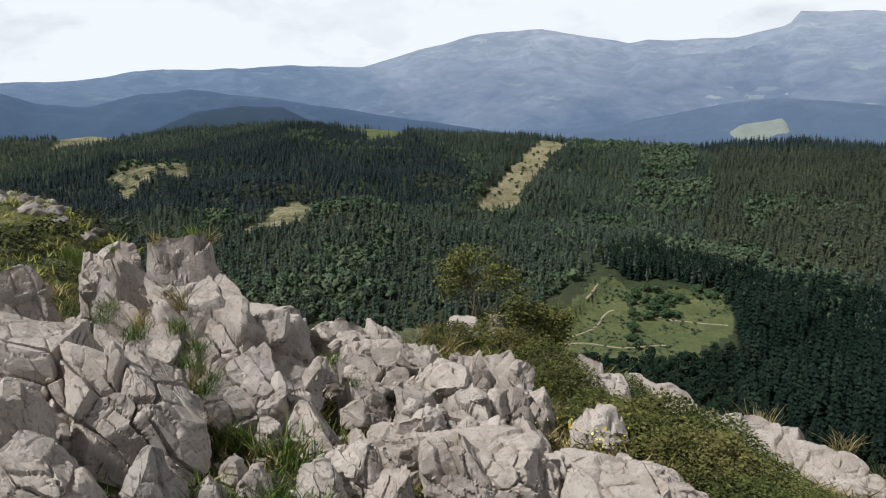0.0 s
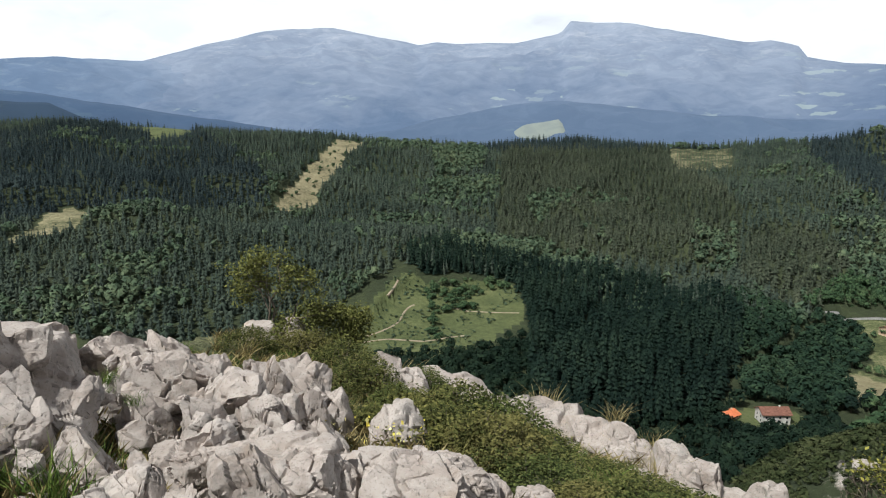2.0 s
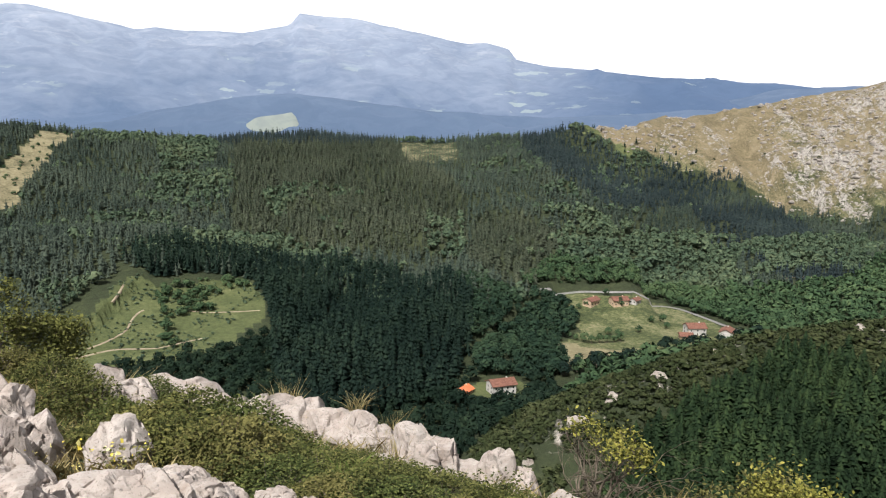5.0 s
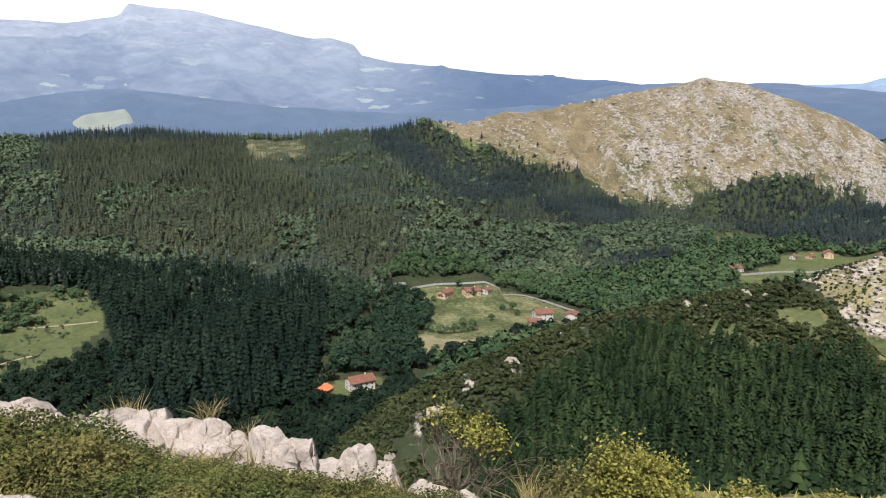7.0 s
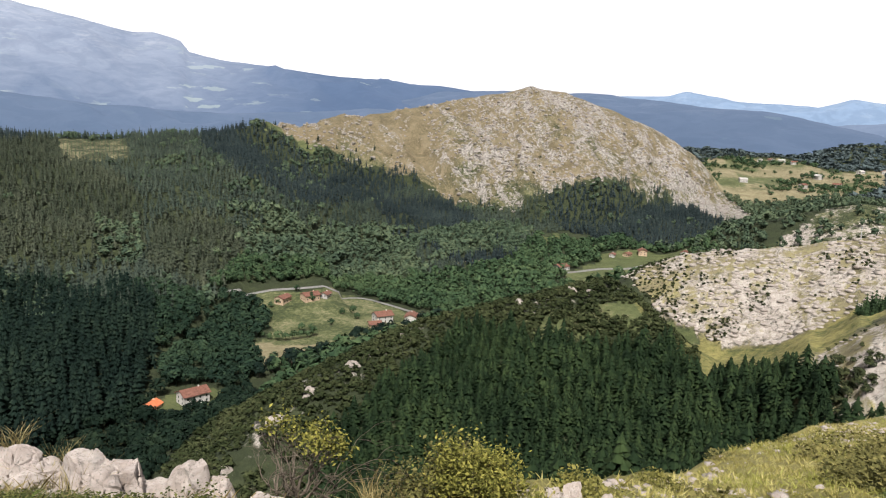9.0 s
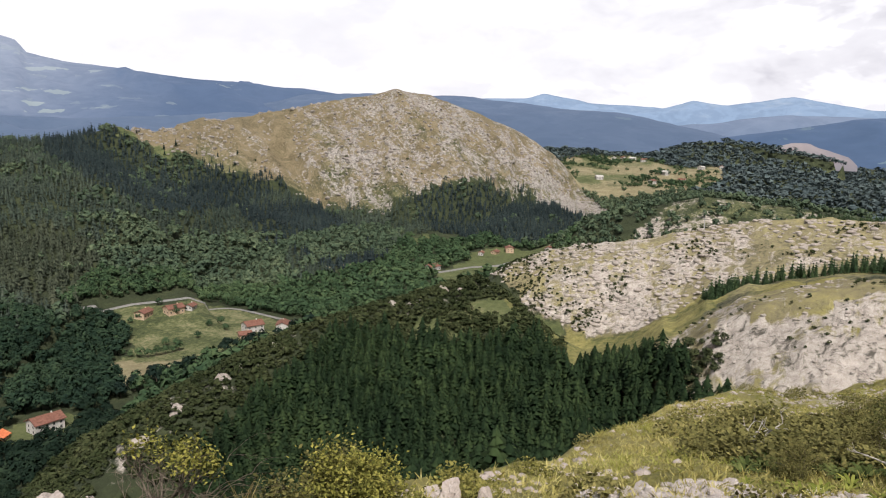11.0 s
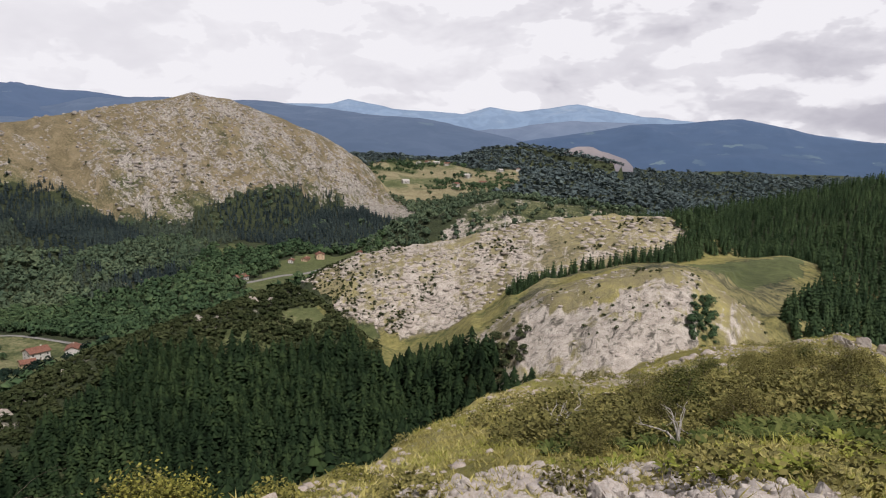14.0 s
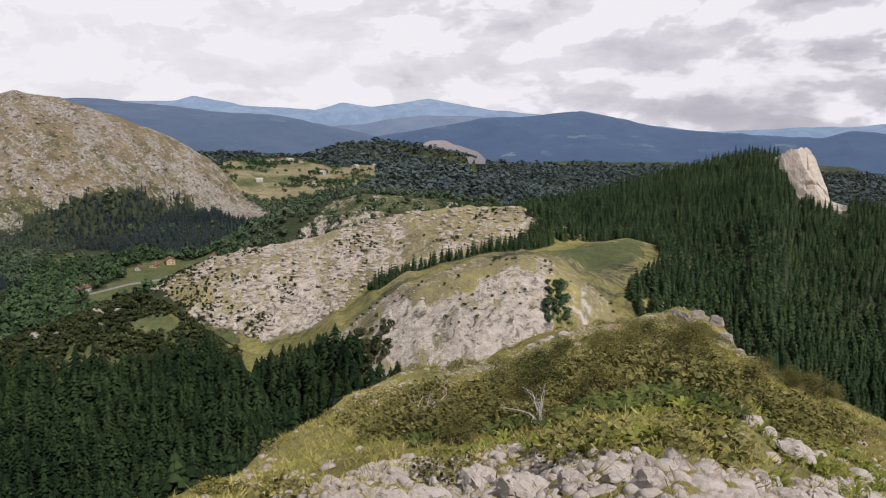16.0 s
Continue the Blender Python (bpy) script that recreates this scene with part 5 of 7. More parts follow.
def cells3(q, seed):
    """Blocks between joints: each place's block value, its tilted face, and the nearness of the joint."""
    i = np.floor(q).astype(np.int64)
    first, second = np.full(len(q), 9.0), np.full(len(q), 9.0)
    value, face = np.zeros(len(q)), np.zeros(len(q))
    for dx in (-1, 0, 1):
        for dy in (-1, 0, 1):
            for dz in (-1, 0, 1):
                c = i + np.array([dx, dy, dz])
                h = (c[:, 0] * 374761393 + c[:, 1] * 668265263 + c[:, 2] * 1440662683 + seed * 1274126177) & 0xFFFFFFFF
                r = []
                for _ in range(4):
                    h = ((h ^ (h >> 13)) * 1274126177 + 374761) & 0xFFFFFFFF
                    r.append(((h ^ (h >> 16)) & 0xFFFF) / 65535.0)
                off = q - c - 0.12 - 0.76 * np.stack(r[:3], -1)
                d = np.linalg.norm(off, axis=1)
                near = d < first
                second = np.where(near, first, np.minimum(second, d))
                tilt = (off * (np.stack([r[3], r[0], r[1]], -1) - 0.5)).sum(1)
                value, face, first = np.where(near, r[3], value), np.where(near, tilt, face), np.where(near, d, first)
    return value - 0.5, face, second - first


def rock_mesh(name, level, seed, wide, deep, tall, sharp=1.0):
    """A jointed limestone block: broken faces, dipping beds, open cracks and a pitted skin."""
    rng = np.random.default_rng(seed)
    ball, faces = BALLS[level]
    p = ball / (np.abs(ball) ** 4.2).sum(1, keepdims=True) ** (1 / 4.2)
    dims = np.array([wide / 2, deep / 2, tall * 0.72])
    p = p * dims
    p[:, 2] += tall * 0.28
    size = float(dims.mean())
    # narrower towards a top that leans with the beds
    rise = np.clip(p[:, 2:] / tall, 0, 1)
    p[:, :2] *= 1 - rng.uniform(0.12, 0.38) * rise
    p[:, :1] += wide * rng.uniform(-0.20, 0.04) * rise
    for k in range(15):
        n = rng.normal(0, 1, 3)
        n[2] = abs(n[2]) * 0.8 - 0.15
        if k % 2 == 0:
            n = BED * (1 if k % 2 else -1) + rng.normal(0, 0.25, 3)
        n /= np.linalg.norm(n)
        reach = (p @ n).max()
        over = np.maximum(0, p @ n - reach * rng.uniform(0.58, 0.92))
        p = p - over[:, None] * n
    out = p - np.array([0, 0, tall * 0.2])
    out /= np.linalg.norm(out, axis=1, keepdims=True) + 1e-9
    warp = np.stack([noise3(p, size * 0.8, seed + 3 + k, 2) for k in range(3)], -1)
    q = (p + warp * size * 0.22) @ ACROSS.T / size
    v1, t1, e1 = cells3(q / np.array([0.85, 0.95, 0.42]) + seed * 0.37, seed)
    v2, t2, e2 = cells3(q / np.array([0.34, 0.40, 0.17]) + seed * 0.71, seed + 5)
    lump = noise3(p, size * 0.9, seed + 7, 3)
    pit = noise3(p, size * 0.20, seed + 9, 4, True)
    push = 0.03 * lump + 0.13 * v1 + 0.24 * t1 - 0.17 * np.clip(1 - e1 / 0.06, 0, 1) * np.clip(0.7 + 1.6 * lump, 0, 1)
    push = push + 0.030 * v2 + 0.07 * t2 - 0.022 * np.clip(1 - e2 / 0.09, 0, 1) + 0.014 * pit
    p = p + out * (size * sharp * push)[:, None]
    p[:, 0] *= wide / np.ptp(p[:, 0])
    p[:, 1] *= deep / np.ptp(p[:, 1])
    p[:, 2] = np.where(p[:, 2] > 0, p[:, 2] * tall / p[:, 2].max(), p[:, 2])
    mesh = mesh_from(p, faces, name)
    mesh.polygons.foreach_set("use_smooth", np.ones(len(faces), bool))
    mesh.set_sharp_from_angle(angle=radians(30))
    return mesh


def put_rock(turn, far, wide, top, seed, level, label, group, mat="limestone", sharp=1.0, deep=0.85, name="limestone_rock"):
    x, y = plan(turn, far)
    base = float(height(np.array([x]), np.array([y]))[0])
    base = max(base, top - 1.5 * wide)
    tall = max(top - base, 0.12)
    mesh = rock_mesh(name, level, seed, wide * 1.06, wide * deep * 1.06, tall, sharp)
    ob = part(name, mesh, MAT[mat])
    ob.matrix_world = pose(x, y, base, 0, 0, -turn + (seed * 37 % 30) - 15)
    bpy.context.view_layer.update()
    co = np.empty(len(mesh.vertices) * 3)
    mesh.vertices.foreach_get("co", co)
    w = co.reshape(-1, 3) @ np.array(ob.matrix_world.to_3x3()).T + np.array(ob.matrix_world.translation)
    for i, j, z in zip(np.floor(w[:, 0] / 0.1).astype(int), np.floor(w[:, 1] / 0.1).astype(int), w[:, 2]):
        if z > TOPS.get((i, j), -1e9):
            TOPS[(i, j)] = z
    return tagged(ob, label, "rock", group)


TOPS = {}     # the highest rock over each hand's breadth of ground


# turn, distance, width, height of the top
OUTCROP = [(-20.1, 5.7, 0.62, 0.89), (-16.8, 5.35, 0.65, 0.61), (-16.4, 4.95, 0.66, 0.18), (-13.6, 5.5, 0.68, 0.25), (-29.6, 4.5, 0.91, 0.65), (-24.9, 4.25, 0.82, 0.52), (-30.7, 3.55, 0.54, 0.33), (-25.5, 7.0, 0.64, 0.64), (-30.5, 6.4, 0.67, 0.61), (-23.9, 6.5, 0.29, 0.72), (-24.5, 5.6, 0.46, 0.39), (-31.1, 4.0, 0.36, 0.47), (-21.3, 4.6, 0.27, 0.06), (-23.2, 6.2, 0.55, 0.66), (-18.3, 5.6, 0.85, 0.62), (-21.8, 5.2, 0.6, 0.30)]
BEDROCK = [(-19.0, 7.0, 1.6, 0.0), (-14.5, 7.0, 1.3, -0.36), (11.0, 4.9, 1.1, -0.76)]
FRONT = [(3.7, 4.45, 0.85, -0.31), (7.6, 4.76, 0.66, -0.54), (11.2, 5.07, 0.7, -0.66), (14.2, 4.93, 0.8, -0.66), (17.3, 5.19, 0.4, -0.75), (18.7, 4.89, 0.44, -0.74), (20.5, 5.09, 0.28, -0.87), (23.9, 5.0, 0.32, -0.9), (25.9, 4.9, 0.30, -0.94), (-3.0, 4.73, 0.5, -0.38), (3.6, 7.45, 0.76, -0.7), (12.6, 6.48, 0.5, -0.82), (5.1, 6.66, 0.6, -0.8), (7.3, 6.76, 0.45, -0.82)]
SHELF = [(-11.9, 6.9, 0.49, -0.0), (-7.2, 7.3, 0.87, -0.18), (-4.7, 7.1, 0.41, -0.23), (-1.7, 7.2, 0.62, -0.51), (-5.5, 6.5, 1.04, -0.25), (2.8, 6.9, 0.47, -0.5), (-10.1, 4.6, 0.43, -0.11), (-7.3, 4.1, 0.41, -0.16), (-6.2, 5.5, 0.47, -0.26), (-1.8, 5.3, 0.43, -0.31), (5.6, 5.9, 0.4, -0.42), (2.1, 5.6, 0.46, -0.39), (-2.6, 4.8, 0.27, -0.32), (7.1, 5.3, 0.41, -0.47), (1.6, 4.25, 0.52, -0.22), (7.0, 4.4, 0.56, -0.33), (14.5, 4.45, 0.8, -0.41), (-4.4, 3.9, 0.29, -0.27), (-11.7, 5.9, 0.4, -0.25), (-1.8, 6.2, 0.42, -0.43), (-9.9, 3.9, 0.29, -0.18)]
LOOSE = [(-16.9, 3.95, 0.16, -0.13), (-15.2, 3.85, 0.19, -0.13), (-18.8, 3.75, 0.17, -0.12), (-21.7, 3.7, 0.17, -0.08), (-14.3, 4.5, 0.2, -0.15), (-19.6, 4.1, 0.11, -0.14), (-6.7, 4.6, 0.14, -0.31), (3.1, 5.0, 0.15, -0.43)]
GREY = [(-23.1, 3.65, 0.28, 0.11), (-18.6, 3.6, 0.13, -0.11)]
CREST = [(11.4, 10.31, 0.66, -1.55), (13.2, 9.24, 0.66, -1.50), (1.9, 12.17, 0.8, -1.50), (4.4, 12.46, 0.7, -1.62), (15.6, 10.5, 0.85, -1.88), (17.4, 10.2, 0.85, -1.93), (19.3, 9.49, 0.7, -1.86), (20.7, 8.9, 0.66, -1.70), (22.2, 8.5, 0.6, -1.62)]
CREST += [(24.0, 8.15, 0.70, -1.43), (26.2, 7.86, 0.82, -1.34), (28.1, 7.66, 0.62, -1.48), (30.0, 7.47, 0.66, -1.35), (32.0, 7.37, 0.58, -1.54), (33.1, 7.27, 0.40, -1.62), (34.6, 7.08, 0.50, -1.39), (36.6, 7.08, 0.76, -1.49), (35.4, 6.83, 0.36, -1.46), (39.0, 7.09, 0.52, -1.73), (41.4, 6.89, 0.40, -1.52), (42.4, 6.89, 0.38, -1.71), (43.8, 6.8, 0.34, -1.7), (46.5, 6.6, 0.30, -1.70), (47.3, 6.5, 0.42, -1.74), (50.4, 6.5, 0.3, -1.82), (32.3, 6.47, 0.26, -1.45)]
CREST += [(70.4, 11.27, 0.58, -3.93), (71.1, 10.8, 0.37, -3.68), (74.3, 11.77, 0.41, -4.2)]
SOUTH_ROCKS = [(116.1, 9.00, 0.69, -2.37), (118.3, 9.69, 0.83, -2.76), (121.8, 13.35, 1.14, -4.24), (124.8, 15.29, 1.56, -4.96), (127.6, 19.01, 1.28, -6.34), (112.9, 8.47, 0.66, -2.38), (109.7, 10.06, 0.94, -2.88), (105.9, 10.24, 0.79, -2.96), (102.0, 10.66, 1.38, -3.29), (98.5, 13.51, 1.27, -4.21), (94.4, 12.57, 1.30, -4.51), (121.7, 20.28, 1.85, -6.13), (105.3, 14.59, 0.73, -4.62), (91.6, 12.32, 1.07, -4.48)]

for k, row in enumerate(OUTCROP):
    put_rock(*row, 100 + k, 6 if row[2] > 0.8 and row[1] < 5 else 5, "tall pinkish grey limestone block with deep cracks", "blocks of the summit outcrop")
for k, row in enumerate(BEDROCK):
    put_rock(*row, 150 + k, 4, "low jointed limestone ledge under the blocks", "ledges of the summit", "limestone", 1.0, 0.75, "bedrock_ledge")
for k, row in enumerate(SHELF):
    put_rock(*row, 200 + k, 5 if row[1] < 7 else 4, "broken pale grey limestone block among rubble", "blocks of the broken shelf")
for k, row in enumerate(FRONT):
    put_rock(*row, 250 + k, 5 if row[1] < 5.2 and row[2] > 0.4 else 4, "bright broken limestone block above the shrubs", "blocks of the broken shelf")
for k, row in enumerate(LOOSE):
    put_rock(*row, 300 + k, 4, "loose angular limestone stone on thin turf", "loose stones of the summit")
for k, row in enumerate(GREY):
    put_rock(*row, 350 + k, 5, "smooth grey limestone block at the foot of the outcrop", "loose stones of the summit", "weathered", 0.5)
for k, row in enumerate(CREST):
    put_rock(row[0], row[1], row[2] * (0.95 if k % 2 else 0.82), row[3] + (0.05 if k % 2 else -0.02), 400 + k, 5 if row[2] > 0.6 and 23 < row[0] < 43 else 4, "rounded fluted whitish limestone rock on the brink", "rocks along the brink", "limestone", 0.95)
for k, row in enumerate(SOUTH_ROCKS):
    put_rock(row[0], row[1], row[2] * 0.6, min(row[3], float(height(*[np.array([c]) for c in plan(row[0], row[1])])[0]) + row[2] * 0.26), 500 + k, 4, "grey jagged limestone rock above the fern slope", "rocks above the fern slope", "rubble")


for k, (a_, r_, w_, up_) in enumerate(((114.6, 112, 3.0, 2.2), (115.6, 118, 2.0, 1.2), (113.8, 106, 1.6, 0.9), (116.8, 118, 2.4, 1.3), (117.6, 112, 2.0, 1.0), (112.8, 100, 1.2, 0.7), (118.6, 104, 1.8, 1.0), (119.6, 97, 1.6, 0.8))):
    put_rock(a_, r_, w_, float(height(*[np.array([c]) for c in plan(a_, r_)])[0]) + up_, 540 + k, 4, "grey limestone slab on the rim of the knoll", "slabs of the knoll rim", "weathered")


def strew(outline, gap, seed, sizes, protos, label, group, mat, limit, holes=(), pile=0.10):
    """Loose stones that share a few shapes."""
    rng = np.random.default_rng(seed)
    x, y = scatter(outline, gap, seed, None, holes, 0.0)
    pick = rng.permutation(len(x))[:limit]
    x, y = x[pick], y[pick]
    z = height(x, y)
    for a, b, c in zip(x, y, z):
        c = max(c, min(c + pile, -0.04 + TOPS.get((math.floor(a / 0.1), math.floor(b / 0.1)), -1e9)))
        s = sizes[0] * (sizes[1] / sizes[0]) ** rng.random() ** 1.6
        ob = new("limestone_stone", protos[rng.integers(len(protos))])
        ob.matrix_world = pose(a, b, c - 0.10 * s, rng.uniform(-25, 25), rng.uniform(-25, 25), rng.uniform(0, 360)) @ Matrix.Diagonal((s, s * rng.uniform(0.7, 1.1), s * rng.uniform(0.6, 1.0), 1))
        tagged(ob, label, "stone", group)


STONES = [rock_mesh("limestone_stone", 3, 700 + k, 1.0, 0.8, 0.62, 1.1) for k in range(9)]
SMALL_STONES = [rock_mesh("limestone_stone", 2, 730 + k, 1.0, 0.8, 0.6, 1.1) for k in range(8)]
for m_ in STONES + SMALL_STONES:
    m_.materials.append(MAT["limestone"])
GREY_STONES = [rock_mesh("limestone_stone", 3, 760 + k, 1.0, 0.75, 0.66, 1.2) for k in range(8)]
for m_ in GREY_STONES:
    m_.materials.append(MAT["rubble"])
DARK_STONES = [rock_mesh("limestone_stone", 3, 780 + k, 1.0, 0.8, 0.5, 0.9) for k in range(6)]
for m_ in DARK_STONES:
    m_.materials.append(MAT["weathered"])
strew([(-14, 5.2), (-8, 4.6), (0, 4.6), (8, 5.0), (8, 7.6), (3, 9.2), (-6, 9.6), (-13, 8.4)], 0.30, 31, (0.14, 0.46), STONES, "angular pale limestone stone in the rubble", "stones of the rubble field", "limestone", 240, (), 0.55)
strew([(-31, 5.5), (-24, 6.0), (-20, 7.5), (-24, 10.5), (-31, 9)], 0.4, 33, (0.14, 0.45), STONES, "pale limestone stone beside the outcrop", "stones beside the outcrop", "limestone", 14)
strew([(-33, 22.5), (-28, 20.5), (-24.8, 19.5), (-23.2, 19), (-22.9, 21.5), (-25.3, 23.4), (-31, 26)], 0.7, 35, (0.4, 1.05), DARK_STONES, "weathered grey limestone crag on the grassy hump", "crags of the grassy hump", "limestone", 44)
SCREE = [(81.5, 17.2), (87.3, 17.0), (89.6, 17.5), (95.7, 17.6), (98, 18.6), (105, 15.2), (110.0, 12.9), (113, 11.2), (118, 12.8), (128.1, 24), (128.1, 11), (120, 7.6), (112.6, 7.2), (100, 8.4), (92, 10), (82, 12.5)]
strew(SCREE, 0.62, 34, (0.20, 0.52), GREY_STONES, "grey jagged limestone stone in a scree", "stones of the grey scree", "rubble", 260)


# ---- plants of the summit ----
def tube(path, radii, sides=5):
    """Rings along a path, joined to a tapering stem."""
    v, f = [], []
    path = [np.asarray(p, float) for p in path]
    for i, (p, r) in enumerate(zip(path, radii)):
        d = path[min(i + 1, len(path) - 1)] - path[max(i - 1, 0)]
        d = d / (np.linalg.norm(d) + 1e-9)
        a = np.cross(d, (0.31, 0.55, 0.77))
        a /= np.linalg.norm(a) + 1e-9
        b = np.cross(d, a)
        v += [p + r * (math.cos(w) * a + math.sin(w) * b) for w in np.linspace(0, 2 * math.pi, sides, endpoint=False)]
    for i in range(len(path) - 1):
        for k in range(sides):
            q = (k + 1) % sides
            f += [(i * sides + k, i * sides + q, (i + 1) * sides + q), (i * sides + k, (i + 1) * sides + q, (i + 1) * sides + k)]
    return np.array(v), np.array(f)


def merge(pieces):
    vs, fs, n = [], [], 0
    for v, f in pieces:
        vs.append(v)
        fs.append(f + n)
        n += len(v)
    return np.concatenate(vs), np.concatenate(fs)


def leaves_at(points, size, rng, long=1.7):
    """One folded pointed leaf, two triangles, at each point."""
    n = len(points)
    d = rng.normal(0, 1, (n, 3))
    d[:, 2] = d[:, 2] * 0.6 + 0.25
    d /= np.linalg.norm(d, axis=1, keepdims=True)
    s = np.cross(d, rng.normal(0, 0.55, (n, 3)) + np.array([0, 0, 1.0]))
    s /= np.linalg.norm(s, axis=1, keepdims=True) + 1e-9
    k = (size * rng.uniform(0.6, 1.35, n))[:, None]
    up = -np.cross(d, s)
    v = np.stack([points - d * k * long * 0.5, points + s * k * 0.5 + up * k * 0.15, points + d * k * long * 0.5, points - s * k * 0.5 + up * k * 0.15], 1).reshape(-1, 3)
    b = (np.arange(n) * 4)[:, None]
    f = np.concatenate([b + np.array([0, 1, 2]), b + np.array([0, 2, 3])])
    return v, f


def branching(rng, start, way, length, radius, depth, spread, droop, tips, pieces, wind=(0, 0, 0), forks=3):
    pts, p, d = [start], np.array(start, float), np.array(way, float)
    for _ in range(4):
        d = d + rng.normal(0, 0.16, 3) + np.array(wind) * 0.12 + np.array([0, 0, droop])
        d /= np.linalg.norm(d)
        p = p + d * length / 4
        pts.append(p.copy())
    pieces.append(tube(pts, np.linspace(radius, radius * 0.55, 5), 5 if radius > 0.012 else 3))
    if depth == 0:
        tips += [pts[-1], pts[-2], pts[-3]]
        return
    if depth <= 2:
        tips.append(pts[-1])
    for k in range(forks):
        e = d + rng.normal(0, spread, 3) + np.array(wind) * 0.25
        e /= np.linalg.norm(e)
        at_ = pts[-1] if k == 0 else pts[rng.integers(2, 5)]
        branching(rng, at_, e, length * rng.uniform(0.6, 0.85), radius * 0.55, depth - 1, spread, droop, tips, pieces, wind, forks)


def small_tree(name, label, category, seed, tall, stems, leaf_mat, leaf, per_tip, depth=3, spread=0.55, droop=0.0, wind=(0, 0, 0), clump=0.09, stem_r=0.03, keep=None, wood="bark", group="", forks=3, first=0.42, lean=0.25):
    rng = np.random.default_rng(seed)
    root = new(name)
    tips, pieces = [], []
    for _ in range(stems):
        way = np.array([rng.normal(0, lean), rng.normal(0, lean), 1.0]) + np.array(wind) * 0.5
        branching(rng, (rng.normal(0, 0.03), rng.normal(0, 0.03), -0.05), way / np.linalg.norm(way), tall * first, stem_r, depth, spread, droop, tips, pieces, wind, forks)
    v, f = merge(pieces)
    part("trunk", mesh_from(v, f, "trunk"), MAT[wood], root)
    if leaf_mat:
        t = np.array(tips)
        if keep is not None:
            t = t[keep(t)]
        pts = np.repeat(t, per_tip, 0) + rng.normal(0, clump, (len(t) * per_tip, 3))
        v, f = leaves_at(pts, leaf, rng)
        part("crown", mesh_from(v, f, "crown"), MAT[leaf_mat], root)
    return tagged(root, label, category, group)


def settle(ob, turn, far, spin=0.0, scale=1.0, sink=0.0):
    x, y = plan(turn, far)
    ob.matrix_world = pose(x, y, float(height(np.array([x]), np.array([y]))[0]) - sink, 0, 0, spin) @ Matrix.Scale(scale, 4)
    return ob


def low_shrub(name, label, seed, wide, tall, count, leaf, mat, group=""):
    """A cushion of small leaves over a tangle of twigs."""
    rng = np.random.default_rng(seed)
    root = new(name)
    w = rng.uniform(0, 2 * math.pi, count)
    e = np.arcsin(rng.uniform(0.02, 1, count))
    lump = 1 + 0.28 * noise3(np.stack([np.cos(w) * np.cos(e), np.sin(w) * np.cos(e), np.sin(e)], -1), 0.45, seed, 3)
    r = lump * rng.uniform(0.45, 1.04, count) ** 0.5
    p = np.stack([np.cos(w) * np.cos(e) * r * wide / 2, np.sin(w) * np.cos(e) * r * wide / 2, np.sin(e) * r * tall], -1)
    v, f = leaves_at(p, leaf, rng)
    part("crown", mesh_from(v, f, "crown"), MAT[mat], root)
    twigs = []
    for q in p[rng.permutation(count)[:26]]:
        mid = q * 0.55 + rng.normal(0, wide * 0.04, 3) * np.array([1, 1, 0.5])
        twigs.append(tube([(q[0] * 0.1, q[1] * 0.1, -0.05), mid, q * 1.06], (0.009, 0.006, 0.002), 3))
    v, f = merge(twigs)
    part("stem", mesh_from(v, f, "stem"), MAT["bark"], root)
    return tagged(root, label, "shrub", group)


def tuft(name, label, seed, tall, wide, count, mat, lean=(0, 0)):
    rng = np.random.default_rng(seed)
    pieces = []
    for _ in range(count):
        b = np.array([rng.normal(0, wide * 0.22), rng.normal(0, wide * 0.22), -0.03])
        d = np.array([rng.normal(lean[0], 0.42), rng.normal(lean[1], 0.42), 1.0])
        h = tall * rng.uniform(0.5, 1.1)
        s = np.cross(d, rng.normal(0, 1, 3))
        s = s / np.linalg.norm(s) * 0.0028
        m, t = b + d * h * 0.55, b + d * h * np.array([1.35, 1.35, 0.95])
        pieces.append((np.array([b - s, b + s, m + s, m - s, t]), np.array([(0, 1, 2), (0, 2, 3), (3, 2, 4)])))
    v, f = merge(pieces)
    return tagged(part(name, mesh_from(v, f, name), MAT[mat]), label, "grass", "grass tufts")


MAT["olive_leaf"] = foliage("olive_leaves", (0.05, 0.056, 0.016), (0.105, 0.112, 0.032), (0.18, 0.18, 0.055), 9.0, 0.6)
settle(small_tree("hawthorn", "small wiry hawthorn with olive leaves beside rocks", "tree", 3, 1.5, 3, "olive_leaf", 0.032, 18, 3, 0.55, 0.02, (-0.1, 0, 0), 0.07, 0.026, lean=0.18), 2.6, 12.3, 40)
settle(small_tree("hawthorn", "low spreading hawthorn with yellow-green leaves", "tree", 4, 1.0, 3, "olive_leaf", 0.032, 26, 3, 0.75, -0.01, (0.25, 0, 0), 0.08, 0.032), 6.6, 12.2, 0)

gnarled = small_tree("windswept_thorn", "windswept thorn tree, half leafy, half bare twigs", "tree", 8, 1.0, 6, "yellow_leaf", 0.024, 4, 4, 0.55, 0.0, (0.10, 0.0, 0.05), 0.045, 0.024, keep=lambda t: (t[:, 2] > 0.66 - 0.3 * t[:, 0]) & (t[:, 0] > -0.3), first=0.34)
settle(gnarled, 49.2, 7.0, -49)
dead_limb = small_tree("dead_branch", "long bare grey branch reaching over the slope", "branch", 12, 1.15, 3, None, 0, 0, 3, 0.42, -0.03, (0.85, 0, -0.15), 0, 0.009, wood="bark", forks=2, lean=0.1)
settle(dead_limb, 50.2, 7.0, -50)
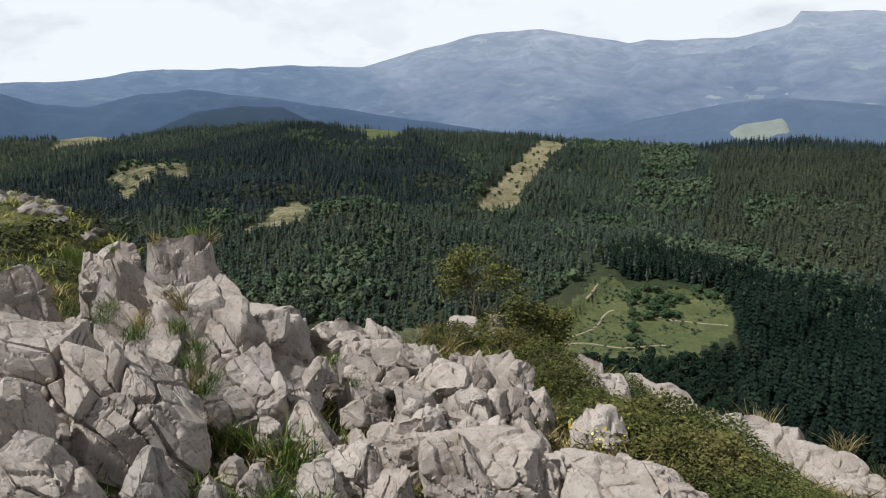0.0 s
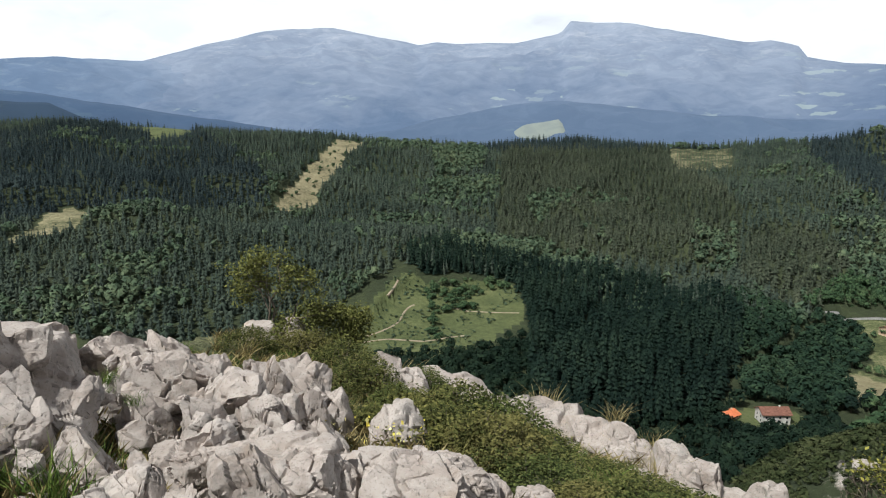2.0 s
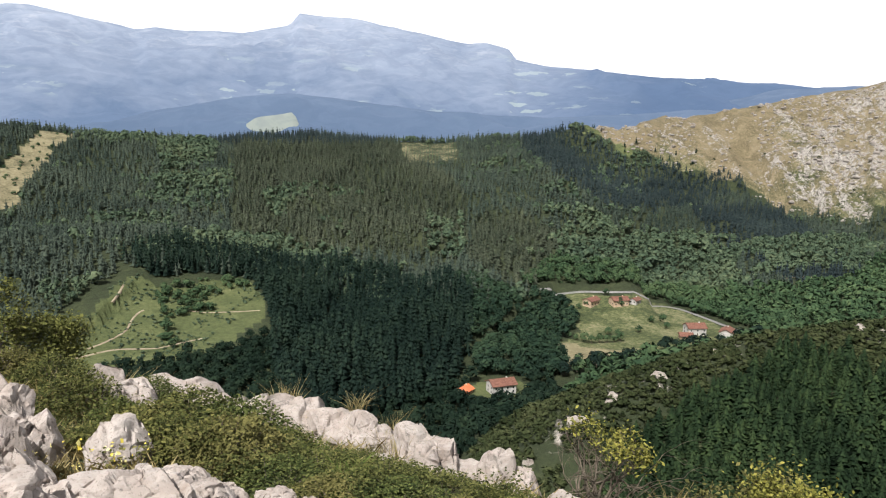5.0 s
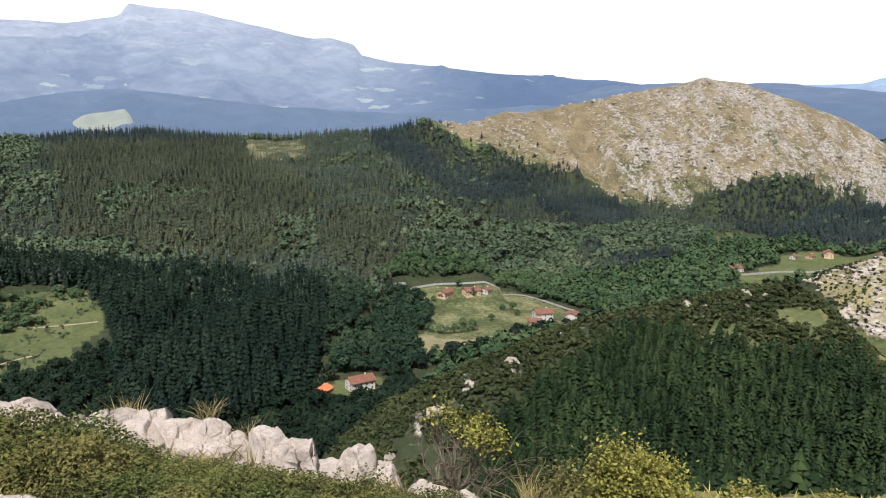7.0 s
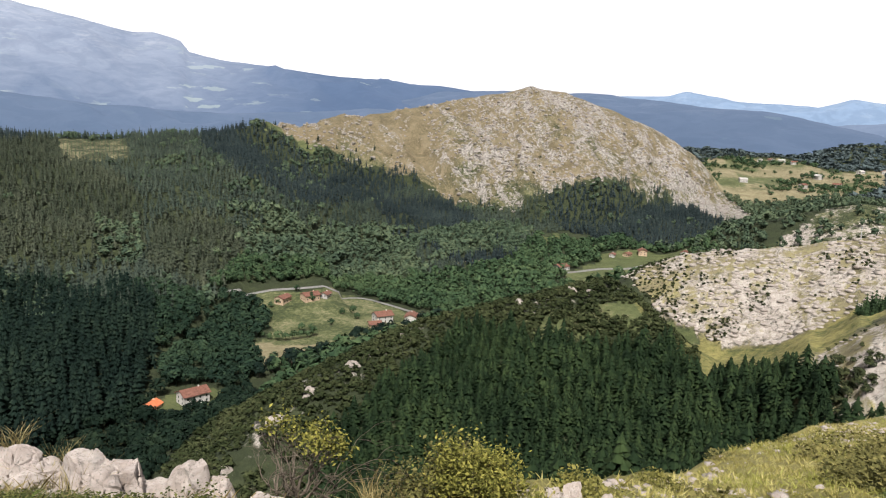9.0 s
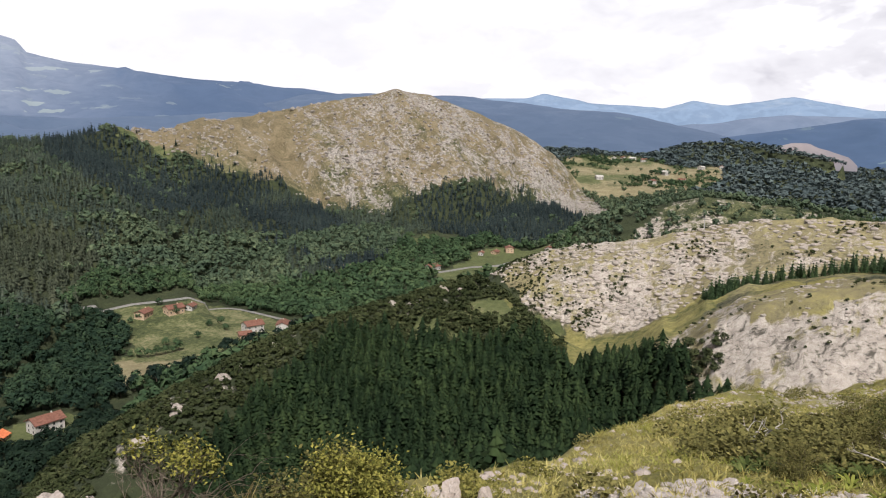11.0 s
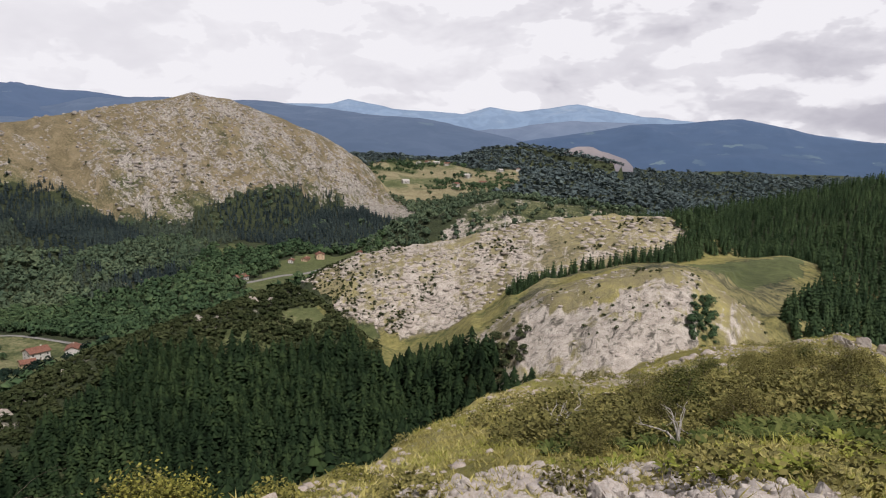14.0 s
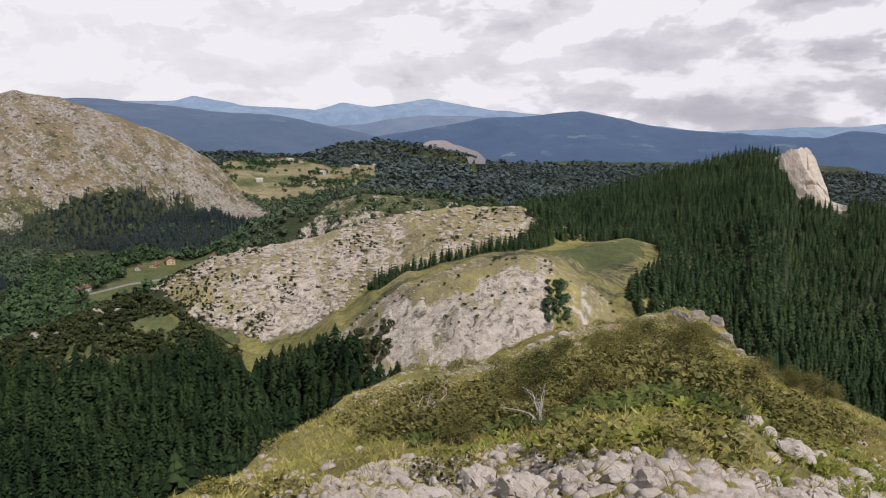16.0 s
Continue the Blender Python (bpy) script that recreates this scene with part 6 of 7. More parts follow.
settle(small_tree("yellow_bush", "dense yellow-green bush on the slope", "bush", 15, 0.85, 8, "yellow_leaf", 0.027, 14, 3, 0.55, 0.02, (0, 0, 0), 0.085, 0.014, lean=0.6), 63.2, 6.2, 0, 0.80)
settle(small_tree("yellow_bush", "sparse olive bush with bare twig tips", "bush", 16, 0.75, 6, "heath", 0.026, 9, 3, 0.55, 0.02, (0, 0, 0), 0.08, 0.012, lean=0.5), 61.0, 6.5, 30, 0.95)

cushions = [low_shrub("cushion_shrub", "dense green-brown cushion shrub between rocks", 40 + k, 1.0, 0.55, 5200, 0.019, ("shrub", "low_green", "shrub", "heath")[k], "cushion shrubs") for k in range(4)]
SHRUBS = [(9.5, 9.0, 1.1), (12.5, 8.4, 0.9), (8.0, 10.2, 1.2), (15.5, 8.0, 1.1), (18.0, 7.6, 1.25), (20.8, 7.2, 1.2), (17.0, 6.7, 1.0), (20.5, 6.1, 1.0), (23.6, 6.3, 1.1), (24.5, 5.4, 0.95), (27.5, 5.9, 0.9), (28.5, 5.0, 0.95), (32, 5.5, 0.85), (33.5, 4.9, 0.95), (37, 5.4, 0.9), (38.5, 4.8, 0.9), (42, 5.5, 0.85), (44, 5.0, 0.9), (48, 5.6, 0.8), (5.0, 11.2, 1.0), (0.5, 11.0, 0.9), (14.5, 9.6, 0.8), (11, 7.3, 0.7), (22, 8.0, 0.7), (29.5, 6.3, 0.7), (34, 6.0, 0.6), (52, 5.4, 0.7)]
rng_s = np.random.default_rng(77)
for k, (a_, r_, s_) in enumerate(SHRUBS):
    flat_ = 0.50 if a_ > 22 else 0.80
    ob_ = cushions[k] if k < 4 else copy_thing(cushions[k % 4], Matrix())
    settle(ob_, a_, r_, rng_s.uniform(0, 360), s_ * rng_s.uniform(0.85, 1.1), 0.06)
    ob_.scale = (ob_.scale[0], ob_.scale[1], ob_.scale[2] * flat_)

dry_tufts = [tuft("grass_tuft", "dry straw-coloured grass tuft on the brink", 50 + k, 0.36, 0.22, 70, "dry_grass", (0.25, 0)) for k in range(3)]
green_tufts = [tuft("grass_tuft", "fresh green grass tuft between the stones", 60 + k, 0.24, 0.35, 110, "green_grass") for k in range(3)]
DRY = [(24.5, 7.6), (23.7, 7.9), (33.4, 7.0), (32.0, 7.2), (-19.5, 4.9), (-14.5, 6.8), (9.0, 9.4), (7.4, 9.0), (0.5, 10.5), (-1.5, 11.0), (12.5, 10.3), (14.0, 9.9), (56, 6.3), (57.5, 6.6), (58.5, 6.1), (59.5, 6.8), (55, 6.7), (66, 8.0), (67.5, 8.4), (69, 9.0)]
GREEN = [(-21.5, 5.9), (-20.2, 5.3), (-16.5, 4.6), (-15.0, 4.4), (-13.0, 4.3), (-18.5, 4.4), (-31, 6.6), (-30, 7.0), (-29.2, 6.2), (-12.5, 4.9), (-9.5, 4.8), (-6.5, 4.6), (-3.2, 4.8), (25.5, 6.2), (23, 6.0), (27, 6.3), (-11.5, 7.4), (-12.2, 7.0), (30, 5.6), (-19.4, 3.7), (-14, 3.6), (-10, 3.7), (-22.8, 8.3), (-23.5, 7.6)]
for k, (a_, r_) in enumerate(DRY):
    settle(dry_tufts[k] if k < 3 else copy_thing(dry_tufts[k % 3], Matrix()), a_, r_, rng_s.uniform(-30, 30), rng_s.uniform(0.75, 1.15))
for k, (a_, r_) in enumerate(GREEN):
    settle(green_tufts[k] if k < 3 else copy_thing(green_tufts[k % 3], Matrix()), a_, r_, rng_s.uniform(0, 360), rng_s.uniform(0.7, 1.2))


def perch(ob, turn, far, spin, scale):
    """Sets a tuft on the rock or the soil, whichever is higher there."""
    settle(ob, turn, far, spin, scale)
    x, y = plan(turn, far)
    ob.location.z = max(ob.location.z, TOPS.get((math.floor(x / 0.1), math.floor(y / 0.1)), -1e9) - 0.03)


for k, (a_, r_) in enumerate(((-21.6, 6.4), (-22.5, 5.9), (-23.5, 5.2), (-21.5, 5.5), (-19.7, 5.0), (-20.1, 4.6), (-23.1, 7.2), (-18.7, 4.7), (-13.0, 6.4), (-12.0, 6.3), (-22.3, 4.7), (-26.0, 4.9), (-24.8, 6.8), (-27.2, 7.0), (-18.9, 5.7), (-7.6, 5.3), (-9.5, 6.2), (-20.6, 5.2), (-21.0, 6.9), (-25.5, 5.6))):
    for s in range(2):
        perch(copy_thing((dry_tufts if (k + s) % 3 == 0 else green_tufts)[k % 3], Matrix()), a_ + 0.5 * s, r_ + 0.12 * s, 53 * k, 0.40 + 0.10 * (k % 3))


for k, (a_, r_) in enumerate(((23.2, 8.5), (24.0, 8.6), (24.6, 8.45), (31.3, 7.75), (32.2, 7.7), (32.9, 7.6), (29.9, 7.8))):
    perch(copy_thing(dry_tufts[k % 3], Matrix()), a_, r_, 41 * k, 0.85 + 0.1 * (k % 3))


def blades(name, label, outline, gap, seed, tall, mat, keep=None):
    """A sward of single blades."""
    rng = np.random.default_rng(seed)
    x, y = scatter(outline, gap, seed, keep, (), 0.0)
    z = height(x, y)
    n = len(x)
    b = np.stack([x, y, z - 0.02], -1)
    d = np.stack([rng.normal(0, 0.4, n), rng.normal(0, 0.4, n), np.ones(n)], -1)
    h = (tall * rng.uniform(0.4, 1.2, n))[:, None]
    s = np.cross(d, rng.normal(0, 1, (n, 3)))
    s = s / np.linalg.norm(s, axis=1, keepdims=True) * (0.010 * tall + 0.0022)
    v = np.stack([b - s, b + s, b + d * h * 0.6 + s * 0.6, b + d * h * np.array([1.3, 1.3, 1.0])], 1).reshape(-1, 3)
    k = (np.arange(n) * 4)[:, None]
    f = np.concatenate([k + np.array([0, 1, 2]), k + np.array([0, 2, 3])])
    return tagged(part(name, mesh_from(v, f, name), MAT[mat]), label, "grass", kind="stuff")


MAT["hill_straw"] = foliage("hill_straw", (0.20, 0.175, 0.055), (0.34, 0.30, 0.10), (0.48, 0.43, 0.18), 2.0, 0.15)
MAT["hill_green"] = foliage("hill_green", (0.13, 0.14, 0.032), (0.235, 0.24, 0.055), (0.35, 0.34, 0.10), 2.0, 0.15)
blades("summit_turf", "short green turf between summit stones", [(-32, 3.3), (60, 3.3), (60, 6.4), (46, 6.7), (33, 7.1), (21, 9), (11, 11.4), (4, 15), (-4, 11.4), (-14, 9), (-32, 12)], 0.035, 81, 0.09, "green_grass", lambda x, y, a, r, g: fbm(x, y, 1.1, 3, 12) > 0.0)
blades("summit_straw", "dry straw grass between summit stones", [(-32, 4), (60, 4), (60, 6.6), (46, 6.8), (33, 7.2), (21, 9.2), (11, 11.5), (4, 15.5), (-4, 11.5), (-14, 9), (-32, 14)], 0.05, 82, 0.16, "dry_grass", lambda x, y, a, r, g: fbm(x, y, 1.4, 3, 14) > 0.12)
SLOPE = [(60, 6.5), (73, 8), (90, 8), (130, 8), (130, 60), (121, 88), (114, 138), (108, 118), (97, 74), (91, 55), (86, 39), (80, 26), (73, 15.5), (64, 8.4)]
blades("slope_grass", "yellow-green hill grass on the slope", SLOPE, 0.17, 83, 0.20, "hill_straw", lambda x, y, a, r, g: (g.random(x.shape) < np.clip(14 / r, 0.1, 1)) & (fbm(x, y, 7, 3, 15) > -0.15))
blades("slope_turf", "green hill grass on the slope", SLOPE, 0.17, 84, 0.19, "hill_green", lambda x, y, a, r, g: (g.random(x.shape) < np.clip(12 / r, 0.1, 1)) & (fbm(x, y, 7, 3, 15) < 0.1))

# hawthorns and scrub of the south slope
thorns = [small_tree("thorn_bush", "rounded olive-brown hawthorn on the grassy slope", "bush", 90 + k, 1.7, 5, ("heath", "shrub", "heath")[k], 0.042, 40, 2, 0.6, 0.0, (0, 0, 0), 0.22, 0.03, lean=0.5, group="hawthorns of the slope") for k in range(3)]
x_, y_ = scatter([(94, 21), (104, 20.5), (112, 20.5), (122, 26), (127, 40), (121, 62), (114, 64), (106, 58), (100, 46), (95, 34)], 2.6, 95, lambda x, y, a, r, g: (fbm(x, y, 12, 3, 19) > -0.16) & (g.random(x.shape) < 0.42), (), 0.0)
for k, (a_, r_) in enumerate(zip(*polar(x_, y_))):
    settle(thorns[k] if k < 3 else copy_thing(thorns[k % 3], Matrix()), a_, r_, rng_s.uniform(0, 360), rng_s.uniform(0.5, 1.15), 0.1)
snag = small_tree("dead_snag", "bleached dead thorn snag with forked limbs", "tree", 21, 1.9, 3, None, 0, 0, 3, 0.5, 0.04, (0, 0, 0), 0, 0.06, wood="dead_wood", forks=2, lean=0.55, first=0.42)
settle(snag, 103.6, 19.4, 10, 0.72)
bare = small_tree("bare_thorn", "leafless grey thorn tree among the scrub", "tree", 23, 1.9, 2, None, 0, 0, 3, 0.5, 0.02, (0, 0, 0), 0, 0.05, wood="dead_wood", forks=2, lean=0.2)
settle(bare, 94.6, 24.0, 0)


def fern_shape(seed):
    rng = np.random.default_rng(seed)
    pieces = []
    for k in range(9):
        w = 2 * math.pi * k / 9 + rng.uniform(-0.3, 0.3)
        o = np.array([math.cos(w), math.sin(w), 0])
        s = np.array([-math.sin(w), math.cos(w), 0])
        L = rng.uniform(0.8, 1.1)
        ctr = [np.zeros(3), o * 0.35 * L + np.array([0, 0, 0.55 * L]), o * 0.75 * L + np.array([0, 0, 0.68 * L]), o * 1.05 * L + np.array([0, 0, 0.5 * L])]
        wid = (0.01, 0.11, 0.08, 0.0)
        v = np.array([q for c, e in zip(ctr, wid) for q in (c - s * e, c + s * e - np.array([0, 0, e * 0.2]))])
        f = np.array([t for i in range(3) for t in ((2 * i, 2 * i + 1, 2 * i + 3), (2 * i, 2 * i + 3, 2 * i + 2))])
        pieces.append((v, f))
    return merge(pieces)


FERNS = [fern_shape(k) for k in range(4)]
MAT["fern"] = foliage("fern_fronds", (0.030, 0.042, 0.012), (0.058, 0.076, 0.022), (0.115, 0.13, 0.042), 4.0, 0.3)
MAT["fern_bright"] = foliage("bright_fern_fronds", (0.07, 0.082, 0.015), (0.13, 0.148, 0.028), (0.22, 0.23, 0.055), 4.0, 0.3)
stand("fern_bank", "dark green ferns below the thorn scrub", scatter([(92, 19), (97.8, 21.4), (104, 18), (110, 17), (116, 18), (124, 26), (120, 30), (112, 24), (104, 22.5), (96, 24)], 0.42, 96, lambda x, y, a, r, g: fbm(x, y, 3, 3, 22) > 0.0, (), 0.0), 0.36, FERNS, MAT["fern"], 97, 0.25, 1.0, "ferns")
stand("fern_fringe", "bright yellow-green ferns between grey rocks", scatter([(88, 17.5), (95.7, 17.2), (101, 15.8), (107.4, 13), (111.5, 10.7), (117.8, 12.6), (128.1, 20), (128, 34), (120, 20.7), (107.5, 16.2), (97.8, 19.4)], 0.36, 296, lambda x, y, a, r, g: fbm(x, y, 1.6, 3, 23) > 0.14, (), 0.0), 0.28, FERNS, MAT["fern_bright"], 297, 0.25, 1.0, "ferns")


def tangle_shape(seed):
    """A low bush one metre tall of many small leaf clumps."""
    rng = np.random.default_rng(seed)
    n = 380
    w, e = rng.uniform(0, 2 * math.pi, n), np.arcsin(rng.uniform(0, 1, n))
    r = rng.uniform(0.6, 1.1, n)
    p = np.stack([np.cos(w) * np.cos(e) * r * 0.75, np.sin(w) * np.cos(e) * r * 0.75, np.sin(e) * r * 0.8 + 0.05], -1)
    return leaves_at(p, 0.085, rng, 1.4)


TANGLES = [tangle_shape(k) for k in range(5)]
def twiggy_shape(seed):
    """A low dense shrub one metre tall with small leaves in uneven heads."""
    rng = np.random.default_rng(seed)
    n = 620
    heads = np.stack([rng.normal(0, 0.36, 9), rng.normal(0, 0.36, 9), rng.uniform(0.25, 0.75, 9)], -1)
    p = heads[rng.integers(0, 9, n)] + rng.normal(0, 0.15, (n, 3))
    p[:, 2] = np.abs(p[:, 2])
    return leaves_at(p, 0.052, rng, 1.5)


TWIGGY = [twiggy_shape(k) for k in range(5)]
MAT["olive_shrub"] = foliage("olive_shrub_leaves", (0.040, 0.046, 0.014), (0.085, 0.088, 0.026), (0.165, 0.155, 0.050), 3.0, 0.5, 0.7)
MAT["yellow_heath"] = foliage("yellowish_heath_leaves", (0.075, 0.074, 0.020), (0.140, 0.134, 0.036), (0.23, 0.21, 0.06), 2.0, 0.2, 0.6)


def tussock_shape(seed):
    rng = np.random.default_rng(seed)
    n = 16
    b = np.stack([rng.normal(0, 0.35, n), rng.normal(0, 0.35, n), np.full(n, -0.1)], -1)
    d = np.stack([rng.normal(0, 0.5, n), rng.normal(0, 0.5, n), rng.uniform(0.6, 1.1, n)], -1)
    s = np.cross(d, rng.normal(0, 1, (n, 3)))
    s = s / np.linalg.norm(s, axis=1, keepdims=True) * 0.07
    v = np.stack([b - s, b + s, b + d], 1).reshape(-1, 3)
    return v, np.arange(n * 3).reshape(-1, 3)


TUSSOCKS = [tussock_shape(k) for k in range(6)]
OPEN_SLOPE = [(66, 9), (74, 11), (84, 13), (92, 13), (112, 12), (129, 16), (129, 66), (121, 88), (114, 137), (108, 117), (97, 74), (91, 55), (86, 39), (80, 26), (73, 15.5)]
stand("straw_tussocks", "straw-yellow grass tussocks on the slope", scatter(OPEN_SLOPE, 0.55, 111, lambda x, y, a, r, g: (g.random(x.shape) < np.clip(40 / r, 0.25, 1)) & (fbm(x, y, 12, 3, 16) > -0.05), (), 0.0), 0.20, TUSSOCKS, MAT["hill_straw"], 112, 0.3, 1.3, "grass")
stand("green_tussocks", "yellow-green grass tussocks on the slope", scatter(OPEN_SLOPE, 0.55, 113, lambda x, y, a, r, g: (g.random(x.shape) < np.clip(40 / r, 0.25, 1)) & (fbm(x, y, 12, 3, 16) < 0.12), (), 0.0), 0.19, TUSSOCKS, MAT["hill_green"], 114, 0.3, 1.3, "grass")
SCRUB_BAND = [(87, 20.5), (92, 21.5), (98, 21.5), (104, 20), (112, 20), (122, 25), (127, 36), (120, 44), (113, 45), (106, 43), (100, 40), (95, 36), (90, 28)]
stand("slope_scrub", "low brown-green heath scrub on the slope", scatter(SCRUB_BAND, 1.15, 98, lambda x, y, a, r, g: (fbm(x, y, 9, 4, 24) > -0.12) & (g.random(x.shape) < 0.85), (), 0.0), 0.95, TANGLES, MAT["heath"], 99, 0.35, 1.2, "scrub")
BRINK_SCRUB = [(8, 8.2), (12, 6.6), (16, 6.2), (20, 5.6), (26, 5.0), (34, 4.3), (50, 4.3), (58, 4.9), (52, 5.9), (44, 5.7), (36, 5.8), (30, 6.1), (25, 6.4), (21, 7.0), (17, 8.2), (12, 9.2), (7, 10.6), (4, 11.0)]
stand("brink_scrub", "dense olive green scrub behind the brink rocks", scatter(BRINK_SCRUB, 0.34, 401, lambda x, y, a, r, g: fbm(x, y, 1.5, 3, 402) > 0.0, (), 0.0), 0.27, TWIGGY, MAT["olive_shrub"], 403, 0.4, 1.15, "scrub")
stand("green_brink_scrub", "low fresh green scrub behind the brink rocks", scatter(BRINK_SCRUB, 0.36, 407, lambda x, y, a, r, g: fbm(x, y, 1.5, 3, 402) < 0.10, (), 0.0), 0.20, TWIGGY, MAT["shrub"], 408, 0.4, 1.2, "scrub")
stand("edge_scrub", "yellowish low scrub along the edge of the slope", scatter([(60, 7.4), (66, 8.6), (73, 14.5), (80, 23), (80, 17), (72, 10.5), (64, 7.0)], 0.55, 404, lambda x, y, a, r, g: fbm(x, y, 3, 3, 405) > -0.05, (), 0.0), 0.42, TANGLES, MAT["yellow_heath"], 406, 0.35, 1.1, "scrub")
stand("rim_scrub", "scattered low heath on the grassy rim", scatter(OPEN_SLOPE, 2.2, 198, lambda x, y, a, r, g: (fbm(x, y, 10, 4, 24) > 0.20) & (g.random(x.shape) < 0.5), (), 0.0), 0.7, TANGLES, MAT["heath"], 199, 0.4, 1.2, "scrub")


def stone_shape(seed, level=1):
    rng = np.random.default_rng(seed)
    v, f = BALLS[level]
    p = v * np.array([0.5, 0.42, 0.35])
    for _ in range(7):
        n = rng.normal(0, 1, 3)
        n /= np.linalg.norm(n)
        p = p - np.maximum(0, p @ n - (p @ n).max() * rng.uniform(0.6, 0.9))[:, None] * n
    return p + v * (0.05 * noise3(p, 0.25, seed, 2))[:, None], f


STONE_SHAPES = [stone_shape(k) for k in range(6)]
CHIPS = [stone_shape(20 + k, 0) for k in range(8)]
stand("hill_boulders", "grey limestone boulders and ribs on the rocky hill", scatter(ROCK_HILL, 3.6, 421, lambda x, y, a, r, g: (fbm(x, y, 34, 4, 422) + 0.30 * step(95, 82, a) > 0.10) & (g.random(x.shape) < 0.6)), 2.3, STONE_SHAPES, MAT["hill_rock"], 423, 0.5, 1.7, "boulders")
stand("dome_boulders", "pale limestone blocks about the rock dome", scatter(DOME, 3.0, 424, lambda x, y, a, r, g: (fbm(x, y, 16, 3, 425) > 0.12) & (g.random(x.shape) < 0.6)), 1.0, STONE_SHAPES, MAT["hill_rock"], 426, 0.45, 1.6, "boulders")
stand("mountain_boulders", "weathered limestone ribs on the bald mountain", scatter(BALD, 9.0, 427, lambda x, y, a, r, g: (fbm(a * 27.0, r * 0.4, 60, 4, 57, True) + 0.5 * step(58, 65, a) > 0.30) & (r < 1570) & (g.random(x.shape) < 0.7)), 6.0, STONE_SHAPES, MAT["weathered_crag"], 428, 0.45, 1.1, "boulders")
stand("slope_stones", "whitish limestone stones set in hill grass", scatter([(70, 12), (80, 18), (86, 16), (92, 16), (112, 15), (128, 20), (128, 66), (121, 88), (114, 136), (108, 116), (97, 73), (91, 54), (86, 38), (80, 26), (73, 15.5)], 0.9, 101, lambda x, y, a, r, g: (fbm(x, y, 9, 4, 27) + 0.5 * step(90, 82, a + 0.0 * r) * step(12, 30, r) > 0.16) & (g.random(x.shape) < 0.7), (), 0.0), 0.34, CHIPS, MAT["limestone"], 102, 0.45, 1.3, "stones")
stand("knoll_patch", "whitish broken limestone breaking through the knoll", scatter([(101.8, 70), (106.4, 64), (107.6, 72), (104, 82), (102.2, 80)], 1.1, 431, lambda x, y, a, r, g: fbm(x, y, 7, 3, 432) > -0.15, (), 0.0), 0.9, STONE_SHAPES, MAT["limestone"], 433, 0.45, 1.4, "stones")
stand("rim_stones", "whitish limestone stones along the rim of the slope", scatter([(62, 7.6), (70, 10), (80, 17), (88, 19), (96, 34), (104, 58), (110, 70), (117, 78), (121, 86), (114, 136), (108, 116), (97, 73), (91, 54), (86, 38), (80, 26), (73, 15.5)], 0.55, 141, lambda x, y, a, r, g: fbm(x, y, 4, 4, 142) + 0.5 * fbm(x, y, 15, 2, 143) > -0.10, (), 0.0), 0.27, CHIPS, MAT["limestone"], 144, 0.5, 1.3, "stones")
stand("scree_stones", "small grey limestone rubble of the scree", scatter(SCREE, 0.24, 121, lambda x, y, a, r, g: g.random(x.shape) < 0.8, (), 0.0), 0.24, STONE_SHAPES, MAT["rubble"], 122, 0.45, 1.2, "stones")
stand("fern_rocks", "grey rocks showing between the ferns", scatter([(86, 14), (100, 14.5), (112, 12.5), (128, 16), (128, 30), (116, 22), (100, 20), (88, 18)], 1.0, 123, lambda x, y, a, r, g: fbm(x, y, 5, 3, 124) > 0.12, (), 0.0), 0.45, STONE_SHAPES, MAT["rubble"], 125, 0.4, 1.3, "stones")
stand("summit_gravel", "small limestone chips on the summit turf", scatter([(-32, 3.2), (-9, 3.1), (12, 3.4), (20, 4.4), (8, 7.4), (-6, 9), (-14, 8), (-32, 8)], 0.22, 126, lambda x, y, a, r, g: fbm(x, y, 1.3, 3, 127) > -0.05, (), 0.0), 0.075, STONE_SHAPES, MAT["limestone"], 128, 0.45, 1.3, "stones")
HUMP = [(-36, 13), (-26, 12), (-23, 19), (-25, 23), (-31, 26.5), (-36, 28)]
stand("hump_stones", "weathered limestone stones on the grassy hump", scatter(HUMP, 0.7, 131, lambda x, y, a, r, g: fbm(x, y, 5, 4, 132) + 0.5 * step(20, 25, r) > 0.25, (), 0.0), 0.4, CHIPS, MAT["weathered"], 133, 0.45, 1.3, "stones")
stand("hump_grass", "yellow-green grass on the hump", scatter(HUMP, 0.42, 134, None, (), 0.0), 0.2, TUSSOCKS, MAT["hill_green"], 135, 0.3, 1.3, "grass")
stand("hump_scrub", "dark scrub between the hump rocks", scatter(HUMP, 1.1, 136, lambda x, y, a, r, g: fbm(x, y, 4, 3, 137) + 0.35 * step(-30, -25, a) * step(17, 21, r) > 0.18, (), 0.0), 0.5, TANGLES, MAT["scrub"], 138, 0.35, 1.2, "scrub")


def flower_shape(seed):
    """One slender stem with a few small blossoms."""
    rng = np.random.default_rng(seed)
    top = np.array([rng.normal(0, 0.15), rng.normal(0, 0.15), 1.0])
    pts = top + rng.normal(0, 0.13, (5, 3))
    return leaves_at(pts, 0.11, rng, 1.1)


MAT["blossom"] = foliage("yellow_blossoms", (0.55, 0.42, 0.05), (0.65, 0.55, 0.10), (0.75, 0.70, 0.35), 9.0, 0.6)
stand("yellow_flowers", "small yellow flowers in the summit turf", scatter([(5.5, 5.8), (12, 5.5), (17, 6.0), (14, 7.2), (7, 7.4)], 0.11, 151, lambda x, y, a, r, g: (fbm(x, y, 0.9, 3, 152) > 0.05) & (g.random(x.shape) < 0.55), (), 0.0), 0.30, [flower_shape(k) for k in range(4)], MAT["blossom"], 153, 0.3, 0.6, "flowers")


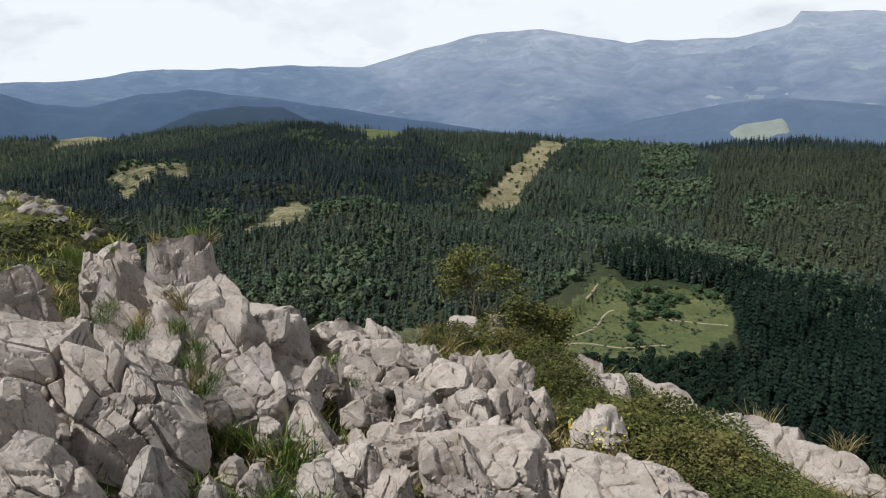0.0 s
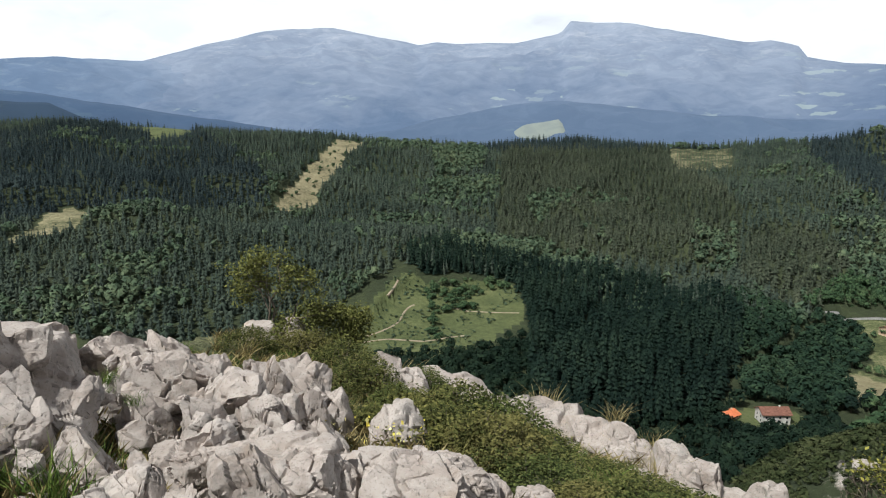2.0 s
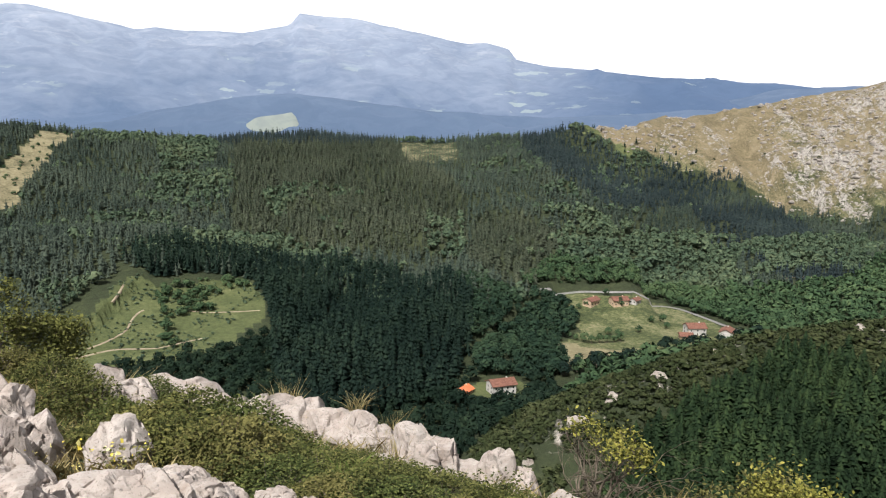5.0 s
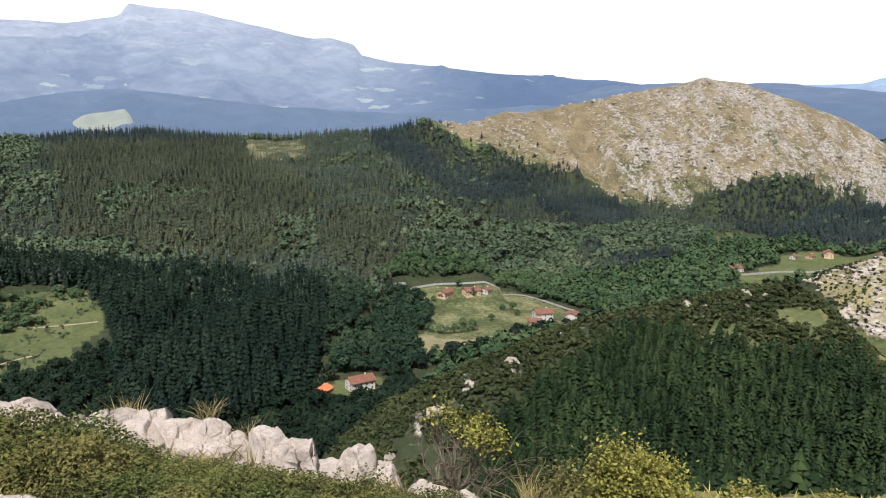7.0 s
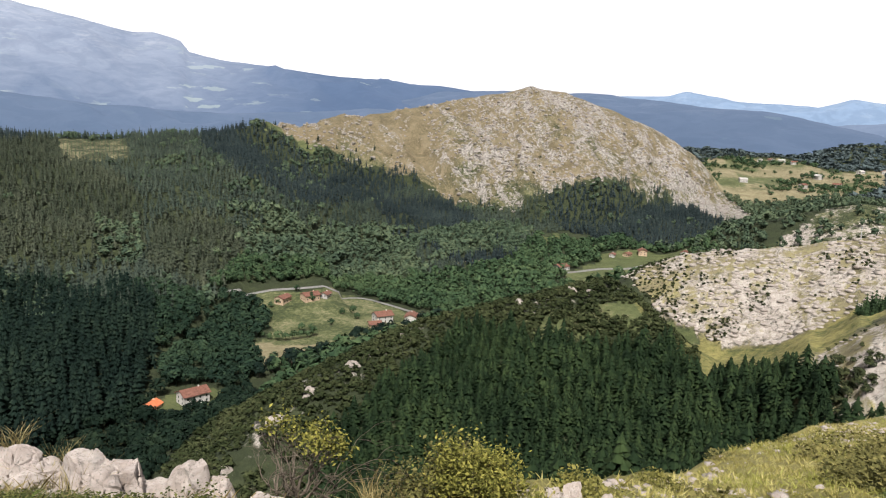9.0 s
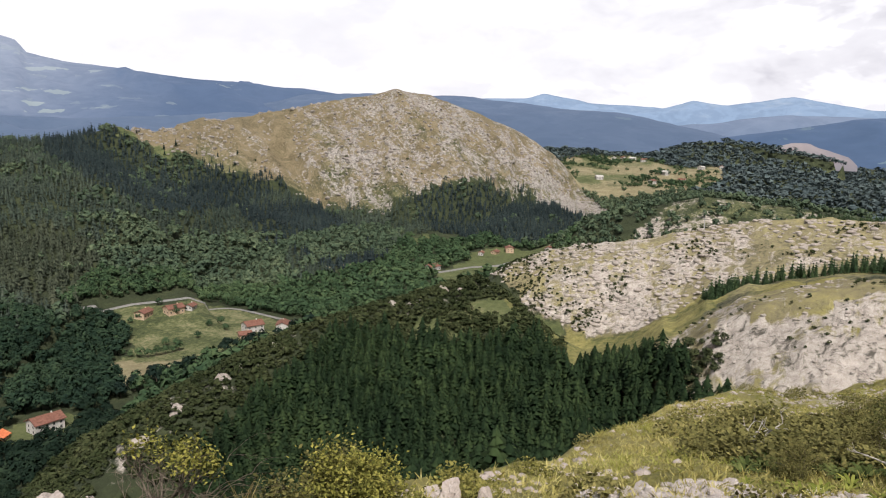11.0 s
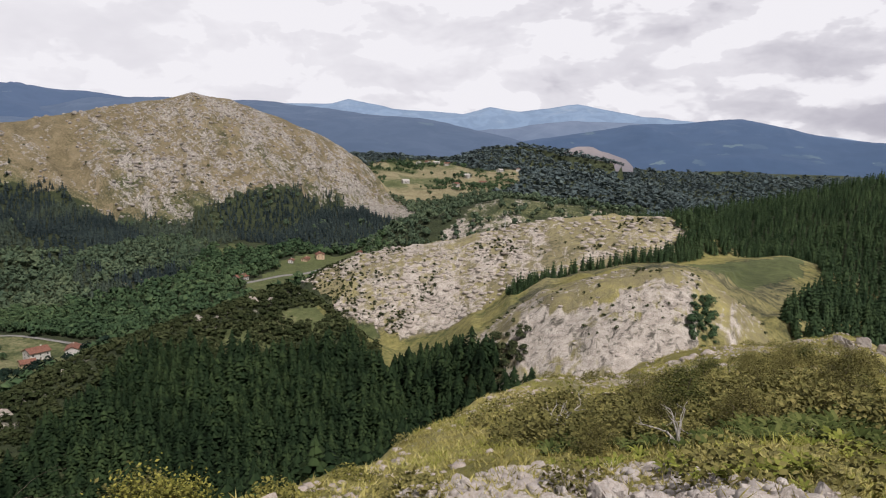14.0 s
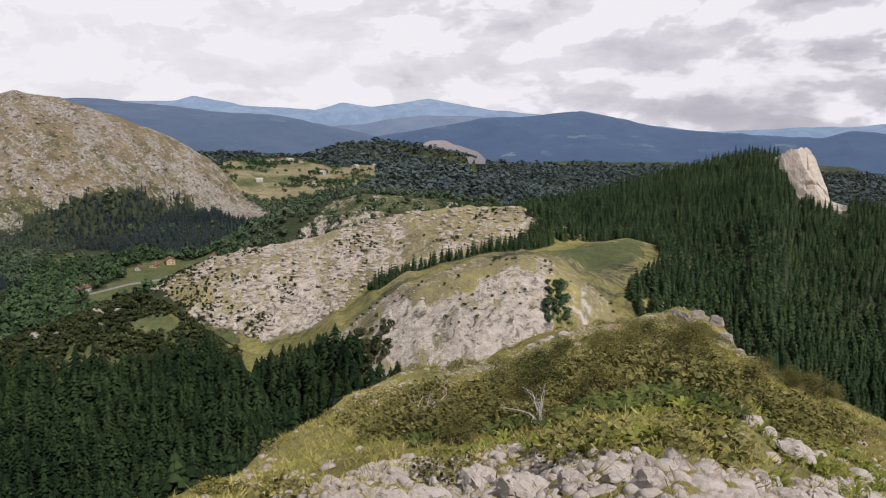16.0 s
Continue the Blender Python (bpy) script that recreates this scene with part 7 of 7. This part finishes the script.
# ---- houses, roads and works of the valley ----
def plain(name, dark, light, scale=1.0, rough=0.9):
    n = Nodes(name)
    return n.done(n.ramp(n.noise(scale, 4, 0.6), (0.35, dark), (0.65, light)), rough)


MAT["tile"] = plain("clay_roof_tiles", (0.13, 0.062, 0.045), (0.23, 0.11, 0.078), 0.8)
MAT["orange"] = plain("bright_orange_roof", (0.55, 0.15, 0.06), (0.70, 0.22, 0.10), 0.5)
MAT["plaster"] = plain("white_plaster", (0.40, 0.385, 0.36), (0.56, 0.54, 0.51), 0.5)
MAT["ochre"] = plain("ochre_plaster", (0.42, 0.30, 0.20), (0.55, 0.42, 0.30), 0.5)
MAT["glass"] = plain("dark_window", (0.02, 0.022, 0.025), (0.05, 0.055, 0.06), 2.0, 0.2)
MAT["asphalt"] = plain("pale_road", (0.16, 0.155, 0.15), (0.26, 0.25, 0.24), 0.4)
MAT["dirt"] = plain("dirt_track", (0.24, 0.19, 0.13), (0.40, 0.33, 0.24), 0.3)
MAT["steel"] = plain("grey_steel", (0.35, 0.35, 0.35), (0.5, 0.5, 0.5), 2.0, 0.5)


def box_arrays(x0, x1, y0, y1, z0, z1):
    v = np.array([(x, y, z) for z in (z0, z1) for y in (y0, y1) for x in (x0, x1)], float)
    f = np.array([(0, 2, 3, 1), (4, 5, 7, 6), (0, 1, 5, 4), (2, 6, 7, 3), (0, 4, 6, 2), (1, 3, 7, 5)])
    return v, f


def farmhouse(name, label, long, deep, eaves, roof, walls, turn, far, spin, group="houses of the valley"):
    """A gabled farmhouse with deep eaves, a row of windows on each floor, a door and a chimney."""
    root = new(name)
    ridge = eaves + deep * 0.24
    hl, hd = long / 2, deep / 2
    v = np.array([(-hl, -hd, -2), (hl, -hd, -2), (hl, hd, -2), (-hl, hd, -2), (-hl, -hd, eaves), (hl, -hd, eaves), (hl, hd, eaves), (-hl, hd, eaves), (-hl, 0, ridge), (hl, 0, ridge)], float)
    f = [(0, 1, 5, 4), (2, 3, 7, 6), (1, 2, 6, 5), (3, 0, 4, 7)]
    mesh = bpy.data.meshes.new("wall")
    mesh.from_pydata([tuple(p) for p in v], [], f + [(5, 6, 9), (7, 4, 8)])
    part("wall", mesh, MAT[walls], root)
    o, t_ = 0.9, 0.35
    for side in (-1, 1):
        low = eaves - o * (ridge - eaves) / hd
        a = [(-hl - o, side * (hd + o), low), (hl + o, side * (hd + o), low), (hl + o, 0, ridge), (-hl - o, 0, ridge)]
        pts = [(x, y, z + 0.05) for x, y, z in a] + [(x, y, z + 0.05 + t_) for x, y, z in a]
        m = bpy.data.meshes.new("roof")
        m.from_pydata(pts, [], [(0, 1, 2, 3), (4, 7, 6, 5), (0, 4, 5, 1), (1, 5, 6, 2), (2, 6, 7, 3), (3, 7, 4, 0)])
        part("roof", m, MAT[roof], root)
    floors = max(1, int(eaves // 2.7))
    for k in range(floors):
        for s in np.linspace(-hl + 2, hl - 2, max(2, int(long // 4))):
            for side in (-1, 1):
                z = 1.0 + 2.7 * k
                part("window", mesh_from(*box_arrays(s - 0.55, s + 0.55, side * hd - 0.08, side * hd + 0.08, z, z + 1.3), "window"), MAT["glass"], root)
        for s in (-deep * 0.22, deep * 0.22):
            for side in (-1, 1):
                part("window", mesh_from(*box_arrays(side * hl - 0.08, side * hl + 0.08, s - 0.5, s + 0.5, 1.0 + 2.7 * k, 2.3 + 2.7 * k), "window"), MAT["glass"], root)
    part("door", mesh_from(*box_arrays(-0.6, 0.6, -hd - 0.1, -hd + 0.1, 0, 2.1), "door"), MAT["bark"], root)
    part("chimney", mesh_from(*box_arrays(hl * 0.4, hl * 0.4 + 0.8, -0.4, 0.4, ridge - 0.6, ridge + 1.1), "chimney"), MAT[walls], root)
    settle(root, turn, far, spin)
    return tagged(root, label, "house", group)


farmhouse("farmhouse", "white farmhouse with a clay tile roof in woods", 16, 11, 6.2, "tile", "plaster", 41.0, 452, -15)
farmhouse("shed", "small shed with a bright orange roof", 9, 8, 2.6, "orange", "ochre", 38.0, 447, 20)
farmhouse("shed", "low shed with a clay tile roof by trees", 9, 6, 3.0, "tile", "ochre", 41.9, 428, 60)
farmhouse("farmhouse", "red-roofed barn beside the valley road", 14, 9, 4.6, "tile", "ochre", 47.8, 666, 10)
farmhouse("farmhouse", "red-roofed farmhouse with outbuildings on green slope", 15, 10, 5.0, "tile", "ochre", 49.9, 672, -20)
farmhouse("shed", "low red-roofed outbuilding beside a farmhouse", 10, 7, 3.2, "tile", "plaster", 51.1, 680, 15)
farmhouse("farmhouse", "cream farmhouse with a broad tiled roof", 15, 12, 6.4, "tile", "plaster", 55.6, 630, -30)
farmhouse("shed", "tiled shed beside the cream farmhouse", 10, 8, 3.2, "tile", "ochre", 55.0, 612, -40)
farmhouse("farmhouse", "tiled farmhouse at the end of the lane", 14, 10, 5.2, "tile", "plaster", 57.9, 632, 25)
farmhouse("shed", "white-walled shed above the lane", 7, 5, 3.0, "tile", "plaster", 60.2, 664, 5)
farmhouse("farmhouse", "cream farmhouse by the valley meadow", 16, 11, 6.0, "tile", "ochre", 75.6, 1040, 20)
farmhouse("shed", "long low valley building with tiled roof", 20, 9, 3.6, "tile", "plaster", 78.7, 1000, 0)
farmhouse("farmhouse", "tiled farmhouse by the valley road", 17, 11, 5.0, "tile", "plaster", 69.6, 912, -25)
farmhouse("shed", "pale shed on the valley meadow", 12, 7, 3.2, "tile", "plaster", 73.4, 1012, 8)
farmhouse("shed", "pale barn on the valley meadow", 12, 8, 3.2, "tile", "ochre", 74.5, 1024, -10)
for k, (a_, r_) in enumerate(((83.2, 2150), (83.9, 2170), (84.6, 2160), (85.4, 2110), (89.5, 1980), (90.9, 2040), (87.0, 1850), (88.2, 1780), (82.2, 1750), (86.1, 1720))):
    farmhouse("village_house", "whitewashed village house among distant fields", 16, 12, 6.5, "tile" if k % 2 else "plaster", "plaster", a_, r_, 37 * k, "houses of the far village")


def ribbon(name, label, path, wide, mat, category="road", lift=0.35):
    """A road that follows the ground."""
    p = np.array([plan(a, r) for a, r in path])
    seg = np.concatenate([[0], np.cumsum(np.hypot(*np.diff(p, axis=0).T))])
    s = np.arange(0, seg[-1], 4.0)
    x, y = np.interp(s, seg, p[:, 0]), np.interp(s, seg, p[:, 1])
    kern = np.ones(9) / 9
    x, y = (np.convolve(np.pad(c, 4, mode="edge"), kern, "valid") for c in (x, y))
    d = np.stack([np.gradient(x), np.gradient(y)], -1)
    d /= np.linalg.norm(d, axis=1, keepdims=True)
    side = np.stack([-d[:, 1], d[:, 0]], -1) * wide / 2
    z = height(x, y)
    z = np.maximum(z, np.maximum(height(x + side[:, 0], y + side[:, 1]), height(x - side[:, 0], y - side[:, 1]))) + lift
    rows = [np.stack([x + side[:, 0] * k, y + side[:, 1] * k, z + h], -1) for k, h in ((1.3, -1.5), (1, 0), (-1, 0), (-1.3, -1.5))]
    v = np.stack(rows, 1).reshape(-1, 3)
    i = np.arange(len(x) - 1)[:, None] * 4
    f = np.concatenate([i + np.array([k, k + 1, k + 5, k + 4]) for k in range(3)])
    return tagged(part(name, mesh_from(v, f, name), MAT[mat]), label, category, kind="structure")


ribbon("road_valley", "pale valley road above the village green", [(41.5, 668), (43.3, 676), (45.4, 690), (48.6, 697), (51.3, 706), (53.3, 722), (54.6, 712), (56.4, 686), (58.9, 652), (60.5, 640)], 3.6, "asphalt")
ribbon("road_meadow", "pale road along the valley meadow", [(68.5, 878), (70.5, 900), (72.4, 930), (74.8, 945), (76, 980)], 7, "asphalt")
ribbon("track_low", "pale dirt track across the felled slope", [(7.3, 541.3), (9.76, 550.4), (12.17, 560.3), (13.49, 549.9), (15.4, 560.0), (18.53, 565.4)], 1.7, "dirt", "track", 0.2)
ribbon("track_bend", "dirt track bending up the felled slope", [(9.08, 555.6), (11.49, 573.4), (12.76, 594.4), (12.3, 608.2), (14.01, 621.6)], 1.5, "dirt", "track", 0.2)
ribbon("track_high", "dirt track on the upper felled slope", [(15.92, 618.5), (17.81, 615.2), (19.86, 609.9), (22.36, 610.2)], 1.5, "dirt", "track", 0.2)
ribbon("track_ridge", "faint dirt track up the felled slope", [(12.22, 657.2), (11.62, 623.3), (11.0, 608.5)], 1.6, "dirt", "track", 0.2)
ribbon("track_wood", "pale track through the far wood", [(61, 900), (62.2, 925), (63.6, 930)], 6, "dirt", "track")

# hedges and orchard trees about the village
def lone_trees(label, places, tall, mat, group, seed):
    rng = np.random.default_rng(seed)
    for a, r in places:
        v, f, n = broadleaf_shape(160, int(rng.integers(1000)))
        root = new("broadleaf_tree")
        crown = mesh_from(v[6:], f[3:] - 6, "crown")
        soften(crown, n[6:])
        part("crown", crown, MAT[mat], root)
        part("trunk", mesh_from(v[:6], np.array([(0, 2, 3), (0, 3, 1), (2, 4, 5), (2, 5, 3), (4, 0, 1), (4, 1, 5)]), "trunk"), MAT["bark"], root)
        settle(root, a, r, rng.uniform(0, 360), tall * rng.uniform(0.8, 1.25), 0.3)
        tagged(root, label, "tree", group)


lone_trees("dark round hedge tree between two fields", [(45.3, 590), (46.2, 584), (46.8, 577), (47.4, 573), (48.0, 571), (48.6, 573), (49.2, 576), (49.7, 579), (50.2, 582), (45.9, 612), (46.4, 640), (46.9, 655), (47.5, 662), (50.0, 598), (51.5, 612), (49.2, 596), (52.4, 640), (53.2, 652), (53.6, 634), (50.0, 668), (50.6, 676), (48.9, 690)], 8, "broadleaf", "trees round the village green", 5)
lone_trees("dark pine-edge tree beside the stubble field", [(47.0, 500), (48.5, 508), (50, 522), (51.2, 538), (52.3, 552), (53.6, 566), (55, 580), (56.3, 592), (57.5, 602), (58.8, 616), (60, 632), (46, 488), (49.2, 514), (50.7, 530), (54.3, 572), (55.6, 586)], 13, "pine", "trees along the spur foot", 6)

# the mast on the rocky hill
mast = new("power_pole")
part("pole", mesh_from(*tube([(0, 0, -0.5), (0, 0, 9)], (0.28, 0.2), 8), "pole"), MAT["steel"], mast)
part("crossarm", mesh_from(*box_arrays(-1.3, 1.3, -0.12, 0.12, 7.9, 8.2), "crossarm"), MAT["steel"], mast)
settle(mast, 90.0, 535)
tagged(mast, "pale power pole on the rocky hilltop", "pole")

# the bare crag at the end of the pine ridge
MAT["far_crag"] = limestone("far_crag_limestone", (1.08, 1.03, 0.95), 0.22)


def _skyline(co, wide):
    """The highest share of height over each stretch of a rock's width."""
    k = np.clip(((co[:, 0] / wide + 0.5) * 16).astype(int), 0, 15)
    high = np.array([co[k == i, 2].max() if (k == i).any() else 0.0 for i in range(16)])
    return (np.arange(16) + 0.5) / 16 - 0.5, high / co[:, 2].max()


def crag(turn, far, wide, deep, top, base, seed, label, name="rock_crag", profile=()):
    """A bare crag; its skyline falls away as the profile of (share of width, share of height) says."""
    x, y = plan(turn, far)
    mesh = rock_mesh(name, 6 if wide > 20 else 3, seed, wide, deep, top - base, 0.35 if wide > 20 else 0.8)
    if profile:
        co = np.empty(len(mesh.vertices) * 3)
        mesh.vertices.foreach_get("co", co)
        co = co.reshape(-1, 3)
        u, h = np.array(profile).T
        co[:, 2] *= np.interp(co[:, 0] / wide, u, h) / np.maximum(np.interp(co[:, 0] / wide, *_skyline(co, wide)), 0.3)
        out = co / (np.linalg.norm(co, axis=1, keepdims=True) + 1e-9)
        co += out * (noise3(co, 9.0, seed, 4, True) * 1.7)[:, None]
        mesh.vertices.foreach_set("co", co.ravel())
        mesh.update()
    ob = part(name, mesh, MAT["far_crag" if wide > 20 else "hill_rock"])
    ob.matrix_world = pose(x, y, base, 0, 0, -turn)
    return tagged(ob, label, "crag", "bare crags")


crag(122.0, 770, 62, 46, -6.0, -78, 913, "pale bare limestone crag above pine forest", profile=((-0.5, 0.90), (-0.15, 0.97), (0.0, 1.0), (0.16, 0.90), (0.30, 0.62), (0.42, 0.36), (0.5, 0.22)))
for k, (a_, r_, w_) in enumerate(((43.5, 240, 6), (47.3, 251, 12), (50.0, 263, 8), (53.3, 277, 9), (54.6, 283, 7), (57.6, 297, 8), (41.0, 236, 5), (66.5, 343, 8), (70.5, 356, 9), (72.0, 352, 7))):
    ground_ = float(height(*[np.array([c]) for c in plan(a_, r_)])[0])
    crag(a_, r_, w_ * 0.8, w_ * 0.6, ground_ + 0.34 * w_, ground_ - 2.0, 920 + k, "pale limestone outcrop in dark scrub")
